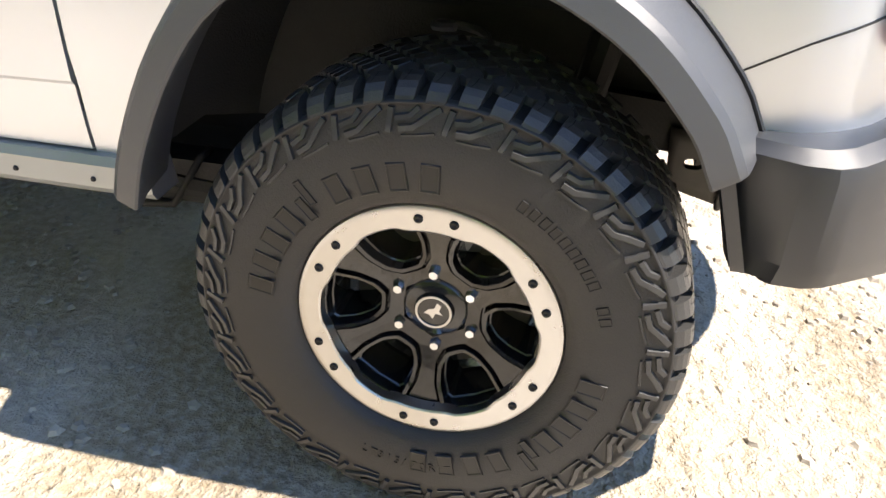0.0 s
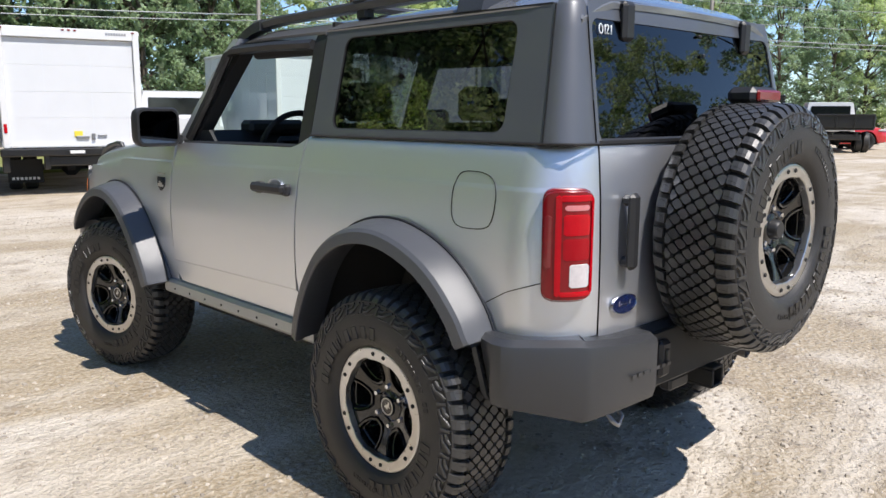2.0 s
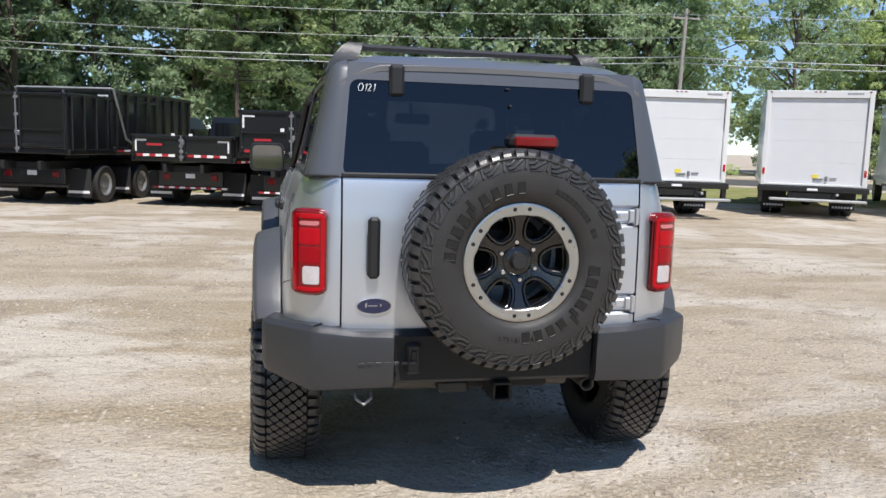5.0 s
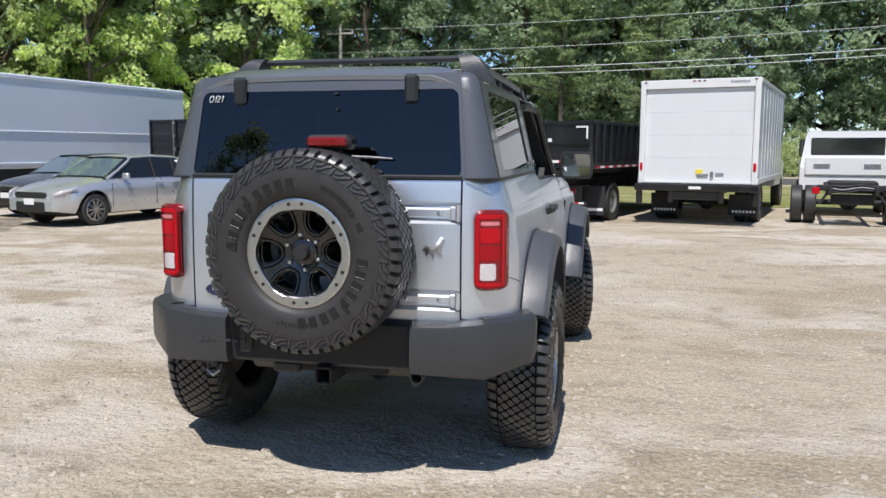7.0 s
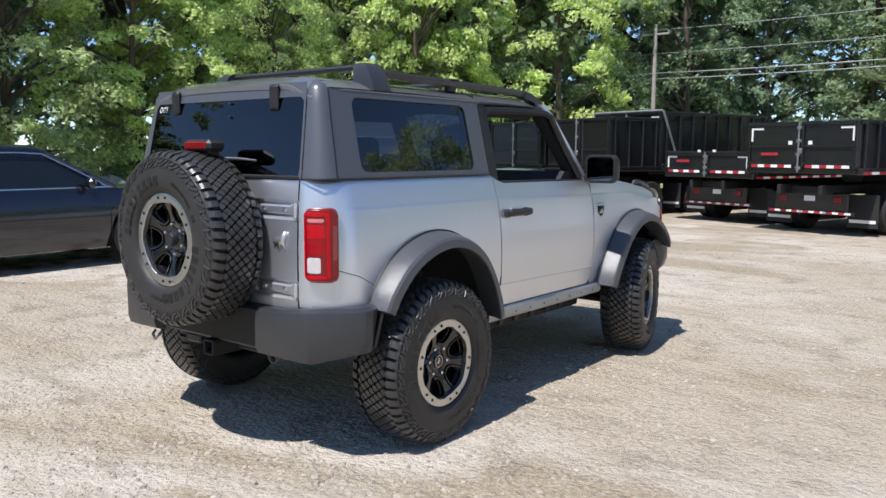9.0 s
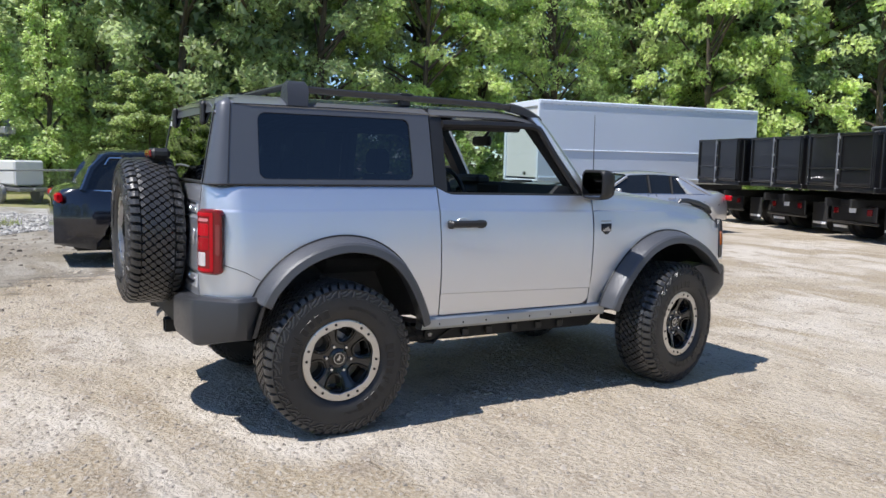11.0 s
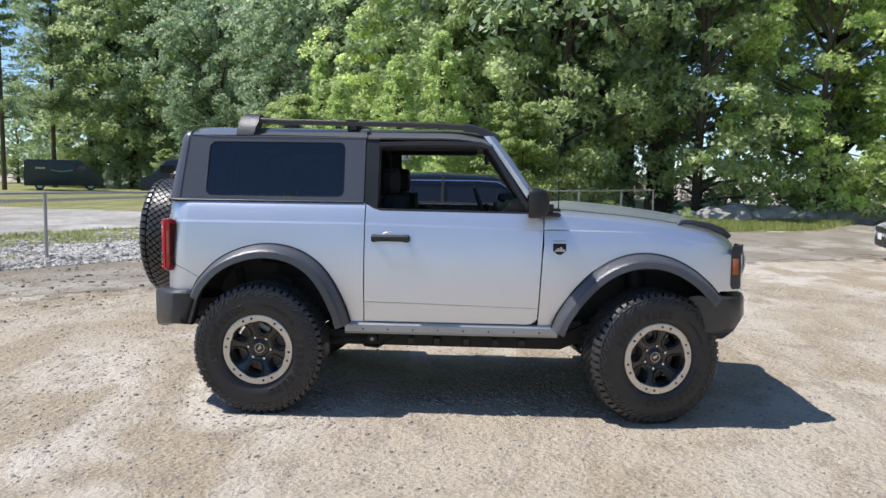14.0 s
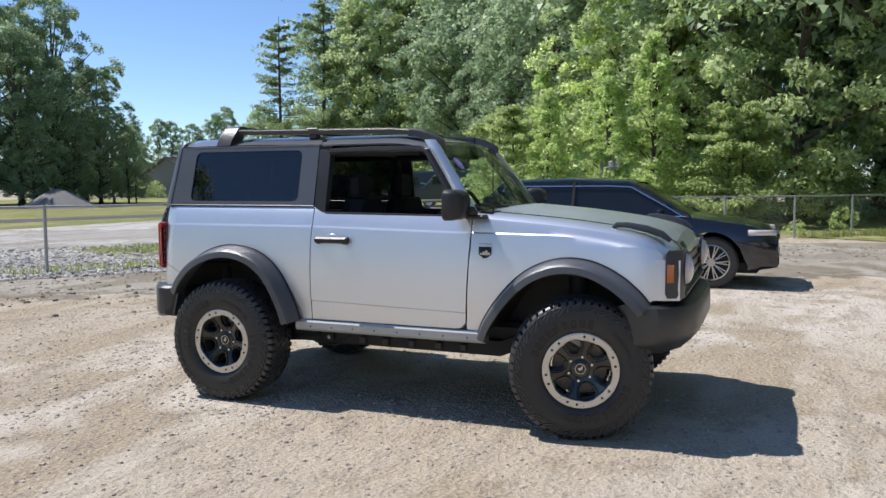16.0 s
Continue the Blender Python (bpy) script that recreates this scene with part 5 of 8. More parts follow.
    s.loft([[(x, y, z) for y, z in ((0.575, 1.30), (0.575, 1.355), (0.62, 1.372), (0.69, 1.368), (0.69, 1.30))] for x in (-0.75, 0.75)], True, True, False)
    part("cowl", s, M["black"], car, "black plastic cowl")
    s = Shape()
    for x in (-0.35, 0.25):
        s.tube([(x, 0.64, 1.385), (x + 0.2, 0.60, 1.41), (x + 0.45, 0.585, 1.415)], 0.007, 5)
    part("front_wiper", s, M["black"], car)
    s = Shape()
    s.tube([(0.70, 0.68, 1.345), (0.70, 0.68, 1.40), (0.698, 0.675, 1.88)], [0.008, 0.004, 0.0016], 5)
    part("aerial", s, M["black"], car, "thin black aerial")

    # fuel flap on the left quarter
    s = Shape()
    loop = [(-1.532, 1.303), (-1.660, 1.300), (-1.712, 1.256), (-1.714, 1.165), (-1.690, 1.120), (-1.556, 1.115), (-1.522, 1.150), (-1.514, 1.24)]
    for _ in range(3):
        loop = [(p[0] * (1 - k) + q[0] * k, p[1] * (1 - k) + q[1] * k) for p, q in zip(loop, loop[1:] + loop[:1]) for k in (0.22, 0.78)]
    fine = []
    for (y0, z0), (y1, z1) in zip(loop, loop[1:] + loop[:1]):
        n = max(1, int(math.hypot(y1 - y0, z1 - z0) / 0.006))
        fine += [(y0 + (y1 - y0) * k / n, z0 + (z1 - z0) * k / n) for k in range(n)]
    s.tube([(-(0.8725 - lin(INSET, z)), y, z) for y, z in fine + fine[:1]], 0.0022, 4, False)
    part("fuel_flap", s, M["black"], car, "seam of the fuel flap")
    # body crease from the lamps to the flares
    for sgn in (1, -1):
        s = Shape()
        pts = [(0.871, -1.70, 0.885), (0.871, -1.78, 0.93)]
        for t in (0.1, 0.2, 0.3, 0.40):
            an = math.pi / 2 * t
            pts.append((0.645 + 0.227 * math.cos(an) ** (2 / 1.7), -1.78 - 0.197 * math.sin(an) ** (2 / 1.7), 0.93 + 0.1 * t))
        s.tube([(sgn * x, y, z) for x, y, z in pts], 0.0022, 4)
        part("panel_seam", s, M["black"], car)

    # rear bumper
    plan = [(0.90, -1.695), (0.93, -1.73), (0.955, -1.80), (0.955, -1.845), (0.935, -1.88), (0.775, -2.03), (0.75, -2.043), (0.60, -2.062), (0.435, -2.075), (0.43, -2.025), (0.2, -2.03)]
    plan = plan + [(-x, y) for x, y in plan[::-1]]
    rings = []
    for x, y in plan:
        a = abs(x)
        mid = a < 0.432
        lo = lin([(0.4, 0.545), (0.78, 0.53), (0.9, 0.56), (0.95, 0.575)], a)
        nrm = Vector((x / 0.95 if a > 0.75 else x * 0.1, -1 if a < 0.9 else -0.4)).normalized()
        nx, ny = nrm.x, nrm.y
        tz = lin([(0.55, 0.775), (0.78, 0.80)], a)
        deep = 0.05 if a > 0.89 and y > -1.76 else 0.16
        rings.append([(px, py - 0.28 * max(0.0, tz - pz) * (1.0 if a > 0.89 and y > -1.76 else 0.0), pz) for px, py, pz in ((x - nx * deep, y - ny * deep, tz), (x - nx * 0.034, y - ny * 0.034, tz), (x - nx * 0.005, y - ny * 0.005, tz - 0.016), (x, y, tz - 0.034), (x, y, lo + 0.05), (x - nx * 0.012, y - ny * 0.012, lo + 0.01), (x - nx * 0.04, y - ny * 0.04, lo), (x - nx * deep * 1.1, y - ny * deep * 1.1, lo + 0.02))])
    rb = part("rear_bumper", Shape().loft(rings, True, True, True), M["trim"], car, "black rear bumper", crisp_at=27)
    for sgn in (1, -1):
        s = Shape()
        s.loft([[(sgn * x, y - 0.30 * (0.79 - z), z) for x, z in ((0.918, 0.79), (0.928, 0.78), (0.922, 0.60), (0.912, 0.58))] for y in (-1.678, -1.70)], True, True, False)
        part("bumper_end", s, M["trim"], rb, "grey bumper end plate")
    s = Shape()
    for k in range(7):
        s.box((-0.565 + 0.035 * k, -2.072, 0.655), (0.024, 0.004, 0.012), 0.001)
    part("bumper_marks", s, M["trim"], rb)
    # added dark panel: the spare wheel's shadow painted into the bumper recess
    s = Shape()
    s.box((0.0, -2.034, 0.665), (0.85, 0.012, 0.19), 0.004)
    part("bumper_shadow_panel", s, M["under"], rb, "dull black panel that paints the spare wheel's shadow in the bumper recess")
    s = Shape()
    s.box((-0.35, -2.046, 0.665), (0.065, 0.03, 0.13), 0.012)
    lm = part("lamp_pod", s, M["black"], rb)
    s = Shape()
    s.box((-0.35, -2.062, 0.675), (0.022, 0.012, 0.055), 0.004)
    part("plate_lamp", s, M["black"], lm)
    # hitch and tow hooks
    s = Shape()
    for a, b, c, d in ((0.0, 0.035, 0.078, 0.012), (0.0, -0.035, 0.078, 0.012)):
        s.box((0.03 + a, -1.95, 0.515 + b), (c, 0.22, d), 0.003)
    for a in (-0.035, 0.035):
        s.box((0.03 + a, -1.95, 0.515), (0.012, 0.22, 0.06), 0.003)
    s.box((0.03, -1.87, 0.515), (0.5, 0.06, 0.06), 0.01)
    part("hitch_receiver", s, M["under"], car, "black square hitch receiver")
    s = Shape()
    s.box((-0.17, -1.99, 0.53), (0.13, 0.05, 0.05), 0.01)
    part("trailer_socket", s, M["black"], car)
    s = Shape()
    s.tube([(-0.575, -1.98, 0.51), (-0.575, -2.0, 0.49), (-0.545, -2.005, 0.465), (-0.515, -2.0, 0.49), (-0.515, -1.98, 0.51)], 0.008, 8)
    part("tow_hook", s, M["steel"], car, "steel recovery loop")
    s = Shape()
    s.tube([(0.44, -1.6, 0.52), (0.44, -1.95, 0.515), (0.44, -1.98, 0.51)], 0.029, 14, False)
    thick(part("tail_pipe", s, M["horn"], car, "dark steel tail pipe"), 0.004, 0)

    # spare wheel, its carrier and the high brake lamp
    spare = wheel(car, "spare_wheel", Matrix.Translation((0.02, -2.15, 1.095)) @ Matrix.Rotation(radians(-90), 4, "Z"), True, 32)
    s = Shape()
    s.box((0.02, -2.04, 1.10), (0.26, 0.12, 0.26), 0.03)
    part("spare_carrier", s, M["black"], car)
    s = Shape()
    s.tube([(0.10, -2.02, 1.38), (0.10, -2.04, 1.50), (0.10, -2.10, 1.545)], [0.04, 0.035, 0.03], 8)
    s.box((0.10, -2.09, 1.553), (0.205, 0.11, 0.062), 0.02)
    stalk = part("brake_lamp_stalk", s, M["black"], car)
    s = Shape()
    s.box((0.10, -2.145, 1.553), (0.175, 0.016, 0.040), 0.012)
    part("high_brake_lamp", s, M["lens_deep"], stalk, "red high brake lamp")

    # wheels; the front pair is steered to the left
    steer = 14
    wheel(car, "rear_wheel_right", Matrix.Translation((0.85, AX_R, HUB)), False, 48.7)
    wheel(car, "rear_wheel_left", Matrix.Translation((-0.85, AX_R, HUB)) @ Matrix.Rotation(math.pi, 4, "Z"), False, 27)
    wheel(car, "front_wheel_right", Matrix.Translation((0.83, AX_F + 0.01, HUB)) @ Matrix.Rotation(radians(steer), 4, "Z"), False, 16.5)
    wheel(car, "front_wheel_left", Matrix.Translation((-0.83, AX_F - 0.01, HUB)) @ Matrix.Rotation(math.pi + radians(steer), 4, "Z"), False, 39)

    # inner shell and floor
    # the block at y 0.42 is an added filler that hides lit ground beyond
    for nm, c, d, bv in (("cabin_floor", (0, -0.05, 0.64), (1.55, 1.22, 0.06), 0.02), ("boot_floor", (0, -1.30, 0.86), (0.92, 1.20, 0.06), 0.02), ("underbody_filler", (0, 0.42, 0.525), (1.16, 0.95, 0.19), 0.03), ("back_sill", (0, -1.88, 0.80), (1.2, 0.06, 0.2), 0.01),
                         ("engine_block", (0, 1.25, 0.95), (0.9, 1.1, 0.3), 0.05), ("bulkhead", (0, 0.66, 0.95), (1.5, 0.05, 0.66), 0.01)):
        part(nm, Shape().box(c, d, bv), M["dash"], car)
    for sgn in (1, -1):
        part("inner_quarter", Shape().box((sgn * 0.75, -1.20, 1.22), (0.04, 1.1, 0.20), 0.01), M["dash"], car)
        part("door_card", Shape().box((sgn * 0.79, 0.0, 0.95), (0.04, 1.1, 0.66), 0.02), M["dash"], car)
        part("corner_post", Shape().box((sgn * 0.66, -1.84, 1.01), (0.05, 0.08, 0.42), 0.01), M["dash"], car)
    # chassis
    for sgn in (1, -1):
        s = Shape()
        s.loft([[(sgn * (x + u), y, z + v) for u, v in ((-0.04, -0.05), (0.04, -0.05), (0.04, 0.05), (-0.04, 0.05))] for x, y, z in ((0.46, -2.0, 0.62), (0.46, -1.5, 0.66), (0.60, -0.85, 0.46), (0.62, 0.72, 0.46), (0.46, 1.1, 0.60), (0.42, 1.85, 0.64))], True, True, False)
        rail = part("frame_rail", s, M["under"], car, "black frame rail")
        for y in (-0.30, -0.12, 0.08, 0.28, 0.46):
            part("rail_bracket", Shape().box((sgn * 0.668, y, 0.45), (0.02, 0.05, 0.05), 0.006), M["black"], rail)
        s = Shape()
        s.loft([[(sgn * (0.63 + u), y, z) for u in (-0.03, 0.03)] for y, z in ((-0.70, 0.53), (-0.62, 0.405), (-0.53, 0.395), (-0.36, 0.50), (-0.30, 0.53))], False, False, False)
        ab = thick(part("arm_bracket", s, M["under"], car), 0.012, 0)
        part("arm_bush", Shape().tube([(sgn * 0.60, -0.565, 0.455), (sgn * 0.675, -0.565, 0.455)], 0.036, 14), M["under"], car)
        part("bush_bolt", Shape().tube([(sgn * 0.672, -0.565, 0.455), (sgn * 0.684, -0.565, 0.455)], 0.013, 10), M["steel"], car)
        part("trailing_arm", Shape().tube([(sgn * 0.63, -0.565, 0.455), (sgn * 0.62, -0.9, 0.43), (sgn * 0.60, -1.2, 0.40)], 0.03, 8), M["under"], car)
        part("rear_damper", Shape().tube([(sgn * 0.60, -1.40, 0.36), (sgn * 0.58, -1.52, 0.92)], [0.026, 0.034], 10), M["under"], car)
        part("drive_shaft", Shape().tube([(sgn * 0.3, AX_F, 0.47), (sgn * 0.75, AX_F, 0.43)], 0.03, 8), M["under"], car)
        part("front_damper", Shape().tube([(sgn * 0.64, 1.24, 0.45), (sgn * 0.58, 1.22, 0.95)], [0.05, 0.065], 12), M["under"], car)
        part("lower_arm", Shape().tube([(sgn * 0.35, 1.1, 0.40), (sgn * 0.74, 1.27, 0.36), (sgn * 0.35, 1.42, 0.40)], 0.028, 8), M["under"], car)
        s = Shape()
        coil = [(sgn * 0.52 + 0.055 * math.cos(t), -1.22 + 0.055 * math.sin(t), 0.47 + 0.055 * t / 6.28) for t in np.linspace(0, 6.28 * 6.5, 80)]
        # frame horn with a slotted side plate, seen through the arch
        plate = Shape()
        holed(plate, [(-1.765, 0.498), (-1.652, 0.528), (-1.645, 0.655), (-1.752, 0.635)], [(-1.70 + u, 0.582 + v) for u, v in round_rect(-0.022, -0.014, 0.022, 0.014, 0.0135, 4)], lambda y, z: (sgn * 0.508, y, z), (-sgn, 0, 0), 0.02)
        thick(part("horn_plate", plate, M["horn"], rail, "dark grey slotted frame plate"), 0.006, 0)
        part("horn_flange", Shape().box((sgn * 0.49, -1.762, 0.565), (0.06, 0.012, 0.15), 0.003), M["horn"], rail)
        part("coil_spring", s.tube(coil, 0.009, 6), M["steel"], car)
    part("rear_axle", Shape().tube([(-0.8, AX_R, 0.43), (0.8, AX_R, 0.43)], 0.045, 10), M["under"], car)
    s = Shape()
    s.revolve([(0.0, 0.14), (0.09, 0.11), (0.14, 0.0), (0.09, -0.11), (0.0, -0.14)], 18)
    part("differential", s, M["under"], car, m=Matrix.Translation((0.05, AX_R, 0.42)))
    part("gearbox", Shape().box((0.05, 0.1, 0.50), (0.4, 0.9, 0.16), 0.05), M["under"], car)
    part("fuel_tank", Shape().box((-0.28, -0.45, 0.50), (0.42, 0.75, 0.16), 0.05), M["under"], car)
    part("skid_plate", Shape().box((0.0, 1.0, 0.45), (0.72, 0.8, 0.03), 0.01), M["under"], car)
    part("exhaust_pipe", Shape().tube([(0.35, 0.6, 0.46), (0.36, -0.5, 0.46), (0.30, -0.9, 0.55), (0.40, -1.6, 0.55)], 0.035, 8), M["steel"], car)
    s = Shape()
    s.loft([[(x, -1.80 + 0.085 * math.cos(a), 0.535 + 0.07 * math.sin(a)) for a in np.linspace(0, 2 * math.pi, 20, False)] for x in (-0.40, -0.38, 0.36, 0.38)], True, True, True)
    part("silencer", s, M["horn"], car, "dull dark steel silencer")

    # seats, wheel, dash
    def seat(x, y, w, back_h):
        s = Shape()
        s.loft([[(x + a * w * k, y + b, z) for a, b in ((-0.5, -0.02), (-0.42, 0.06), (0.42, 0.06), (0.5, -0.02), (0.42, -0.10), (-0.42, -0.10))] for z, k, in ((0.95, 0.95), (1.15, 1.0), (1.32, 0.95), (back_h, 0.7), (back_h + 0.02, 0.55))], True, True, True)
        s.box((x, y + 0.28, 0.92), (w, 0.52, 0.14), 0.05)
        st = part("seat", s, M["seat"], car, "dark cloth seat")
        s = Shape()
        s.loft([[(x + a * k, y - 0.05 + b * k, z) for a, b in ((-0.13, 0.0), (-0.10, 0.05), (0.10, 0.05), (0.13, 0.0), (0.10, -0.05), (-0.10, -0.05))] for z, k in ((back_h + 0.03, 0.8), (back_h + 0.06, 1.0), (back_h + 0.17, 1.0), (back_h + 0.205, 0.7))], True, True, True)
        s.tube([(x - 0.05, y - 0.04, back_h - 0.02), (x - 0.05, y - 0.05, back_h + 0.06)], 0.008, 6)
        s.tube([(x + 0.05, y - 0.04, back_h - 0.02), (x + 0.05, y - 0.05, back_h + 0.06)], 0.008, 6)
        part("headrest", s, M["seat"], st)
    seat(-0.37, -0.42, 0.50, 1.42)
    seat(0.37, -0.42, 0.50, 1.42)
    seat(-0.30, -1.28, 0.50, 1.34)
    seat(0.30, -1.28, 0.50, 1.34)
    s = Shape()
    s.loft([[(x, y, z) for y, z in ((0.60, 0.95), (0.30, 1.0), (0.26, 1.12), (0.28, 1.32), (0.36, 1.400), (0.56, 1.395))] for x in (-0.74, -0.6, 0.0, 0.6, 0.74)], True, True, False)
    s.box((-0.37, 0.35, 1.415), (0.34, 0.12, 0.07), 0.02)
    s.box((0.0, 0.27, 1.31), (0.30, 0.03, 0.16), 0.01)
    part("dashboard", s, M["dash"], car, "dark grey dashboard")
    s = Shape()
    ring = [Vector((-0.37 + 0.185 * math.cos(a), 0.17 - 0.07 * math.sin(a), 1.315 + 0.172 * math.sin(a))) for a in np.linspace(0, 2 * math.pi, 29)]
    s.tube(ring, 0.016, 8, False)
    s.box((-0.37, 0.20, 1.31), (0.14, 0.05, 0.11), 0.02)
    for dx, dz in ((-0.12, 0.0), (0.12, 0.0), (0.0, -0.11)):
        s.box((-0.37 + dx, 0.185 - dz * 0.3, 1.31 + dz), (0.12 if dx else 0.04, 0.02, 0.04 if dx else 0.12), 0.006)
    s.tube([(-0.37, 0.22, 1.28), (-0.37, 0.45, 1.18)], 0.035, 8)
    part("steering_wheel", s, M["black"], car, "black steering wheel")
    s = Shape()
    s.box((0.0, 0.20, 1.70), (0.24, 0.035, 0.07), 0.015)
    s.tube([(0, 0.22, 1.72), (0, 0.28, 1.80)], 0.012, 6)
    part("inside_mirror", s, M["black"], car)
    # roll-over bars
    s = Shape()
    s.tube([(0.64, -0.62, 0.9), (0.67, -0.62, 1.4), (0.60, -0.62, 1.74), (0.54, -0.62, 1.80), (-0.54, -0.62, 1.80), (-0.60, -0.62, 1.74), (-0.67, -0.62, 1.4), (-0.64, -0.62, 0.9)], 0.032, 8)
    for sgn in (1, -1):
        s.tube([(sgn * 0.60, -0.62, 1.77), (sgn * 0.60, -1.4, 1.77), (sgn * 0.63, -1.62, 1.70), (sgn * 0.68, -1.78, 1.35)], 0.03, 8)
        s.tube([(sgn * 0.60, -0.62, 1.77), (sgn * 0.585, 0.12, 1.775)], 0.03, 8)
    part("roll_bar", s, M["seat"], car, "dark padded roll bar")
    return car


silver_car()


# ---- ground ----
def sheet(name, pts, z, mat, label, category, jag=0.0, seed=1):
    """A flat strip with a worn, uneven edge."""
    rnd = random.Random(seed)
    loop = []
    for i in range(len(pts)):
        a, b = Vector((*pts[i], 0)), Vector((*pts[(i + 1) % len(pts)], 0))
        n = max(1, int((b - a).length / 0.7)) if jag else 1
        side = (b - a).normalized().cross(Vector((0, 0, 1)))
        for k in range(n):
            p = a.lerp(b, k / n) + side * (rnd.uniform(-jag, jag) if jag else 0)
            loop.append((p.x, p.y, z))
    s = Shape().add(loop, [tuple(range(len(loop)))])
    me = s.mesh(name, mat, 0, False)
    bm = bmesh.new()
    bm.from_mesh(me)
    bmesh.ops.triangulate(bm, faces=bm.faces)
    bmesh.ops.recalc_face_normals(bm, faces=bm.faces)
    for f in bm.faces:
        if f.normal.z < 0:
            f.normal_flip()
    bm.to_mesh(me)
    bm.free()
    return tagged(new(name, me), label, category, "", "structure")


def ground():
    s = Shape()
    c = [-900, -300, -120, -60] + [x * 2.0 for x in range(-15, 16)] + [60, 120, 300, 900]
    rows = []
    for y in c:
        rows.append([(x, y, 0.004 * noise.noise((x * 0.4, y * 0.4, 0)) - 0.004 if abs(x) < 40 and abs(y) < 40 and math.hypot(x, y) > 7 else -0.001) for x in c])
    s.grid(rows)
    g = new("ground", s.mesh("ground", M["dirt"], 0, True))
    tagged(g, "pale packed dirt and gravel yard with tyre tracks", "ground", "", "structure")
    sheet("gravel_lane", [(4.0, -16), (-1.2, -10.4), (-5.6, -4.8), (-8.2, -0.6), (-10.3, 3.6), (-11.6, 7.6), (-13.0, 9.5), (-30, 18), (-30, 15), (-19.5, 10.5), (-17.6, 5.2), (-16.0, 1.0), (-13.4, -2.6), (-10.6, -4.6), (-7.6, -6.9), (-4.5, -9.0), (-2.0, -11.4), (1, -16)], 0.002, M["lane"], "brown dirt lane along the fence", "lane", 0.3)
    sheet("gravel_strip", [(-4.3, -9.6), (-7.7, -7.2), (-10.8, -4.95), (-14.2, -2.6), (-17.0, 0.6), (-22.2, -4.0), (-24.6, -8.8), (-24.8, -13), (-27, -22), (-12, -22), (1, -16)], 0.010, M["white_gravel"], "strip of white crushed stone behind the fence", "gravel", 0.25, 2)
    sheet("far_verge", [(-24.4, -12.5), (-24.2, -8.6), (-21.8, -4.4), (-17.2, 0.4), (-18.6, 3.0), (-22, 6.6), (-60, 10), (-90, -60), (-40, -80), (20, -70), (10, -24), (-12, -21.5), (-26.6, -21.5)], 0.007, M["grass"], "rough green and straw-coloured grass", "grass", 0.5, 3)
    sheet("grass_island", [(-7.4, -10.6), (-12.5, -7.8), (-16.5, -5.5), (-18.5, -6.6), (-14.5, -10.2), (-9.0, -13.0)], 0.016, M["grass"], "patch of grass in the white stone", "grass", 0.4, 4)
    sheet("side_verge", [(-17.9, 5.4), (-19.8, 10.7), (-24, 13.8), (-40, 20), (-60, 10), (-22.5, 6.7), (-19, 3.2)], 0.013, M["grass"], "green grass verge by the lane", "grass", 0.2, 5)
    sheet("road_verge", [(-14, 20.5), (0, 17.6), (12, 17.5), (34, 10.0), (36, 20), (14, 31), (-6, 33), (-30, 30)], 0.008, M["grass"], "grass verge behind the parked trucks", "grass", 0.3, 6)
    sheet("road", [(-30, 34), (-6, 34.5), (14, 33), (40, 22), (90, -5), (96, 2), (44, 30), (18, 41), (-6, 42.5), (-32, 42)], 0.012, M["asphalt"], "asphalt road behind the yard", "road", 0, 7)
    sheet("far_lane", [(-20, -26), (-34, -21.6), (-60, -14), (-60, -16.5), (-34, -25), (-18, -30), (10, -40), (10, -34)], 0.014, M["asphalt"], "distant grey driveway", "road", 0, 8)


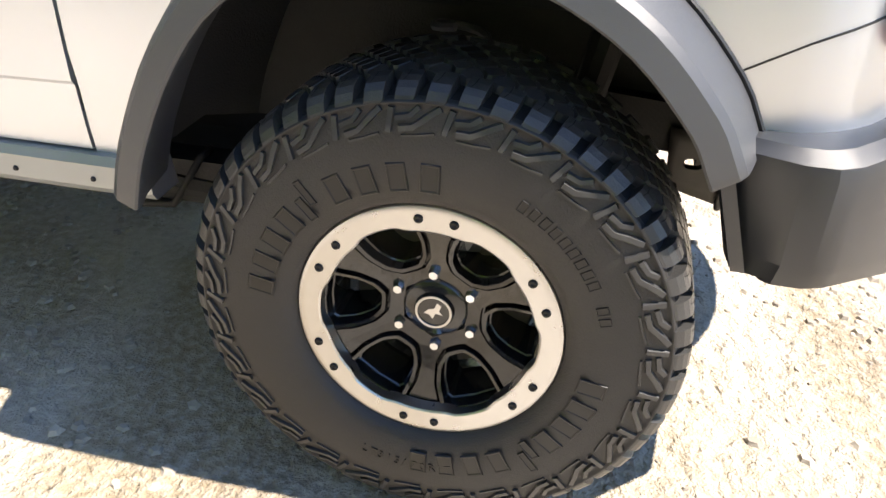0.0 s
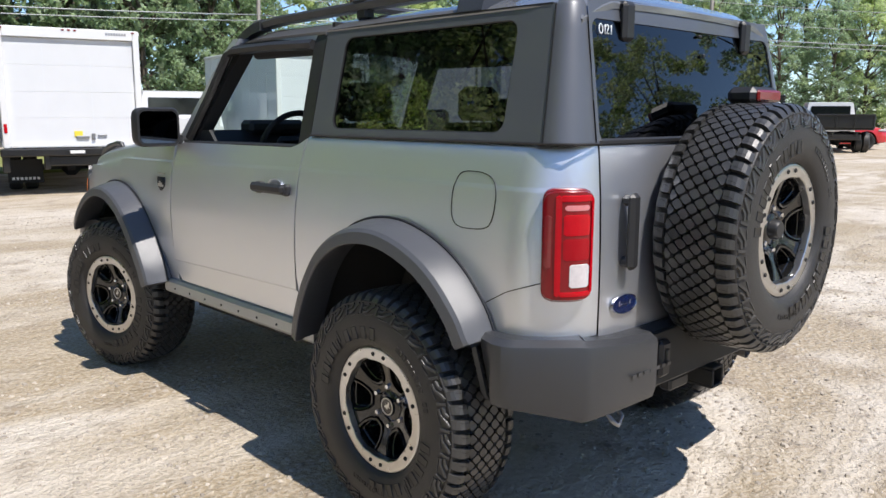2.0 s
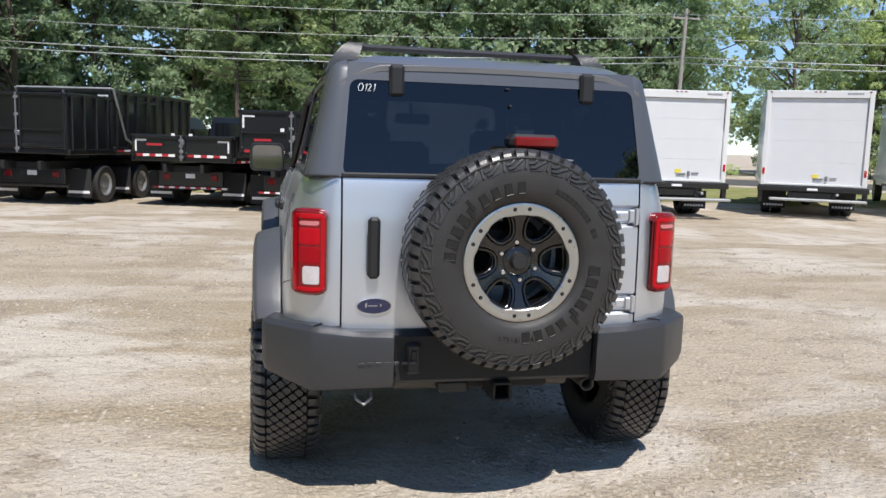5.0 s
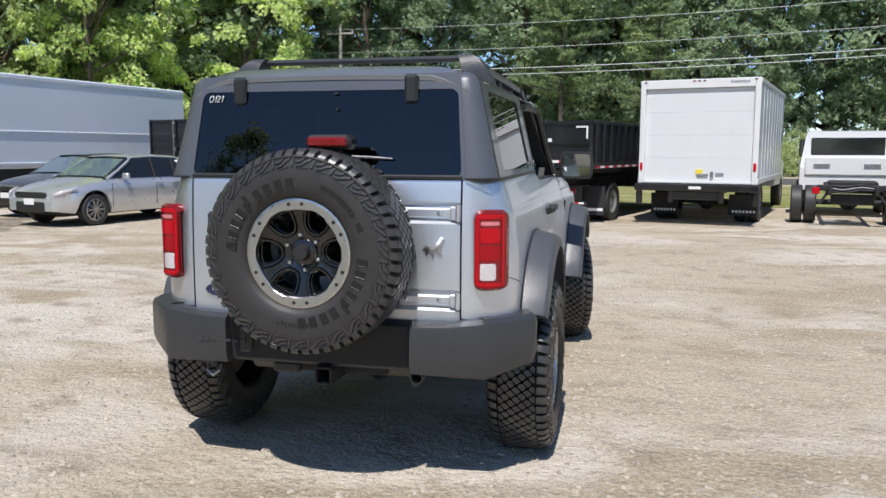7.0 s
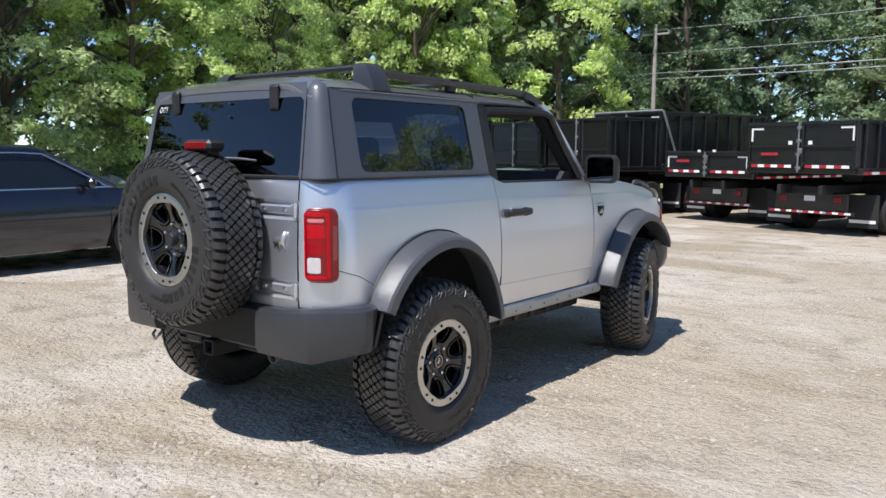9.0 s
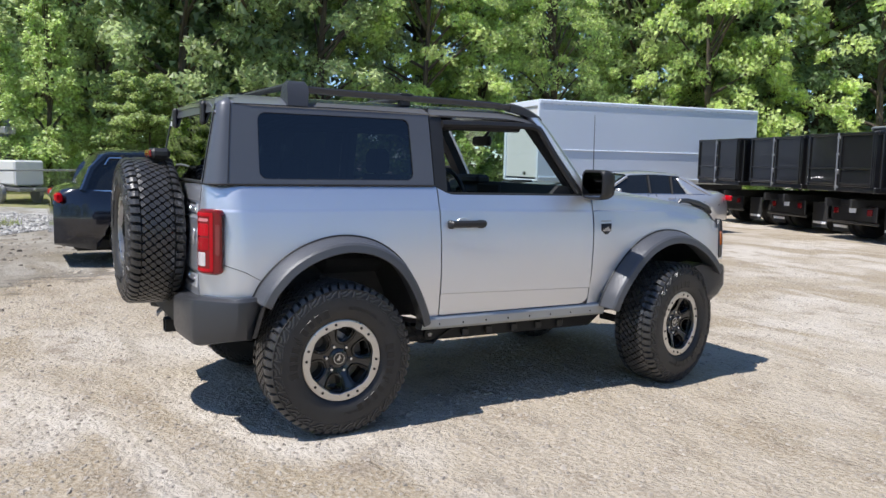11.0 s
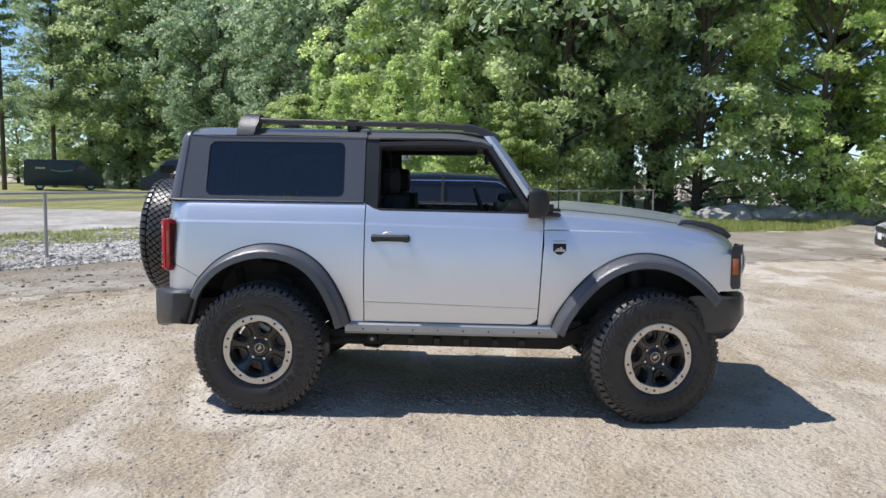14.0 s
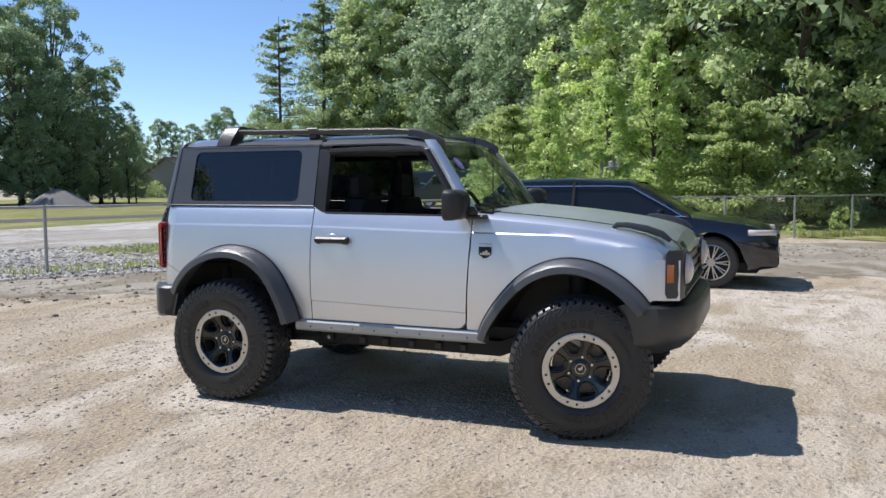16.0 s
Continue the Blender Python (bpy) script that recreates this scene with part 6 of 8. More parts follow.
def lane_fringe():
    """The lane's dirt thinning out into the yard in ragged patches."""
    m = M["lane_edge"]
    n, l = m.node_tree.nodes, m.node_tree.links
    at, nz, tc = n.new("ShaderNodeAttribute"), n.new("ShaderNodeTexNoise"), n.new("ShaderNodeTexCoord")
    at.attribute_name = "cover"
    nz.inputs["Scale"].default_value, nz.inputs["Detail"].default_value = 2.2, 9
    l.new(tc.outputs["Object"], nz.inputs["Vector"])
    add, rmp, mix, tr = n.new("ShaderNodeMath"), n.new("ShaderNodeMapRange"), n.new("ShaderNodeMixShader"), n.new("ShaderNodeBsdfTransparent")
    l.new(at.outputs["Fac"], add.inputs[0])
    l.new(nz.outputs["Fac"], add.inputs[1])
    rmp.inputs["From Min"].default_value, rmp.inputs["From Max"].default_value = 0.88, 1.12
    l.new(add.outputs[0], rmp.inputs["Value"])
    l.new(rmp.outputs["Result"], mix.inputs[0])
    l.new(tr.outputs[0], mix.inputs[1])
    l.new(n["Principled BSDF"].outputs[0], mix.inputs[2])
    l.new(mix.outputs[0], n["Material Output"].inputs[0])
    edge = [(4.0, -16.4), (-1.4, -10.6), (-5.8, -5.0), (-8.4, -0.8), (-10.5, 3.4), (-11.8, 7.4), (-13.2, 9.3)]
    vs, fs, cover, w = [], [], [], 7
    pts = []
    for (x0, y0), (x1, y1) in zip(edge, edge[1:]):
        pts += [(x0 + (x1 - x0) * k / 8, y0 + (y1 - y0) * k / 8) for k in range(8)]
    for x, y in pts:
        for k in range(w):
            d = 3.2 * k / (w - 1)
            vs.append((x + 0.83 * d - 0.12, y + 0.55 * d - 0.08, 0.0012))
            cover.append(0.95 - 0.95 * k / (w - 1))
    for i in range(len(pts) - 1):
        for k in range(w - 1):
            a = i * w + k
            fs.append((a, a + w, a + w + 1, a + 1))
    me = Shape().add(vs, fs).mesh("lane_fringe", m, 0, False)
    layer = me.attributes.new("cover", "FLOAT", "POINT")
    for i, c in enumerate(cover):
        layer.data[i].value = c
    tagged(new("lane_fringe", me), "brown dirt thinning out beside the lane", "dirt", "", "structure")


def scatter(name, n, place, lo, hi, mat, label, category, seed):
    """Loose stones, each a small uneven lump; place gives a spot or None."""
    rnd = np.random.RandomState(seed)
    vs, fs = [], []
    ring = [(math.cos(1.257 * k), math.sin(1.257 * k)) for k in range(5)]
    base = np.array([(x, y, 0.0) for x, y in ring] + [(x * 0.62 + 0.08, y * 0.62, 0.46) for x, y in ring])
    faces = [(k, (k + 1) % 5, 5 + (k + 1) % 5, 5 + k) for k in range(5)] + [(5, 6, 7, 8, 9)]
    for _ in range(n):
        spot = place(rnd)
        if spot is None:
            continue
        size = lo + (hi - lo) * rnd.uniform() ** 3.5
        t = rnd.uniform(0, 6.28)
        c, sn = math.cos(t), math.sin(t)
        p = base * size * rnd.uniform(0.7, 1.3, 3) * rnd.uniform(0.82, 1.18, (10, 1))
        i = len(vs)
        vs += [(spot[0] + c * q[0] - sn * q[1], spot[1] + sn * q[0] + c * q[1], q[2] + spot[2]) for q in p]
        fs += [tuple(j + i for j in f) for f in faces]
    ob = new(name, Shape().add(vs, fs).mesh(name, mat, 0, False))
    tagged(ob, label, category, "", "stuff")


def scatter_stones():
    def yard_spot(rnd):
        a, r = rnd.uniform(0, 2 * math.pi), 0.4 + 9.0 * rnd.uniform() ** 0.75
        x, y = r * math.cos(a) * 0.9, r * math.sin(a) - 0.6
        if noise.noise((x * 0.55, y * 0.55, 3.0)) < rnd.uniform(-0.5, 0.25):
            return None
        return (x, y, -0.001)

    def strip_spot(rnd):
        t, d = rnd.uniform(), rnd.uniform(0.0, 1.0) ** 1.6 * 7.0 - 0.55
        x, y = -2.5 - 14.0 * t, -10.6 + 10.4 * t
        return (x - 0.5 * d, y - 0.86 * d, 0.008)

    scatter("pebbles", 85000, yard_spot, 0.003, 0.019, M["pebble"], "loose pale pebbles strewn over the dirt", "pebbles", 5)
    def lane_spot(rnd):
        t = rnd.uniform()
        k = min(3, int(t * 4))
        f = t * 4 - k
        line = ((-1.6, -11.2), (-5.1, -8.0), (-9.6, -4.2), (-13.6, 0.0), (-15.6, 5.0))
        d = rnd.normal() * 1.6 + 1.0
        if noise.noise((t * 60, d * 1.4, 9.0)) < rnd.uniform(-0.4, 0.4):
            return None
        return (line[k][0] + (line[k + 1][0] - line[k][0]) * f + 0.7 * d, line[k][1] + (line[k + 1][1] - line[k][1]) * f + 0.7 * d, 0.001)

    scatter("clods", 9000, lane_spot, 0.008, 0.05, M["clod"], "crumbled brown clods on the dirt lane", "clods", 12)
    scatter("crushed_stone", 22000, strip_spot, 0.015, 0.07, M["white_stone"], "loose white crushed stone behind the fence", "gravel", 6)


def grass_blades(name, region, n, h, label, seed):
    """Tufts of blades inside a polygon."""
    rnd = np.random.RandomState(seed)
    xs, ys = [p[0] for p in region], [p[1] for p in region]

    def inside(x, y):
        c = False
        for i in range(len(region)):
            (x0, y0), (x1, y1) = region[i], region[i - 1]
            if (y0 > y) != (y1 > y) and x < (x1 - x0) * (y - y0) / (y1 - y0) + x0:
                c = not c
        return c
    vs, fs = [], []
    made = 0
    while made < n:
        x, y = rnd.uniform(min(xs), max(xs)), rnd.uniform(min(ys), max(ys))
        if not inside(x, y):
            continue
        made += 1
        if noise.noise((x * 0.5, y * 0.5, 7.0)) < -0.15:
            continue
        for _ in range(5):
            t, hh = rnd.uniform(0, 6.28), h * rnd.uniform(0.4, 1.2)
            dx, dy = math.cos(t), math.sin(t)
            px, py = x + rnd.uniform(-0.12, 0.12), y + rnd.uniform(-0.12, 0.12)
            w = 0.012
            i = len(vs)
            vs += [(px - dy * w, py + dx * w, 0), (px + dy * w, py - dx * w, 0), (px + dx * hh * 0.45, py + dy * hh * 0.45, hh)]
            fs.append((i, i + 1, i + 2))
    s = Shape().add(vs, fs)
    tagged(new(name, s.mesh(name, M["blade"], 0, False)), label, "grass", "", "stuff")


# ---- trees ----
def leaf_cloud(centres, radii, outs, per, size, seed, flat=0.0):
    """Many small leaf sprays on the outer side of clumps."""
    rnd = np.random.RandomState(seed)
    c = np.repeat(np.array(centres), per, axis=0)
    r = np.repeat(np.array(radii), per)[:, None]
    o = np.repeat(np.array(outs), per, axis=0)
    n = len(c)
    unit = lambda v: v / np.linalg.norm(v, axis=1)[:, None]
    d = unit(rnd.normal(size=(n, 3)))
    back = (d * o).sum(1)
    d -= np.where(back < -0.2, 2 * back, 0.0)[:, None] * o
    p = c + d * r * np.array((1, 1, 0.72)) * rnd.uniform(0.5, 1.12, (n, 1))
    nrm = unit(d * 0.55 + np.array((0, 0, 0.5 + flat)) + rnd.normal(size=(n, 3)) * 0.7)
    u = unit(np.cross(nrm, rnd.normal(size=(n, 3))))
    w = np.cross(nrm, u)
    a, b = size * rnd.uniform(0.7, 1.4, (n, 1)), size * rnd.uniform(0.45, 0.8, (n, 1))
    vs = np.stack([p - w * b - u * a * 0.5, p + w * b - u * a * 0.5, p + u * a], 1).reshape(-1, 3)
    return vs.tolist(), [(i, i + 1, i + 2) for i in range(0, 3 * n, 3)]


def broadleaf(name, mat, label, height, spread, low, seed, clumps=260, per=105, size=0.125, grain=0.17, spire=0.0):
    """Trunk, limbs and a crown of clumped leaves; spire tapers the crown to a point."""
    rnd = random.Random(seed)
    tree = thing(name, label, "tree", "woods round the yard")
    s = Shape()
    trunk_top = height * 0.8
    pts = [(0, 0, -0.1)] + [(rnd.uniform(-1, 1) * 0.05 * z, rnd.uniform(-1, 1) * 0.05 * z, z) for z in np.linspace(0.6, trunk_top, 7)]
    r0 = height * 0.015
    s.tube(pts, [r0 * 1.3] + [r0 * (1 - 0.85 * k / 7) for k in range(7)], 7)
    centres, radii, outs = [], [], []
    for k in range(clumps):
        t = rnd.random()
        if spire:
            t = t ** 1.25
        z = low + (height - low) * t
        prof = math.sin(math.pi * min(1, 0.16 + 0.84 * t)) ** 0.7
        prof = prof * (1 - spire) + spire * (1.02 - t) * min(1.0, 0.45 + 3 * t)
        a = rnd.uniform(0, 2 * math.pi)
        lobes = 1 + 0.26 * math.sin(3 * a + seed + 4 * t) + 0.2 * math.sin(5 * a - 7 * t) + 0.12 * math.sin(17 * t + seed)
        r = spread * prof * lobes * math.sqrt(rnd.uniform(0.3, 1.0))
        centres.append((r * math.cos(a), r * math.sin(a), z))
        radii.append(spread * grain * rnd.uniform(0.55, 1.35) * (1 - 0.4 * spire * t))
        q = Vector((math.cos(a), math.sin(a), 0.75)).normalized()
        outs.append(tuple(q))
    for k in range(0, clumps, 9):
        c = centres[k]
        zb = max(0.4, c[2] * 0.72)
        s.tube([(0, 0, zb), (c[0] * 0.5, c[1] * 0.5, (zb + c[2]) / 2 + 0.1), c], [r0 * 0.42, r0 * 0.25, r0 * 0.08], 5)
    part("trunk", s, M["bark"], tree)
    vs, fs = leaf_cloud(centres, radii, outs, per, size, seed)
    part("crown", Shape().add(vs, fs), M[mat], tree, weld=0, outward=False, crisp_at=0)
    return tree


def pine(name, label, height, spread, low, seed, per=60, ragged=0.3, tier=0.05, size=0.10, mat="needle"):
    rnd = random.Random(seed)
    tree = thing(name, label, "tree", "woods round the yard")
    s = Shape()
    r0 = height * 0.010
    s.tube([(0, 0, -0.1), (0.05, 0, height * 0.4), (0, 0.05, height * 0.8), (0, 0, height)], [r0 * 1.3, r0, r0 * 0.5, 0.02], 7)
    centres, radii, outs = [], [], []
    z = low
    while z < height * 0.985:
        t = (z - low) / (height - low)
        for k in range(rnd.choice((4, 5, 7))):
            a = rnd.uniform(0, 2 * math.pi)
            ln = spread * (1 - t) ** 0.45 * rnd.uniform(1 - ragged, 1.15) + 0.2
            zz = z + rnd.uniform(-0.4, 0.4) * tier * height
            tip = (ln * math.cos(a), ln * math.sin(a), zz + 0.15 * ln)
            s.tube([(0, 0, zz), (tip[0] * 0.6, tip[1] * 0.6, zz + 0.02 * ln), tip], [r0 * 0.3 * (1.1 - t), r0 * 0.2 * (1.1 - t), 0.01], 4)
            for j in np.linspace(0.3, 1.0, 4):
                centres.append((tip[0] * j, tip[1] * j, zz + 0.14 * ln * j))
                radii.append((0.22 + 0.13 * spread * (1 - t)) * rnd.uniform(0.8, 1.2))
                outs.append((0.0, 0.0, 1.0))
        z += height * tier
    part("trunk", s, M["bark"], tree)
    vs, fs = leaf_cloud(centres, radii, outs, per, size, seed, 0.5)
    part("crown", Shape().add(vs, fs), M[mat], tree, weld=0, outward=False, crisp_at=0)
    return tree


def woods():
    full = dict(clumps=250, per=92, size=0.115, grain=0.15)
    bare = dict(clumps=120, per=95, size=0.125, grain=0.21)
    proto = {
        "oak": broadleaf("oak_tree", "leaf", "tall full green oak at the yard's edge", 13.5, 3.7, 0.8, 11, **full),
        "maple": broadleaf("maple_tree", "leaf_dark", "tall blue-green maple at the yard's edge", 15.0, 3.9, 1.2, 23, **full),
        "ash": broadleaf("ash_tree", "leaf_olive", "broad olive-green ash with low branches", 11.5, 3.5, 0.4, 41, **full),
        "willow": broadleaf("willow_tree", "leaf_pale", "feathery light green willow", 11.0, 3.5, 0.5, 47, clumps=320, per=120, size=0.08, grain=0.15),
        "birch": broadleaf("birch_tree", "leaf_pale", "pale green young birch with a pointed top", 6.8, 1.45, 0.4, 37, clumps=230, per=70, size=0.075, grain=0.25, spire=0.8),
        "far_oak": broadleaf("far_oak_tree", "leaf", "green oak deeper in the woods", 13.5, 3.8, 1.5, 13, **bare),
        "far_maple": broadleaf("far_maple_tree", "leaf_dark", "dark green maple deeper in the woods", 15.0, 4.0, 1.5, 29, **bare),
        "far_ash": broadleaf("far_ash_tree", "leaf_olive", "olive-green ash deeper in the woods", 11.5, 3.6, 0.6, 43, **bare),
        "thicket": broadleaf("thicket_tree", "leaf_dark", "dense rounded green tree far off", 7.5, 4.0, 0.1, 59, clumps=130, per=50, size=0.165, grain=0.2),
        "pine": pine("pine_tree", "tall dark green pine with layered branches", 17.0, 3.3, 6.0, 53, 62, 0.75, 0.058, 0.10),
        "young": pine("young_pine", "bushy green young pine", 4.6, 2.1, 0.3, 67, 60, 0.4, 0.07, 0.075, "needle_young"),
        "shrub": broadleaf("shrub", "leaf", "low leafy shrub under the trees", 2.6, 1.7, 0.1, 71, clumps=60, per=56, size=0.085, grain=0.25),
        "pale": broadleaf("pale_shrub", "leaf_pale", "pale weedy shrub by the fence", 1.7, 1.0, 0.05, 83, clumps=40, per=50, size=0.06, grain=0.25),
    }
    first = {}
    rnd = random.Random(9)
    stand = []

    def plant(k, x, y, sc, z=0.0):
        m = Matrix.Translation((x, y, z)) @ Matrix.Rotation(rnd.uniform(0, 6.28), 4, "Z") @ Matrix.Diagonal((sc * rnd.uniform(0.92, 1.08), sc * rnd.uniform(0.92, 1.08), sc, 1))
        if k not in first:
            first[k] = True
            proto[k].matrix_basis = m
        else:
            copy_thing(proto[k], m)

    def row(line, step, kinds, lo, hi, spread, shift=0.0, clear=0.0):
        for i in range(len(line) - 1):
            a, b = Vector((*line[i], 0)), Vector((*line[i + 1], 0))
            n = max(1, round((b - a).length / step))
            side = (b - a).normalized().cross(Vector((0, 0, 1)))
            for k in range(n):
                p = a.lerp(b, (k + rnd.uniform(0.1, 0.9)) / n) + side * (shift + rnd.uniform(-spread, spread))
                if clear and any((p.x - x) ** 2 + (p.y - y) ** 2 < clear ** 2 for x, y in stand):
                    continue
                plant(rnd.choice(kinds), p.x, p.y, rnd.uniform(lo, hi))

    # marked single trees along the yard's western and northern edge
    for k, x, y, sc in (("willow", -25.2, 19.4, 1.0), ("ash", -26.6, 13.6, 1.05), ("oak", -27.6, 9.0, 1.1), ("ash", -22.5, 26.5, 1.15), ("ash", -18.5, 33.5, 1.2), ("maple", -14.0, 40.0, 1.05),
                        ("birch", -24.3, -1.5, 1.0), ("birch", -24.1, -3.1, 0.87), ("birch", -23.5, -5.2, 0.72), ("birch", -31.5, -7.5, 1.0), ("young", -24.2, 1.1, 0.9), ("young", -24.0, 1.6, 1.0), ("young", -26.2, 4.4, 0.75), ("young", -24.4, -6.8, 1.05), ("young", -27.5, -8.4, 1.1),
                        ("young", -38.5, -6.0, 1.2), ("birch", -44.5, -11.5, 1.05), ("pine", -3.0, 43.0, 0.8), ("pine", 2.5, 43.5, 0.85)):
        stand.append((x, y))
        plant(k, x, y, sc)
    for k, x, y, sc in (("pale", -22.9, 4.6, 0.45), ("pale", -20.2, 3.2, 0.6), ("pale", -23.5, 7.6, 0.7), ("pine", -54.5, -37.2, 1.18), ("pine", -65.3, -39.1, 1.5), ("pine", -68.6, -37.3, 1.4), ("oak", -67.8, -34.4, 1.55), ("maple", -67.4, -30.5, 1.5), ("oak", -66.6, -27.4, 1.5), ("far_oak", -65.8, -23.9, 1.5), ("far_maple", -74.8, -42.7, 1.6), ("far_maple", -75.8, -36.2, 1.7)):
        plant(k, x, y, sc)
    edge_n = [(-27, 8), (-28, 14), (-26, 22), (-23, 30), (-17, 39), (-8, 46), (4, 48), (18, 48), (30, 46)]
    edge_w = [(-60, -24), (-54, -16), (-43, -10), (-35, -5), (-29, 2), (-28, 7)]
    edge_e = [(34, 46), (48, 42), (60, 36), (72, 24), (84, 8)]
    row([(-27, 7), (-28, 11)], 3.4, ["oak"], 0.95, 1.15, 0.8, -1.0, 2.6)
    row([(-28, 12), *edge_n[2:4]], 4.0, ["ash", "oak", "willow", "ash"], 0.9, 1.15, 1.0, -1.0, 3.2)
    row(edge_n[3:], 4.2, ["maple"], 0.85, 1.1, 1.0, -1.0, 3.2)
    row(edge_n, 4.2, ["far_maple", "far_maple", "far_oak", "far_maple"], 1.1, 1.35, 1.2, -5.0)
    row(edge_n[1:], 3.0, ["shrub", "shrub", "pale"], 0.7, 1.2, 0.8, 1.6)
    row(edge_w[:4], 3.8, ["oak", "maple", "maple", "maple"], 0.85, 1.15, 1.0, -0.5, 2.0)
    row(edge_w[3:], 3.4, ["oak", "maple", "oak", "ash"], 0.95, 1.2, 1.0, -0.5, 2.0)
    row(edge_w, 4.2, ["far_oak", "far_maple", "far_maple"], 1.15, 1.4, 1.2, -5.0)
    row(edge_w[:4], 3.0, ["shrub", "shrub", "birch", "young", "pale"], 0.7, 1.1, 0.6, 0.6, 1.5)
    row([*edge_w[3:], (-27.5, 13)], 2.4, ["thicket"], 0.32, 0.5, 0.6, 0.9, 1.2)
    row(edge_w, 6.5, ["far_maple", "far_oak"], 1.3, 1.5, 1.2, -9.0)
    row(edge_n, 7.0, ["far_maple", "far_oak"], 1.3, 1.5, 1.2, -9.0)
    row(edge_n[:6], 4.5, ["thicket"], 0.8, 1.0, 1.0, -6.5)
    row(edge_w[2:], 4.5, ["thicket"], 0.8, 1.0, 1.0, -6.5)
    row(edge_e[:2], 4.0, ["maple", "maple", "oak"], 0.75, 0.95, 2.0)
    row(edge_e[1:], 3.4, ["maple", "oak", "maple"], 0.62, 0.85, 2.0)
    row(edge_e, 4.0, ["thicket"], 0.7, 0.95, 1.5, -3.0)
    row(edge_e[:2], 5.5, ["far_oak", "far_maple", "far_ash"], 0.9, 1.15, 2.0, -6.0)
    row(edge_e[1:], 5.0, ["far_oak", "far_maple", "thicket"], 0.7, 0.9, 2.0, -6.0)
    row(edge_e, 4.5, ["shrub", "far_maple"], 0.6, 0.9, 1.5, 3.0)
    # undergrowth behind the vans
    row([(-70, -44), (-66, -36), (-62, -28), (-56, -20), (-49, -13.5)], 2.2, ["shrub", "thicket", "young", "shrub"], 0.55, 0.9, 1.2, 0.0)
    row([(-72, -42), (-68, -34), (-64, -26)], 3.4, ["thicket", "far_oak"], 0.8, 1.1, 1.5, -3.0)
    # the dark clump to the south-west and the low far trees
    for k, x, y, sc in (("maple", -37, -52, 1.12), ("maple", -42, -50, 1.06), ("maple", -33, -54, 1.15), ("far_oak", -28, -56, 0.9), ("maple", -46, -57, 0.9), ("maple", -39, -60, 1.1), ("maple", -46.5, -51.5, 0.72), ("far_maple", -24, -56, 0.75), ("far_maple", -33, -62, 1.1), ("maple", -43, -55, 1.0), ("maple", -40, -47.5, 0.7),
                        ("thicket", -35, -50, 0.95), ("thicket", -30, -52, 0.9), ("maple", -44.5, -48, 0.68), ("maple", -36.5, -47.5, 0.8), ("maple", -48.5, -50.5, 0.5), ("shrub", -31, -50, 1.3), ("maple", -42.5, -46, 0.42), ("maple", -39, -45, 0.4), ("maple", -46, -46.5, 0.4), ("maple", -35.5, -45, 0.4), ("maple", -49, -48.5, 0.34), ("pine", -66, -70, 0.72), ("far_maple", -20, -58, 0.6)):
        plant(k, x, y, sc)
    row([(-66, -94), (-88, -80), (-104, -66), (-118, -48)], 4.5, ["thicket"], 1.3, 1.7, 3.0)
    row([(-60, -72), (-66, -66), (-72, -58), (-76, -50)], 2.6, ["shrub", "shrub", "pale"], 0.6, 1.0, 0.8)
    row([(-90, -70), (-88, -60), (-85, -50), (-80, -40)], 3.4, ["maple", "oak"], 0.62, 0.8, 2.0)
    row([(-70, -76), (-80, -75), (-89, -69)], 3.0, ["maple"], 0.55, 0.72, 1.5)
    # low growth that closes the northern edge
    row([(2, 45.5), (14, 45.5), (28, 44)], 2.6, ["thicket", "thicket", "shrub"], 0.5, 0.75, 0.8)
    # woods behind the camera
    row([(36, -8), (33, -26), (28, -40), (14, -48), (-2, -50)], 4.5, ["far_oak", "far_maple", "thicket"], 0.6, 0.85, 2.0)


def road_wheel(parent, name, m, r=0.4, w=0.24, rim=0.6, mat="ring"):
    s = Shape()
    s.revolve([(r * rim, w * 0.42), (r * (rim + 0.08), w * 0.5), (r * 0.93, w * 0.5), (r, w * 0.38), (r, -w * 0.38), (r * 0.93, -w * 0.5), (r * 0.5, -w * 0.5)], 28)
    t = part(name, s, M["rubber"], parent, m=m)
    s = Shape()
    s.revolve([(0, w * 0.30), (r * 0.12, w * 0.32), (r * 0.2, w * 0.22), (r * 0.5, w * 0.25), (r * rim * 0.95, w * 0.40), (r * rim * 1.02, w * 0.43)], 20)
    part("rim", s, M[mat], t)
    return t


def spoked_rim(parent, r, w, n, mat):
    s = Shape()
    for k in range(n):
        a = 2 * math.pi * k / n
        for d in (-0.10, 0.10):
            p0, p1 = (r * 0.12, a), (r * 0.66, a + d)
            s.tube([(w * 0.46, p0[0] * math.cos(p0[1]), p0[0] * math.sin(p0[1])), (w * 0.47, p1[0] * math.cos(p1[1]), p1[0] * math.sin(p1[1]))], r * 0.03, 4)
    s.revolve([(0, w * 0.48), (r * 0.14, w * 0.48), (r * 0.16, w * 0.4)], 14)
    s.revolve([(r * 0.64, w * 0.42), (r * 0.66, w * 0.5), (r * 0.70, w * 0.46)], 24)
    part("spokes", s, M[mat], parent)


def dual_axle(t, y, x=0.98, r=0.40, dual=True):
    for sgn in (1, -1):
        rot = Matrix.Identity(4) if sgn > 0 else Matrix.Rotation(math.pi, 4, "Z")
        road_wheel(t, "rear_wheel", Matrix.Translation((sgn * x, y, r)) @ rot, r, 0.23, 0.6, "galv")
        if dual:
            road_wheel(t, "inner_wheel", Matrix.Translation((sgn * (x - 0.27), y, r)) @ rot, r, 0.23, 0.6, "under")


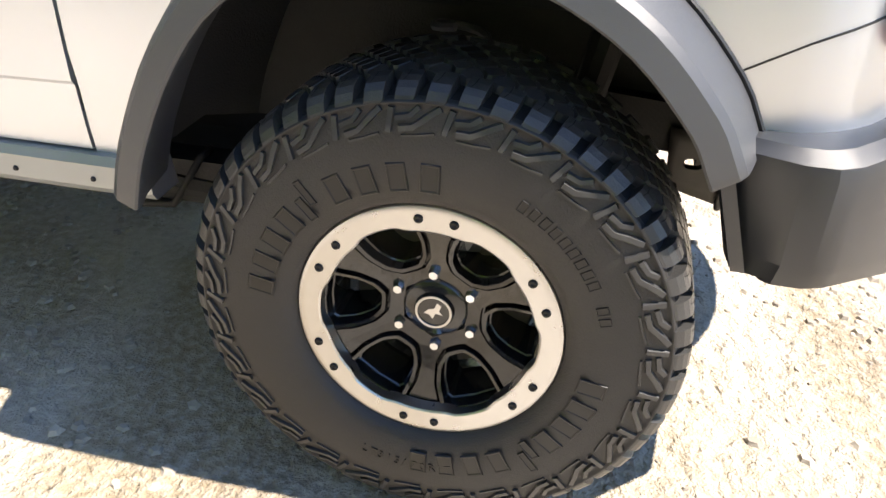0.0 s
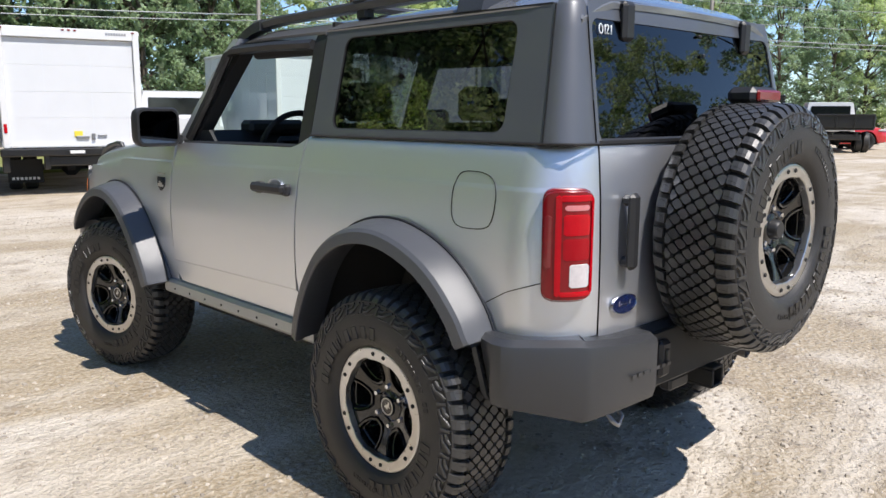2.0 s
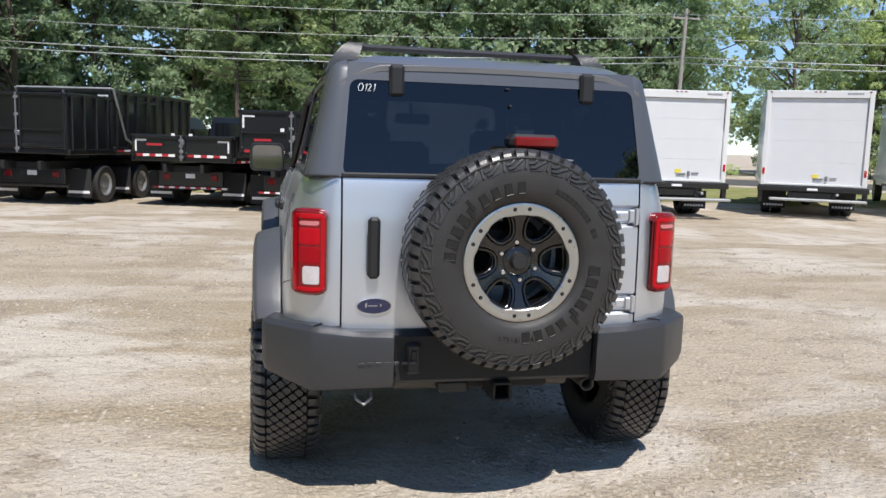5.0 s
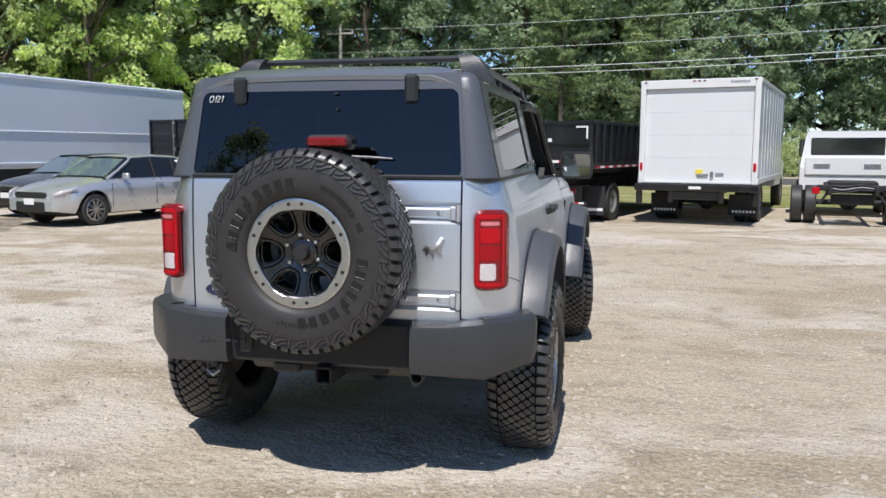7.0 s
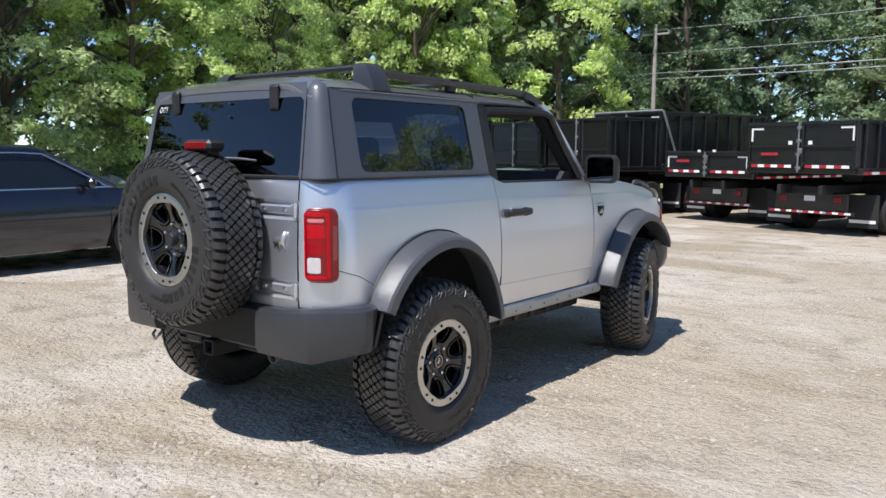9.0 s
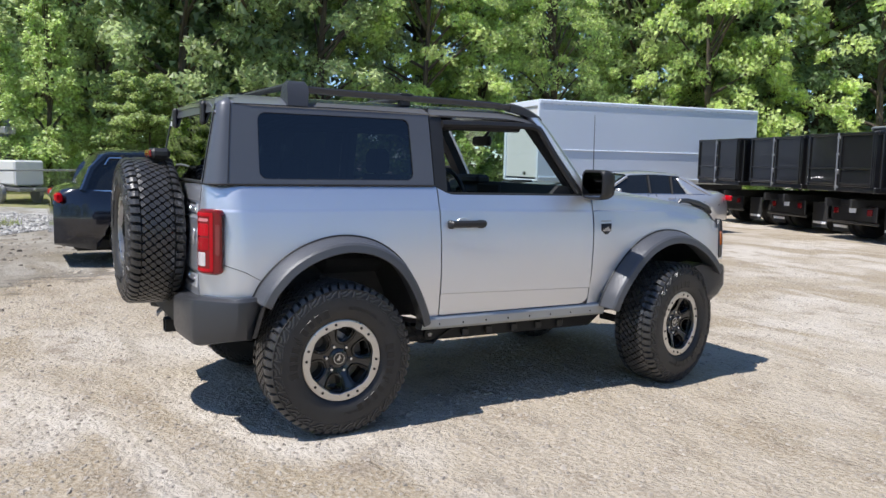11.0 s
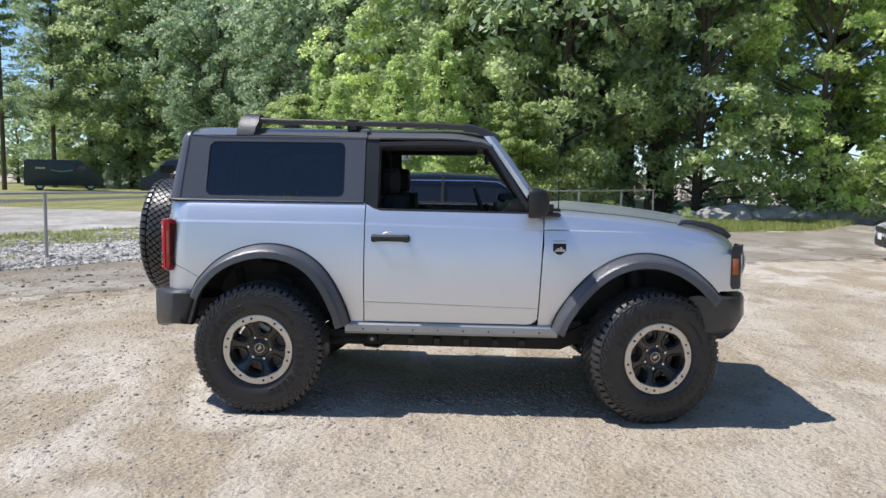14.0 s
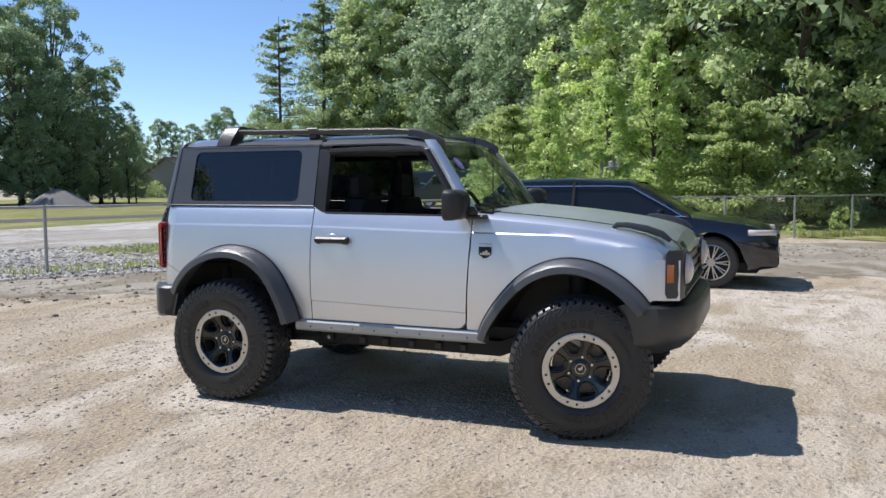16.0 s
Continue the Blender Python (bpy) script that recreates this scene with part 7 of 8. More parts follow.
def chassis(t, L, z=0.72):
    s = Shape()
    for sgn in (1, -1):
        s.box((sgn * 0.42, L / 2, z), (0.08, L, 0.18), 0.01)
    for y in np.linspace(0.4, L - 0.4, 5):
        s.box((0, y, z), (0.84, 0.08, 0.12), 0.01)
    s.tube([(-0.9, 1.45, 0.42), (0.9, 1.45, 0.42)], 0.06, 8)
    s.box((0.0, 1.45, 0.42), (0.34, 0.36, 0.34), 0.1)
    part("chassis", s, M["under"], t)


def truck_cab(t, y, paint, top=2.05, w=2.0):
    s = Shape()
    h = w / 2
    prof = [(0.0, 0.62), (0.0, 1.15), (0.05, 1.22), (0.12, top - 0.03), (0.35, top), (0.95, top - 0.01), (1.15, top - 0.06), (1.72, 1.38), (2.55, 1.28), (2.72, 1.15), (2.75, 0.62)]
    rings = []
    for k, f in ((-1, 0.94), (-0.97, 1.0), (0.97, 1.0), (1, 0.94)):
        rings.append([(k * h * (1 - 0.12 * max(0, (z - 1.25)) / 0.8), y + yy, 0.62 + (z - 0.62) * f) for yy, z in prof])
    s.loft(rings, True, True, False)
    cab = part("cab", s, M[paint], t)
    s = Shape()
    s.box((0, y + 0.075, top - 0.36), (w * 0.78, 0.03, 0.40), 0.06)
    part("cab_back_window", s, M["car_glass"], cab)
    for sgn in (1, -1):
        s = Shape()
        s.box((sgn * (h - 0.02), y + 0.75, 1.58), (0.12, 1.05, 0.40), 0.03)
        part("cab_side_window", s, M["car_glass"], cab)
    for sgn in (1, -1):
        rot = Matrix.Identity(4) if sgn > 0 else Matrix.Rotation(math.pi, 4, "Z")
        road_wheel(t, "front_wheel", Matrix.Translation((sgn * 0.9, y + 2.1, 0.40)) @ rot, 0.40, 0.24, 0.6, "galv")


def box_truck(name, label, m, L=5.2, W=2.3, z0=0.86, z1=2.93, gate=False, tape=None):
    """Cargo box on a truck chassis; its back stands at y = 0."""
    t = thing(name, label, "box truck", "white box trucks", m=m)
    h = W / 2
    s = Shape()
    s.box((-h + 0.02, L / 2, (z0 + z1) / 2), (0.04, L, z1 - z0), 0.01)
    s.box((h - 0.02, L / 2, (z0 + z1) / 2), (0.04, L, z1 - z0), 0.01)
    s.box((0, L - 0.02, (z0 + z1) / 2), (W - 0.08, 0.04, z1 - z0), 0.01)
    s.box((0, L / 2, z1 + 0.004), (W, L, 0.03), 0.012)
    s.box((0, L / 2, z0 + 0.03), (W - 0.1, L - 0.1, 0.06), 0.01)
    box = part("cargo_box", s, M["white_skylit"], t, "white cargo box")
    s = Shape()
    for k in range(1, 9):
        for sgn in (1, -1):
            s.box((sgn * (h + 0.002), L * k / 9, (z0 + z1) / 2), (0.006, 0.012, z1 - z0 - 0.2), 0.001)
    for sgn in (1, -1):
        s.box((sgn * (h + 0.006), L / 2, z0 + 0.05), (0.02, L, 0.10), 0.005)
        s.box((sgn * (h + 0.006), L / 2, z1 - 0.03), (0.02, L, 0.07), 0.005)
    part("side_trim", s, M["white"], box)
    s = Shape()
    for sgn in (1, -1):
        s.box((sgn * (h - 0.055), -0.01, (z0 + z1) / 2), (0.11, 0.06, z1 - z0 + 0.03), 0.012)
    s.box((0, -0.01, z1 - 0.075), (W - 0.22, 0.06, 0.18), 0.012)
    s.box((0, -0.01, z0 + 0.02), (W - 0.22, 0.06, 0.06), 0.012)
    fr = part("rear_frame", s, M["white"], box)
    n = 4
    for k in range(n):
        zz0, zz1 = z0 + 0.05 + (z1 - z0 - 0.22) * k / n, z0 + 0.05 + (z1 - z0 - 0.22) * (k + 1) / n
        s = Shape()
        s.box((0, 0.035, (zz0 + zz1) / 2), (W - 0.22, 0.03, zz1 - zz0 - 0.002), 0.001)
        part("door_panel", s, M["white_dirty"], box)
    s = Shape()
    for x in (-0.45, 0.32):
        for z in np.linspace(z0 + 0.3, z1 - 0.35, 26):
            s.box((x, 0.016, z), (0.008, 0.006, 0.02))
    part("rivets", s, M["white_skylit"], box)
    s = Shape()
    s.box((0.12, 0.0, z0 + 0.17), (0.22, 0.03, 0.05), 0.008)
    s.box((0.30, 0.0, z0 + 0.18), (0.06, 0.04, 0.12), 0.008)
    s.box((0.45, 0.0, z0 + 0.20), (0.16, 0.03, 0.03), 0.008)
    part("door_latch", s, M["steel"], box)
    s = Shape()
    s.box((0.05, 0.012, z0 + 0.23), (0.14, 0.01, 0.10), 0.002)
    part("warning_sticker", s, M["yellow"], box, "yellow warning sticker")
    for sgn in (1, -1):
        s = Shape()
        s.box((sgn * (h - 0.055), -0.045, z0 + 0.33), (0.055, 0.02, 0.16), 0.012)
        part("tail_lamp", s, M["lens_red"], box)
    s = Shape()
    for k in range(8):
        s.box((0.62 + 0.045 * k, -0.042, z1 - 0.06), (0.03, 0.004, 0.045))
    part("maker_bars", s, M["steel"], box)
    s = Shape()
    for x in (-0.05, 0.0, 0.05, -h + 0.1, h - 0.1):
        s.box((x * 2.0 if abs(x) < 0.2 else x, -0.045, z1 - 0.02), (0.05, 0.012, 0.025), 0.004)
    part("marker_lamp", s, M["lens_deep"], box)
    chassis(t, L + 1.5)
    s = Shape()
    s.box((0, -0.05, z0 - 0.09), (W + 0.12, 0.16, 0.14), 0.02)
    for sgn in (1, -1):
        s.box((sgn * (h - 0.02), 0.0, z0 - 0.27), (0.12, 0.1, 0.34), 0.02)
        s.box((sgn * 0.5, 0.0, z0 - 0.25), (0.10, 0.12, 0.3), 0.02)
    s.box((0, 0.0, z0 - 0.25), (1.1, 0.06, 0.18), 0.02)
    part("step_bumper", s, M["tblack"], t, "black rear step bumper")
    if gate:
        s = Shape()
        s.box((0.1, -0.32, 0.46), (W * 0.9, 0.36, 0.06), 0.015)
        s.box((0.55, -0.1, 0.6), (0.06, 0.4, 0.06), 0.01)
        part("lift_platform", s, M["galv"], t, "grey steel lift platform")
    s = Shape()
    for k in range(6):
        s.box((-0.09 + 0.034 * k, -0.135, z0 - 0.09), (0.024, 0.006, 0.03))
    s.box((0.0, -0.132, z0 - 0.09), (0.24, 0.004, 0.055), 0.001)
    part("plate_bars", s, M["tape_white"], t)
    for sgn in (1, -1):
        s = Shape()
        s.box((sgn * 0.82, 1.0, 0.38), (0.6, 0.015, 0.44), 0.004)
        fl = part("mud_flap", s, M["flap"], t)
        s = Shape()
        for k in range(7):
            s.box((sgn * 0.82 - 0.21 + 0.07 * k, 0.99, 0.24), (0.045, 0.004, 0.05))
        part("flap_bars", s, M["tape_white"], fl)
    dual_axle(t, 1.55)
    truck_cab(t, L + 0.15, "white", 2.1)
    return t


def dump_truck(name, label, m, L=3.9, W=2.25, z0=1.16, z1=2.13, paint="black", cab="tblack", tarp=False, tape=True):
    """Steel tipping body on a truck chassis; its back stands at y = 0."""
    t = thing(name, label, "dump truck", "black dump trucks", m=m)
    h = W / 2
    bed = part("tipping_body", Shape().box((0, L / 2, z0 + 0.05), (W - 0.12, L, 0.10), 0.01), M["tblack"], t, "black steel tipping body")
    part("front_wall", Shape().box((0, L - 0.03, (z0 + z1) / 2), (W - 0.1, 0.05, z1 - z0), 0.01), M["tblack"], bed)
    for sgn in (1, -1):
        part("side_wall", Shape().box((sgn * (h - 0.04), L / 2, (z0 + z1) / 2), (0.04, L, z1 - z0), 0.008), M["tblack"], bed)
        part("top_rail", Shape().box((sgn * (h - 0.02), L / 2, z1 - 0.04), (0.10, L, 0.08), 0.015), M["tblack"], bed)
        part("bottom_rail", Shape().box((sgn * (h - 0.02), L / 2, z0 + 0.05), (0.10, L, 0.12), 0.015), M["tblack"], bed)
    for sgn in (1, -1):
        for k in range(9):
            s = Shape()
            s.box((sgn * (h + 0.005), 0.15 + (L - 0.3) * k / 8, (z0 + z1) / 2), (0.06, 0.07, z1 - z0 - 0.06), 0.012)
            part("side_rib", s, M["tblack"], bed)
    for k in (-1, 1):
        s = Shape()
        x = k * h / 2
        s.box((x, -0.01, (z0 + z1) / 2 + 0.05), (h - 0.05, 0.05, z1 - z0 - 0.12), 0.01)
        dr = part("rear_door", s, M["tblack"], bed)
        s = Shape()
        for a, b, c, d in ((x, z1 - 0.05, h - 0.05, 0.05), (x, z0 + 0.50, h - 0.05, 0.035), (x, z0 + 0.18, h - 0.05, 0.05)):
            s.box((a, -0.05, b), (c, 0.05, d), 0.008)
        for a in (-1, 1):
            s.box((x + a * (h / 2 - 0.06), -0.05, (z0 + z1) / 2 + 0.05), (0.05, 0.05, z1 - z0 - 0.12), 0.008)
        part("door_frame", s, M["tblack"], dr)
        if not tape:
            continue
        s = Shape()
        s.box((k * (h - 0.22), -0.04, z1 - 0.13), (0.26, 0.006, 0.04))
        s.box((k * (h - 0.11), -0.042, z1 - 0.24), (0.04, 0.006, 0.26))
        part("corner_tape", s, M["tape_white"], dr, "white corner tape")
        s = Shape()
        s.box((k * 0.2, -0.04, z0 + 0.57), (0.08, 0.006, 0.07))
        part("small_sticker", s, M["tape_white"], dr)
    s = Shape()
    s.tube([(0, -0.09, z0 + 0.02), (0, -0.09, z1 - 0.02)], 0.02, 8)
    for z in np.linspace(z0 + 0.1, z1 - 0.12, 4):
        s.box((0, -0.075, z), (0.10, 0.05, 0.06), 0.01)
    s.box((0.05, -0.1, z0 + 0.42), (0.06, 0.05, 0.1), 0.01)
    part("latch_bar", s, M["steel"], bed)
    for c, mat in ((0, "tape_red"), (1, "tape_white")) if tape else ():
        s = Shape()
        for k in range(14):
            if k % 2 == c and k not in (6, 7):
                s.box((-h + 0.14 + (W - 0.28) * (k + 0.5) / 14, -0.078, z0 + 0.13), ((W - 0.28) / 14, 0.006, 0.055))
            if k % 2 == c:
                s.box((-h + 0.3 + (W - 0.6) * (k + 0.5) / 14, 0.36, 0.42), ((W - 0.6) / 14, 0.006, 0.04))
                s.box((h + 0.035, 0.1 + (L - 0.2) * (k + 0.5) / 14, z0 + 0.02), (0.004, (L - 0.2) / 14, 0.045))
        tagged(part("reflective_tape", s, M[mat], bed), kind="stuff")
    if tape:
        part("maker_strip", Shape().box((-0.6, -0.08, z0 + 0.36), (0.36, 0.006, 0.05)), M["tape_red"], bed)
    s = Shape()
    s.box((0, 0.42, 0.62), (1.5, 0.06, 0.36), 0.02)
    s.box((0, 0.40, 0.42), (W - 0.5, 0.06, 0.07), 0.01)
    part("rear_apron", s, M["tblack"], t)
    s = Shape()
    s.box((0, 0.38, 0.68), (0.22, 0.01, 0.10), 0.002)
    part("plate_bar", s, M["tape_white"], t)
    for sgn in (1, -1):
        s = Shape()
        s.box((sgn * 0.55, 0.38, 0.66), (0.16, 0.03, 0.13), 0.02)
        part("tail_lamp", s, M["lens_deep"], t)
        s = Shape()
        s.box((sgn * 0.85, 0.75, 0.46), (0.58, 0.015, 0.62), 0.004)
        fl = part("mud_flap", s, M["flap"], t)
        s = Shape()
        s.box((sgn * 0.85, 0.738, 0.27), (0.5, 0.006, 0.06))
        part("flap_strip", s, M["tape_white"], fl)
    chassis(t, L + 1.8, 0.85)
    dual_axle(t, 1.45, r=0.42)
    truck_cab(t, L + 0.25, cab, 2.1)
    if tarp:
        s = Shape()
        for sgn in (1, -1):
            s.tube([(sgn * (h + 0.03), 1.6, z0 - 0.1), (sgn * (h + 0.03), 0.5, z0 + 0.3), (sgn * (h + 0.03), -0.05, z1 + 0.02)], 0.03, 8)
        s.tube([(-h, -0.05, z1 + 0.02), (h, -0.05, z1 + 0.02)], 0.03, 8)
        part("tarp_arm", s, M["galv"], t, "bare aluminium tarp arm")
    return t


def box_trailer(m, L=8.2, W=2.4, z0=1.05, z1=3.47):
    t = thing("box_trailer", "long pale box trailer parked by the trees", "trailer", m=m)
    h = W / 2
    s = Shape()
    s.box((h - 0.02, L / 2, (z0 + z1) / 2), (0.04, L, z1 - z0), 0.01)
    s.box((-h + 0.02, L / 2, (z0 + z1) / 2), (0.04, L, z1 - z0), 0.01)
    s.box((0, L - 0.02, (z0 + z1) / 2), (W - 0.08, 0.04, z1 - z0), 0.01)
    s.box((0, L / 2, z1), (W, L, 0.05), 0.02)
    s.box((0, L / 2, z0), (W - 0.1, L, 0.08), 0.02)
    b = part("trailer_body", s, M["white_skylit"], t)
    s = Shape()
    for sgn in (1, -1):
        s.box((sgn * (h - 0.06), -0.01, (z0 + z1) / 2), (0.12, 0.06, z1 - z0 + 0.03), 0.012)
        s.box((sgn * (h + 0.012), L / 2, z0 + 0.95), (0.03, L - 0.02, 0.035), 0.01)
        s.box((sgn * (h + 0.012), L / 2, z0 + 0.10), (0.03, L - 0.02, 0.05), 0.01)
        s.box((sgn * (h + 0.006), L / 2, z1 - 0.05), (0.03, L, 0.10), 0.01)
    s.box((0, -0.01, z1 - 0.08), (W - 0.24, 0.06, 0.18), 0.012)
    part("trailer_trim", s, M["white_skylit"], b)
    for k in range(6):
        zz = z0 + 0.1 + (z1 - z0 - 0.25) * (k + 0.5) / 6
        part("door_panel", Shape().box((0, 0.03, zz), (W - 0.24, 0.03, (z1 - z0 - 0.25) / 6 - 0.001), 0.001), M["white"], b)
    lk = part("door_latch", Shape().box((0.25, 0.005, z0 + 0.22), (0.14, 0.03, 0.09), 0.01), M["black"], b, "black door latch")
    part("latch_bar", Shape().tube([(0.16, -0.012, z0 + 0.22), (0.40, -0.012, z0 + 0.22)], 0.012, 6), M["steel"], lk)
    for sgn in (1, -1):
        for zz in (z0 + 0.975, z1 - 0.11):
            s = Shape()
            for q in range(32):
                s.box((sgn * (h + 0.004), 0.12 + q * (L - 0.24) / 31, zz), (0.012, 0.022, 0.022), 0.004)
            part("rivet_row", s, M["galv"], b)
    s = Shape()
    s.box((0, 0.0, z0 - 0.2), (W, 0.12, 0.3), 0.02)
    s.box((0, L * 0.5, z0 - 0.12), (0.9, L, 0.16), 0.02)
    s.box((h - 0.1, L * 0.5, z0 - 0.22), (0.06, L * 0.9, 0.36), 0.02)
    s.box((0, -0.02, 0.48), (W - 0.1, 0.10, 0.12), 0.01)
    for x in (-0.55, 0.55):
        s.box((x, 0.02, 0.70), (0.10, 0.08, 0.44), 0.01)
    uf = part("underframe", s, M["under"], t)
    for x, zz in ((0.30, 0.80), (0.52, 0.62)):
        part("blank_plate", Shape().box((x, -0.075, zz), (0.20, 0.012, 0.15), 0.004), M["tape_white"], uf)
    for x in (-0.95, 0.95):
        part("tail_lamp", Shape().box((x, -0.075, 0.80), (0.22, 0.02, 0.08), 0.01), M["lens_red"], uf)
    for y in (1.6, 2.8):
        dual_axle(t, y, 1.0, 0.45)
    s = Shape()
    for sgn in (1, -1):
        s.tube([(sgn * 0.8, L - 1.6, z0 - 0.1), (sgn * 0.8, L - 1.6, 0.0)], 0.06, 8)
    part("landing_leg", s, M["under"], t)
    return t


def car(name, label, m, paint, L, W, H, belt, wb, hood, deck, roof0, roof1, wr=0.33, spokes=0, suv=False, mirror=None):
    """A parked car, its nose at +y; roof0 and roof1 are the roof's ends along y, hood and deck heights at the glass."""
    t = thing(name, label, "car", m=m)
    h = W / 2
    nose, tail = L / 2, -L / 2
    bow = 0.17 if suv else 0.27
    fa, ra = nose - (L - wb) * 0.46, nose - (L - wb) * 0.46 - wb

    def top(y):
        front = [(nose - 0.45, hood - 0.10), (nose - 0.12, hood - 0.2), (nose, hood - 0.32)] if suv else [(nose - 0.55, hood - 0.11), (nose - 0.25, hood - 0.20), (nose - 0.08, hood - 0.29), (nose, hood - 0.40)]
        pts = [(tail, belt * 0.86), (tail + 0.05, belt * 0.98), (tail + 0.3, deck), (ra, belt + 0.0), (0, belt), (fa - 0.35, hood)] + front
        return lin(pts, y)
    ys = sorted(set([tail, tail + 0.03, tail + 0.12, tail + 0.3, nose - 0.3, nose - 0.12, nose - 0.03, nose] + [float(v) for v in np.linspace(tail + 0.3, nose - 0.3, 40)]))
    rows = []
    for y in ys:
        e = max(0.0, (abs(y) - (L / 2 - 0.55)) / 0.55)
        w = h * (1 - bow * e**2.2)
        tp = top(y)
        lo = 0.24 + 0.08 * e
        for ax in (fa, ra):
            d = abs(y - ax)
            if d < wr + 0.07:
                lo = max(lo, wr + math.sqrt(max(0, (wr + 0.07) ** 2 - d * d)))
        lo = min(lo, tp - 0.12)
        zs = [lo, max(lo, 0.34), max(lo, 0.5), max(lo, 0.66), max(lo + 0.02, tp - 0.10)]
        half = [(w * 0.92, zs[0]), (w * 0.985, zs[1]), (w, zs[2]), (w, zs[3]), (w * 0.985, max(zs[4], zs[3] + 0.005)), (w * 0.93, tp - 0.02), (w * 0.78, tp + 0.012), (w * 0.4, tp + 0.03)]
        rows.append([(x, y, z) for x, z in half] + [(-x, y, z) for x, z in half[::-1]])
    body = part("body", Shape().loft(rows, False, True, True), M[paint], t, crisp_at=40)
    s = Shape()
    s.box((0, 0, 0.32), (W * 0.8, L * 0.9, 0.2), 0.05)
    part("underside", s, M["under"], body)
    # cabin
    base0, base1 = tail + (0.30 if suv else 0.55), fa - 0.30
    prof = [(base0, belt - 0.02), (roof0 - 0.12, H - 0.10), (roof0, H - 0.035), ((roof0 + roof1) / 2, H), (roof1 - 0.1, H - 0.03), (roof1, H - 0.06), (base1, belt - 0.0)]
    glass_rows, roof_rows = [], []
    for k in range(25):
        y = base0 + (base1 - base0) * k / 24
        z = lin(prof, y)
        f = max(0.0, (z - belt) / (H - belt))
        wb_, wt_ = h * 0.925, h * (0.925 - 0.215 * f)
        glass_rows.append([(wb_, y, belt - 0.03), (wt_, y, z - 0.03 * f), (wt_ * 0.92, y, z), (0, y, z + 0.012 * f), (-wt_ * 0.92, y, z), (-wt_, y, z - 0.03 * f), (-wb_, y, belt - 0.03)])
        if roof0 - 0.10 <= y <= roof1 + 0.05:
            roof_rows.append([(wt_ * 1.01, y, z - 0.055), (wt_ * 1.005, y, z - 0.022), (wt_ * 0.92, y, z + 0.008), (0, y, z + 0.024), (-wt_ * 0.92, y, z + 0.008), (-wt_ * 1.005, y, z - 0.022), (-wt_ * 1.01, y, z - 0.055)])
    part("glasshouse", Shape().loft(glass_rows, False, True, True), M["car_glass"], body, "dark car windows", crisp_at=40)
    part("roof", Shape().grid(roof_rows), M[paint], body, crisp_at=50)
    if not suv:
        # pale pane laid over the dark front glass, sky reflection in its colour
        pane = []
        for k in range(7):
            y = roof1 + 0.06 + (base1 - roof1 - 0.12) * k / 6
            z = lin(prof, y)
            w = h * (0.925 - 0.215 * max(0.0, (z - belt) / (H - belt))) * 0.90
            pane.append([(w, y, z + 0.004), (w * 0.5, y, z + 0.014), (0, y, z + 0.018), (-w * 0.5, y, z + 0.014), (-w, y, z + 0.004)])
        part("windscreen", Shape().grid(pane), M["screen"], body, "sky-lit windscreen")
    for sgn in (1, -1):
        s = Shape()
        def wall(y, f):
            z = belt - 0.01 + (lin(prof, y) - 0.045 - belt) * f
            return (sgn * (h * (0.925 - 0.215 * max(0, (z - belt) / (H - belt))) + 0.006), y, z)
        for pts, rr in (([wall(roof0 + 0.25, 0.0), wall(roof0 + 0.23, 1.0)], 0.028), ([wall((roof0 + roof1) / 2 + 0.12, 0.0), wall((roof0 + roof1) / 2 + 0.12, 1.0)], 0.028),
                        ([wall(base1 - 0.02, 0.0), wall((base1 + roof1) / 2, 1.0), wall(roof1 - 0.02, 1.0)], 0.03), ([wall(base0 + 0.06, 0.0), wall((base0 + roof0) / 2, 1.0), wall(roof0, 1.0)], 0.045)):
            part("window_pillar", Shape().tube(pts, rr, 5), M[paint if rr > 0.029 else "under"], body)
        s = Shape()
        s.tube([wall(base0 + 0.2, 0.0), wall(0, 0.0), wall(base1 - 0.05, 0.0)], 0.011, 5)
        part("belt_trim", s, M["chrome"], body)
        if not suv:
            # broad painted pillar behind the rear side window
            rows = []
            for k in range(7):
                f = k / 6
                ya, yb = base0 + 0.03 + (roof0 - 0.10 - base0) * f, base0 + 0.62 + (roof0 + 0.10 - base0 - 0.62) * f**0.8
                z = belt - 0.01 + (lin(prof, ya) - 0.03 - belt) * 1.0
                rows.append([wall(ya + (yb - ya) * q, min(1.0, (z - belt) / max(0.05, lin(prof, ya + (yb - ya) * q) - 0.045 - belt))) for q in (0.0, 0.33, 0.66, 1.0)])
            thick(part("rear_pillar", Shape().grid(rows), M[paint], body, crisp_at=50), 0.012, 0)
        if suv:
            s = Shape()
            trim = [wall(base0 + 0.35, 0.75), wall(roof0 + 0.05, 0.93), wall(0, 0.92), wall(roof1 - 0.05, 0.93), wall((base1 + roof1) / 2 - 0.02, 0.88), wall(base1 - 0.12, 0.2)]
            s.tube([(x + sgn * 0.012, y, z) for x, y, z in trim], 0.012, 5)
            part("window_trim", s, M["chrome"], body)
        s = Shape()
        s.box((sgn * (h + 0.06), base1 - 0.42, belt + 0.05), (0.18, 0.10, 0.12), 0.03)
        part("door_mirror", s, M[mirror or paint], body)
        for y0 in (roof0 + 0.30, (roof0 + roof1) / 2 + 0.05):
            s = Shape()
            s.box((sgn * (h + 0.008), y0, belt - 0.10), (0.03, 0.19, 0.025), 0.008)
            part("door_handle", s, M["chrome" if suv else paint], body)
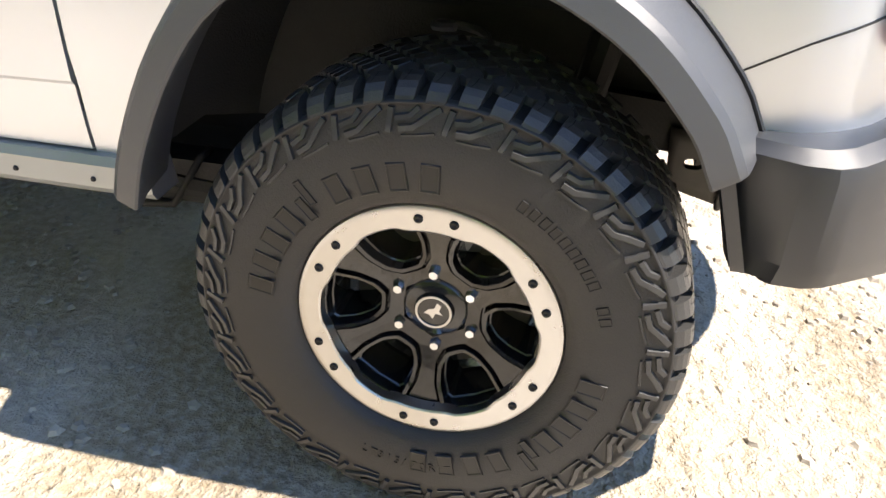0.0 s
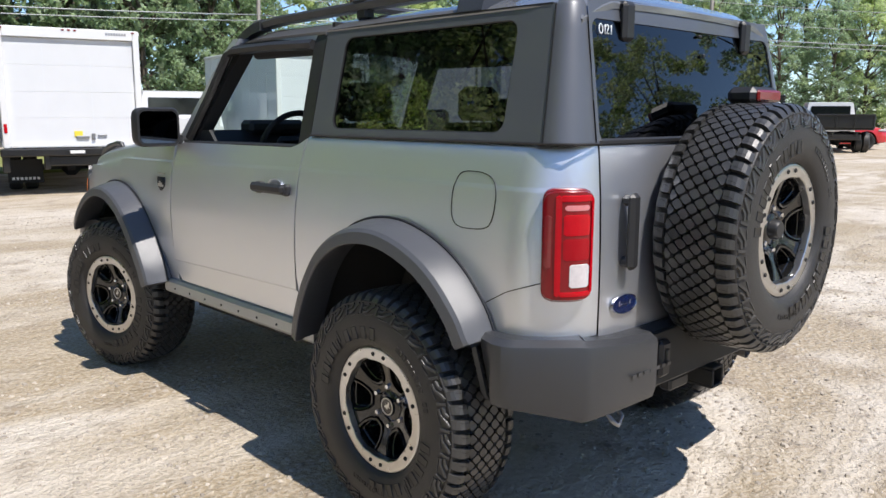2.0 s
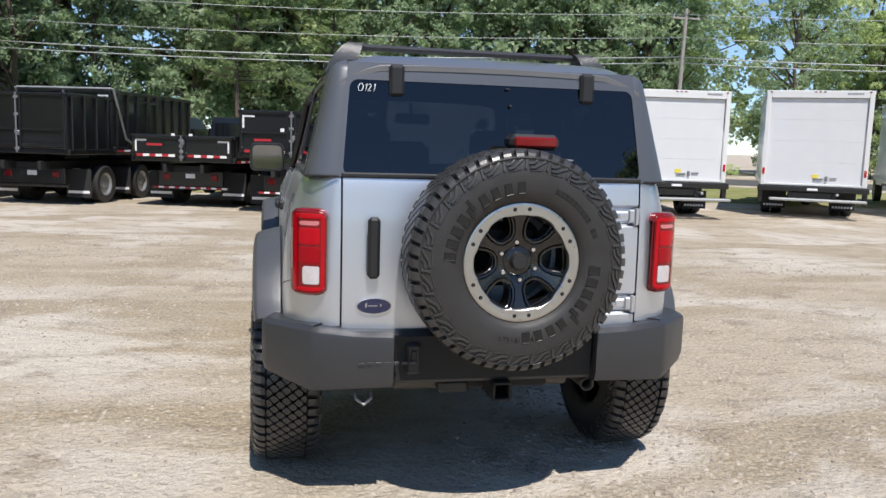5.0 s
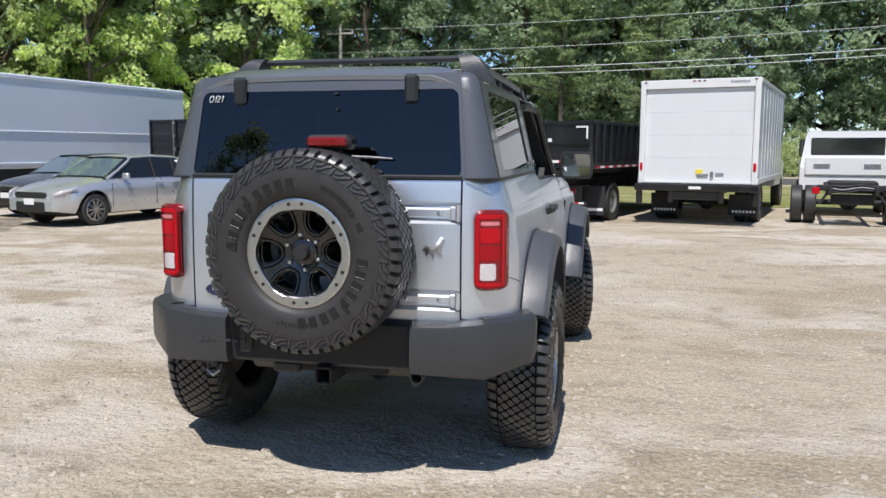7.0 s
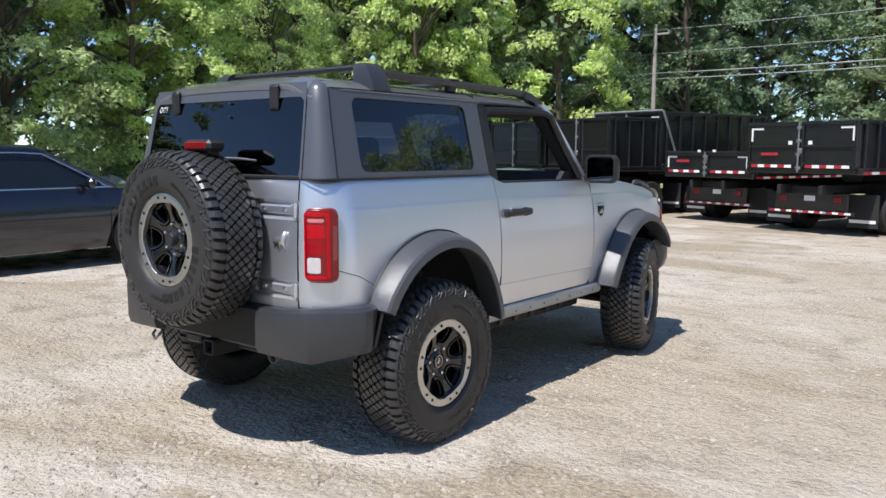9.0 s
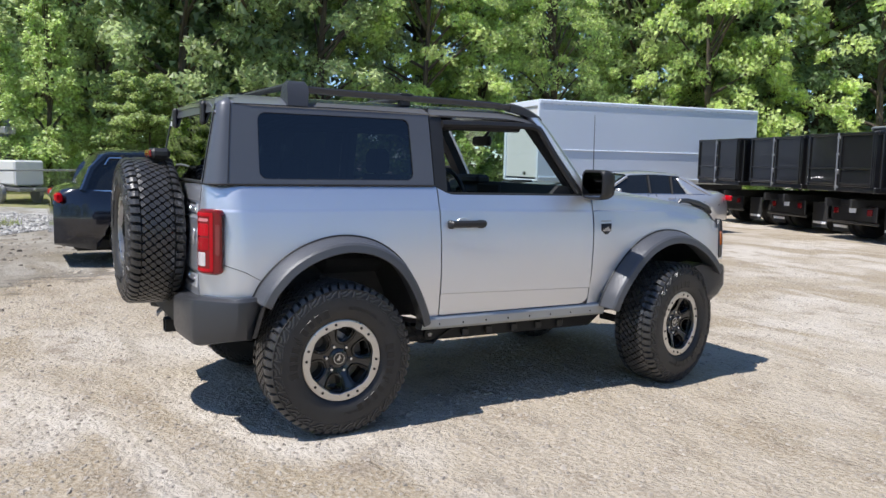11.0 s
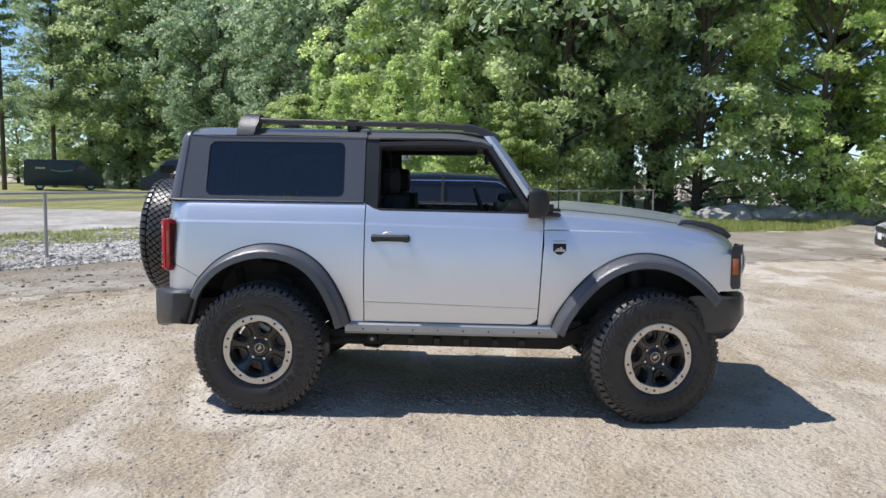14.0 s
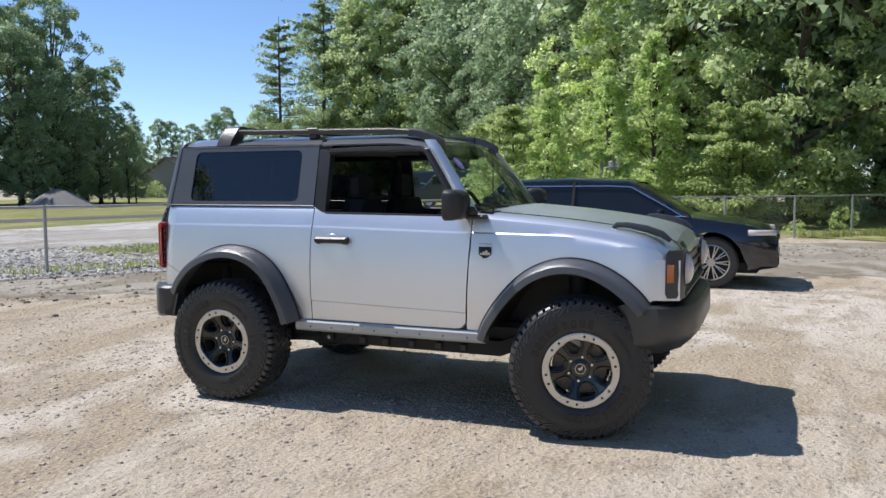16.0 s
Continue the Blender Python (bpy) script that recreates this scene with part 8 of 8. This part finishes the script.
        for y0 in (base1 - 0.12, (roof0 + roof1) / 2 + 0.14, ra + wr + 0.16):
            part("door_seam", Shape().tube([(sgn * (h + 0.001), y0, 0.36), (sgn * (h + 0.001), y0, 0.62), (sgn * (h * 0.985 + 0.002), y0, belt - 0.1)], 0.005, 4), M["under"], body)
        s = Shape()
        lamp_z = ((0.25, 0.19, 0.17), (0.5, 0.25, 0.18), (0.75, 0.31, 0.21), (0.93, 0.33, 0.26)) if not suv else ((0.25, 0.27, 0.19), (0.5, 0.27, 0.19), (0.75, 0.27, 0.19), (0.93, 0.27, 0.19))
        s.loft([[(sgn * (h * (0.99 - bow * e**2.2) + 0.004), nose - 0.55 * (1 - e), hood - d) for d in (lo_d, hi_d)] for e, lo_d, hi_d in lamp_z], False, False, True)
        thick(part("headlamp", s, M["lens_clear"], body, "clear headlamp"), 0.03, 0)
        s = Shape()
        s.box((sgn * h * 0.80, tail + 0.06, deck - 0.14), (0.34, 0.10, 0.13), 0.03)
        part("tail_lamp", s, M["lens_red"], body)
        for ax in (fa, ra):
            rot = Matrix.Identity(4) if sgn > 0 else Matrix.Rotation(math.pi, 4, "Z")
            w = road_wheel(t, "wheel", Matrix.Translation((sgn * (h - 0.115), ax, wr)) @ rot, wr, 0.22, 0.68, "under")
            if spokes:
                spoked_rim(w, wr, 0.22, spokes, "ring")
    s = Shape()
    s.box((0, nose - 0.02, hood - 0.30), (W * 0.5, 0.08, 0.10), 0.02)
    s.box((0, nose - 0.03, 0.40), (W * (0.6 if suv else 0.5), 0.10, 0.16 if suv else 0.22), 0.03)
    part("grille", s, M["black"], body)
    for sgn in () if suv else (1, -1):
        s = Shape()
        s.revolve([(0.0, 0.0), (0.045, 0.006), (0.05, 0.02), (0.075, 0.015), (0.085, -0.02)], 20)
        part("fog_lamp", s, M["black"], body, "dark round fog lamp", m=Matrix.Translation((sgn * h * 0.66, nose - 0.075, 0.42)) @ Matrix.Rotation(radians(90 - sgn * 22), 4, "Z"))
    s = Shape()
    s.box((0, nose + 0.012, hood - 0.245), (W * 0.5, 0.03, 0.018), 0.006)
    part("grille_trim", s, M["chrome"], body)
    s = Shape()
    s.box((0, nose + 0.025, 0.50), (0.30, 0.012, 0.12), 0.004)
    part("number_plate", s, M["tape_white"], body)
    return t


def pickup(m, label, back="chassis"):
    t = thing("pickup_truck", label, "pickup truck", m=m)
    truck_cab(t, 2.7, "white", 1.98, 1.95)
    chassis(t, 3.2, 0.72)
    dual_axle(t, 1.0, 1.03 if back == "chassis" else 0.95, 0.40)
    if back == "chassis":
        s = Shape()
        s.box((0, 2.68, 1.17), (1.75, 0.05, 0.42), 0.03)
        pn = part("cab_back_panel", s, M["white"], t)
        s = Shape()
        for sgn in (1, -1):
            for k in range(5):
                s.box((sgn * 0.52, 2.65, 1.13 + 0.022 * k), (0.34, 0.02, 0.012), 0.003)
        part("vent", s, M["steel"], pn)
        s = Shape()
        s.box((0, 0.15, 0.78), (1.35, 0.10, 0.12), 0.02)
        s.box((0, 0.6, 0.86), (0.9, 0.7, 0.10), 0.03)
        s.box((0, 0.3, 0.55), (0.8, 0.06, 0.2), 0.03)
        for sgn in (1, -1):
            s.tube([(sgn * 0.45, 0.2, 0.7), (sgn * 0.6, 0.15, 0.45)], 0.03, 6)
        part("rear_crossmember", s, M["under"], t)
        for k in range(3):
            part("brake_hose", Shape().tube([(-0.5, 0.12, 0.84 - 0.05 * k), (-0.2, 0.08, 0.80 - 0.06 * k), (0.15, 0.09, 0.85 - 0.05 * k), (0.5, 0.12, 0.80 - 0.04 * k)], 0.014, 6), M["steel" if k == 1 else "black"], t)
        for sgn in (1, -1):
            s = Shape()
            s.box((sgn * 0.68, 0.1, 0.72), (0.14, 0.08, 0.14), 0.02)
            part("tail_lamp", s, M["lens_red"], t)
    elif back == "service":
        s = Shape()
        for sgn in (1, -1):
            s.box((sgn * 0.85, 1.3, 1.05), (0.40, 2.5, 0.65), 0.03)
        s.box((0, 0.10, 0.98), (1.4, 0.06, 0.42), 0.02)
        s.box((0, 1.3, 0.78), (2.0, 2.5, 0.06), 0.02)
        s.box((0, 0.0, 0.62), (2.05, 0.16, 0.16), 0.03)
        part("service_body", s, M["white"], t)
        for sgn in (1, -1):
            s = Shape()
            s.box((sgn * 0.90, 0.03, 1.12), (0.12, 0.03, 0.2), 0.02)
            part("tail_lamp", s, M["lens_red"], t)
    else:
        s = Shape()
        s.box((0, 1.3, 0.92), (2.05, 2.6, 0.08), 0.02)
        for sgn in (1, -1):
            s.box((sgn * 1.0, 1.3, 1.2), (0.05, 2.6, 0.5), 0.02)
        s.box((0, 0.0, 1.22), (2.1, 0.05, 0.52), 0.02)
        for k in range(4):
            s.box((-1.0 + 0.667 * k, -0.04, 1.22), (0.06, 0.05, 0.54), 0.01)
        s.box((0, -0.04, 1.46), (2.1, 0.06, 0.06), 0.01)
        s.box((0, 0.1, 0.62), (1.2, 0.1, 0.25), 0.03)
        part("dump_body", s, M["tblack"], t)
    return t


def cargo_van(m, label):
    t = thing("cargo_van", label, "van", "grey delivery vans", m=m)
    prof = [(-2.9, 0.35), (-2.92, 1.2), (-2.85, 2.3), (-2.7, 2.42), (1.0, 2.42), (1.35, 2.3), (2.1, 1.45), (2.75, 1.15), (2.9, 0.9), (2.88, 0.35)]
    rings = [[(k, y, z * f + (1 - f) * 1.3) for y, z in prof] for k, f in ((-1.0, 0.93), (-0.96, 1), (0.96, 1), (1.0, 0.93))]
    b = part("body", Shape().loft(rings, True, True, False), M["van"], t)
    s = Shape()
    s.loft([[(x, y, z) for x in (-0.85, -0.4, 0.4, 0.85)] for y, z in ((1.40, 2.26), (2.08, 1.50))], False, False, False)
    thick(part("windscreen", s, M["screen"], b), 0.03, 0)
    for sgn in (1, -1):
        s = Shape()
        s.box((sgn * 0.985, 1.2, 1.75), (0.05, 0.9, 0.5), 0.02)
        part("side_window", s, M["car_glass"], b)
        s = Shape()
        # plain curved mark and bars on the side
        s.tube([(sgn * 1.005, -1.0 + 0.2 * k, 1.62 - 0.12 * math.sin(math.pi * k / 8)) for k in range(9)], 0.05, 5)
        part("side_mark", s, M["mark_blue"], b)
        s = Shape()
        for k in range(4):
            s.box((sgn * 1.004, -2.0 + 0.18 * k, 1.75), (0.01, 0.12, 0.14))
        part("side_bars", s, M["tape_white"], b)
        for y in (-1.8, 1.9):
            rot = Matrix.Identity(4) if sgn > 0 else Matrix.Rotation(math.pi, 4, "Z")
            road_wheel(t, "wheel", Matrix.Translation((sgn * 0.88, y, 0.36)) @ rot, 0.36, 0.22)
    s = Shape()
    s.box((0, 2.86, 0.75), (1.9, 0.12, 0.3), 0.04)
    part("bumper", s, M["black"], b)
    return t


def placed(x, y, az):
    """A pose on the ground whose nose points az degrees clockwise from +y."""
    return pose(x, y, 0, 0, 0, -az)


def yard():
    box_truck("box_truck", "white box truck with roller door and black step bumper", placed(2.58, 11.75, 14), 5.2, 2.34)
    box_truck("box_truck", "white box truck with side panel and lift platform", placed(8.25, 12.0, 10), 5.0, 2.34, gate=True)
    box_truck("box_truck", "white box truck with row of roof markers", placed(12.1, 12.3, 32), 5.5, 2.4, 0.80, 3.1, True)
    box_truck("box_truck", "white box truck with grey lift platform", placed(15.8, 11.8, 35), 6.5, 2.4, 0.78, 3.22, True)
    box_truck("box_truck", "shorter white box truck beside the traffic cone", placed(17.8, 10.5, 52), 5.0, 2.0, 0.80, 3.05, True)
    dump_truck("dump_truck", "black dump truck with ribbed sides and taped doors", placed(-0.55, 11.53, 17.4), 3.9, 2.25)
    dump_truck("dump_truck", "low black dump truck with striped tailgate", placed(-2.85, 13.0, 18), 3.4, 2.3, 1.0, 1.58)
    dump_truck("dump_truck", "tall black dump truck with bare tarp arm and pale cab", placed(-5.6, 14.8, 18), 4.2, 2.3, 1.15, 2.55, cab="van", tarp=True)
    for k, (x, y) in enumerate(((-11.3, 14.1), (-8.75, 13.35), (-6.15, 12.2))):
        dump_truck("dump_truck", "black dump truck with tall plain steel body", placed(x, y + 1.0, 19), 4.0, 2.2, 1.1, 2.38, tape=False)
    box_trailer(placed(-15.98, 11.47, 8))
    pickup(placed(5.6, 12.0, 10), "white pickup truck with bare rear chassis")
    pickup(placed(21.4, 10.6, 52), "white pickup truck with black tipping body", "dump")
    pickup(placed(24.0, 10.85, 50), "white pickup truck with white service body", "service")
    pickup(placed(26.7, 9.5, 50), "white pickup truck with white service body", "service")
    dump_truck("dump_truck", "black dump truck with tall sides behind the white pickups", placed(29.3, 11.6, 55), 3.8, 2.2, 1.1, 2.25, tape=False)
    pickup(placed(29.9, 8.3, 58), "white pickup truck with black tipping body", "dump")
    car("parked_car", "red car parked far off behind the pickups", placed(33.5, 10.5, 140), "redcar", 4.7, 1.85, 1.7, 1.05, 2.8, 1.05, 1.05, -1.9, 0.5, 0.36, 0, True)
    car("parked_car", "silver saloon car with dark windows and spoked wheels", placed(-9.67, 10.32, -166), "silver_car", 4.6, 1.76, 1.41, 0.93, 2.80, 0.93, 0.98, -0.95, 0.45, 0.32, 10)
    car("parked_car", "black saloon car behind the silver one", placed(-11.75, 12.0, -166), "black_car", 4.6, 1.8, 1.42, 0.94, 2.7, 0.94, 0.98, -0.95, 0.45, 0.32, 8)
    car("parked_suv", "glossy blue-black sport utility car with spoked wheels", placed(-7.62, 0.1, 0), "black_car", 4.83, 1.93, 1.62, 1.06, 2.85, 1.06, 1.10, -1.75, 0.35, 0.38, 10, True)
    cargo_van(placed(-43.35, -16.3, 161), "grey-blue delivery van with a curved side mark")
    cargo_van(placed(-46.4, -19.6, 161), "grey-blue delivery van with a curved side mark")
    cargo_van(placed(-57.5, -34.0, -29), "grey-blue delivery van before the far trees")
    # traffic cone
    c = thing("traffic_cone", "orange traffic cone with white collar", "cone", m=pose(17.3, 9.3, 0))
    s = Shape()
    s.loft([[(r * math.cos(a), r * math.sin(a), z) for a in np.linspace(0, 2 * math.pi, 16, False)] for r, z in ((0.14, 0.03), (0.10, 0.28), (0.075, 0.45), (0.03, 0.72), (0.028, 0.74))], True, True, True)
    s.box((0, 0, 0.015), (0.36, 0.36, 0.03), 0.01)
    part("cone_body", s, M["orange"], c)
    s = Shape()
    s.loft([[(r * math.cos(a), r * math.sin(a), z) for a in np.linspace(0, 2 * math.pi, 16, False)] for r, z in ((0.1, 0.30), (0.078, 0.45))], True, False, True)
    part("collar", s, M["tape_white"], c)


# ---- fence, poles, far things ----
def fence():
    line = [(0.5, -13.2), (-1.8, -11.4), (-4.75, -9.4), (-7.75, -7.6), (-10.6, -5.35), (-14.0, -3.0), (-16.2, -0.6), (-17.6, 1.3), (-18.8, 3.1), (-20.55, 4.7), (-22.8, 6.2)]
    f = thing("chain_link_fence", "low galvanised chain-link fence on steel posts", "fence")
    top = 1.17
    for x, y in line:
        s = Shape()
        s.tube([(x, y, -0.05), (x, y, top + 0.03)], 0.03, 8)
        part("post", s, M["galv"], f)
    for (x0, y0), (x1, y1) in zip(line, line[1:]):
        s = Shape()
        s.tube([(x0, y0, top), (x1, y1, top)], 0.021, 6)
        part("top_rail", s, M["galv"], f)
        d = Vector((x1 - x0, y1 - y0, 0))
        ln = d.length
        d.normalize()
        h, gap, w = top - 0.06, 0.07, 0.0013
        side = d.cross(Vector((0, 0, 1)))
        vs, fs = [], []
        n = int((ln + h) / gap)
        for k in range(n):
            for sg in (1, -1):
                a, b = k * gap - h, k * gap
                za, zb = 0.04, 0.04 + h
                if a < 0:
                    za, a = za - a, 0.0
                if b > ln:
                    zb, b = zb - (b - ln), ln
                if b - a < 0.02:
                    continue
                if sg < 0:
                    za, zb = 2 * 0.04 + h - za, 2 * 0.04 + h - zb
                p, q = Vector((x0, y0, za)) + d * a, Vector((x0, y0, zb)) + d * b
                i = len(vs)
                t = (q - p).normalized().cross(side) * w
                vs += [tuple(p - t), tuple(p + t), tuple(q + t), tuple(q - t)]
                fs.append((i, i + 1, i + 2, i + 3))
        part("mesh", Shape().add(vs, fs), M["galv"], f, weld=0, outward=False, crisp_at=0)


def utility_pole(x, y, h, lean=0.0, arm=True):
    p = thing("utility_pole", "weathered wooden utility pole with wires", "utility pole", "poles along the road", m=pose(x, y, 0))
    s = Shape()
    s.tube([(0, 0, -0.2), (lean * 0.5, 0, h * 0.5), (lean, 0, h)], [0.13, 0.115, 0.09], 10)
    part("shaft", s, M["wood_pole"], p)
    if arm:
        s = Shape()
        s.box((lean, 0, h - 0.5), (1.6, 0.1, 0.1), 0.01)
        part("cross_arm", s, M["wood_pole"], p)
        for k in (-0.7, 0.7):
            s = Shape()
            s.tube([(lean + k, 0, h - 0.45), (lean + k, 0, h - 0.28)], [0.05, 0.03], 8)
            part("insulator", s, M["galv"], p)


def wire(a, b, sag, r=0.012):
    a, b = Vector(a), Vector(b)
    s = Shape()
    s.tube([a.lerp(b, k / 12) - Vector((0, 0, sag * 4 * (k / 12) * (1 - k / 12))) for k in range(13)], r, 4)
    tagged(new("overhead_wire", s.mesh("overhead_wire", M["wire"], 0, True)), "thin grey overhead wire between the poles", "wire", "wires over the road")


def poles():
    spots = [(-52, 40, 8.6), (-14.2, 36, 8.2), (20, 34.5, 9.0), (25.2, 24.5, 13.0), (44.2, 24.5, 9.0), (41.0, 20.2, 10.5), (78, 6, 9.0)]
    for x, y, h in spots:
        utility_pole(x, y, h, 0.25 if h in (9.0, 10.5) else 0.0, h != 13.0)
    chain = [spots[0], spots[1], spots[2], spots[4], spots[6]]
    for (x0, y0, h0), (x1, y1, h1) in zip(chain, chain[1:]):
        for dz, r in ((0.0, 0.02), (1.2, 0.02), (2.2, 0.035), (2.5, 0.03)):
            wire((x0, y0, h0 - dz - 0.3), (x1, y1, h1 - dz - 0.3), 0.35, r)


def rock(x, y, r, seed):
    rnd = random.Random(seed)
    s = Shape()
    rings = []
    for k in range(6):
        t = math.pi / 2 * k / 5
        rings.append([(r * math.cos(t) * math.cos(a) * rnd.uniform(0.8, 1.1), r * 0.8 * math.cos(t) * math.sin(a) * rnd.uniform(0.8, 1.1), r * 0.62 * math.sin(t) * rnd.uniform(0.9, 1.1)) for a in np.linspace(0, 2 * math.pi, 11, False)])
    s.loft(rings, True, True, False)
    ob = new("boulder", s.mesh("boulder", M["stone"], 0, True))
    ob.matrix_basis = pose(x, y, -0.03, 0, 0, rnd.uniform(0, 360))
    tagged(ob, "grey boulder at the edge of the trees", "boulder", "boulders by the verge")


def far_things():
    for k in range(9):
        rock(-24.6 - 0.2 * k + 0.5 * (k % 2), 7.8 + 0.95 * k, 0.75 + 0.35 * ((k * 7) % 5) / 4, k)
    # light tower behind the fence
    t = thing("light_tower", "folded mobile light tower with a white cabinet", "light tower", m=pose(-23.0, -2.6, 0, 0, 0, 25))
    s = Shape()
    s.box((0.5, 0, 0.95), (1.0, 0.9, 0.75), 0.05)
    part("cabinet", s, M["white"], t)
    s = Shape()
    s.box((0.3, 0, 0.45), (1.9, 0.9, 0.12), 0.02)
    s.box((-0.4, 0.0, 1.3), (0.14, 0.14, 1.7), 0.01)
    s.tube([(-1.6, 0, 0.45), (1.4, 0, 0.45)], 0.05, 6)
    for y in (-0.5, 0.5):
        s.tube([(0.3, y, 0.3), (0.3, y * 1.25, 0.3)], 0.3, 12)
    part("trailer_frame", s, M["steel"], t)
    s = Shape()
    s.box((-0.55, 0.0, 2.05), (0.10, 0.75, 1.5), 0.02, Matrix.Rotation(radians(-8), 4, "Y"))
    part("tower_panel", s, M["galv"], t)
    for k in range(4):
        s = Shape()
        s.box((-0.55 + 0.3 * (k % 2), 0.12 - 0.24 * (k // 2), 2.05 + 0.18 * (k % 2)), (0.3, 0.12, 0.22), 0.02)
        part("lamp_head", s, M["galv"], t)
    # grit pile
    s = Shape()
    rings = []
    for r, z in ((3.9, 0.0), (3.0, 0.55), (2.1, 1.1), (1.2, 1.6), (0.4, 1.92), (0.05, 1.98)):
        rings.append([(r * math.cos(a) * (1 + 0.06 * math.sin(3 * a + z)), r * math.sin(a) * (1 + 0.05 * math.cos(4 * a)), z) for a in np.linspace(0, 2 * math.pi, 28, False)])
    s.loft(rings, True, False, True)
    ob = new("gravel_mound", s.mesh("gravel_mound", M["pile"], 0, True))
    ob.matrix_basis = pose(-34.8, -42, 0) @ Matrix.Scale(0.66, 4)
    tagged(ob, "grey heap of grit behind the fence", "grit pile")
    # low house with a grey roof
    for x, y, az, w, d, wall in ((-76.5, -63.6, 84, 9, 11, "siding"), (52.5, 27.8, 60, 4.2, 5.5, "siding")):
        h = thing("house", "distant house with a grey pitched roof", "house", "far houses", m=pose(x, y, 0, 0, 0, az))
        s = Shape()
        s.loft([[(-w / 2, k, 0), (w / 2, k, 0), (w / 2, k, 2.5), (0, k, 4.6), (-w / 2, k, 2.5)] for k in (-d / 2, d / 2)], True, True, False)
        part("wall", s, M[wall], h)
        s = Shape()
        for sgn in (1, -1):
            s.loft([[(sgn * (w / 2 + 0.4), k, 2.38), (0, k, 4.72), (0, k, 4.86), (sgn * (w / 2 + 0.4), k, 2.52)] for k in (-d / 2 - 0.4, d / 2 + 0.4)], True, True, False)
        part("roof", s, M["roofing"], h)
        for k in (-2, 2):
            s = Shape()
            s.box((k, -d / 2 - 0.02, 1.4), (1.0, 0.06, 1.1), 0.01)
            part("window", s, M["car_glass"], h)


ground()
lane_fringe()
scatter_stones()
yard()
fence()
poles()
far_things()
woods()
grass_blades("verge_grass", [(-17.9, 5.4), (-19.8, 10.7), (-24, 13.8), (-28, 13), (-22.5, 6.7), (-19, 3.2)], 5000, 0.22, "tufts of green grass on the verge", 3)
grass_blades("fence_weeds", [(-2.2, -10.9), (-4.6, -9.2), (-7.6, -7.2), (-10.5, -5.0), (-14.0, -2.7), (-17.0, 0.8), (-17.3, 0.2), (-14.3, -3.5), (-10.8, -5.8), (-7.9, -8.0), (-4.9, -9.9)], 500, 0.16, "straggling weeds along the fence", 8)
grass_blades("fence_grass", [(-7.4, -10.6), (-12.5, -7.8), (-16.5, -5.5), (-18.5, -6.6), (-14.5, -10.2), (-9.0, -13.0)], 1500, 0.11, "tufts of dry grass behind the fence", 4)
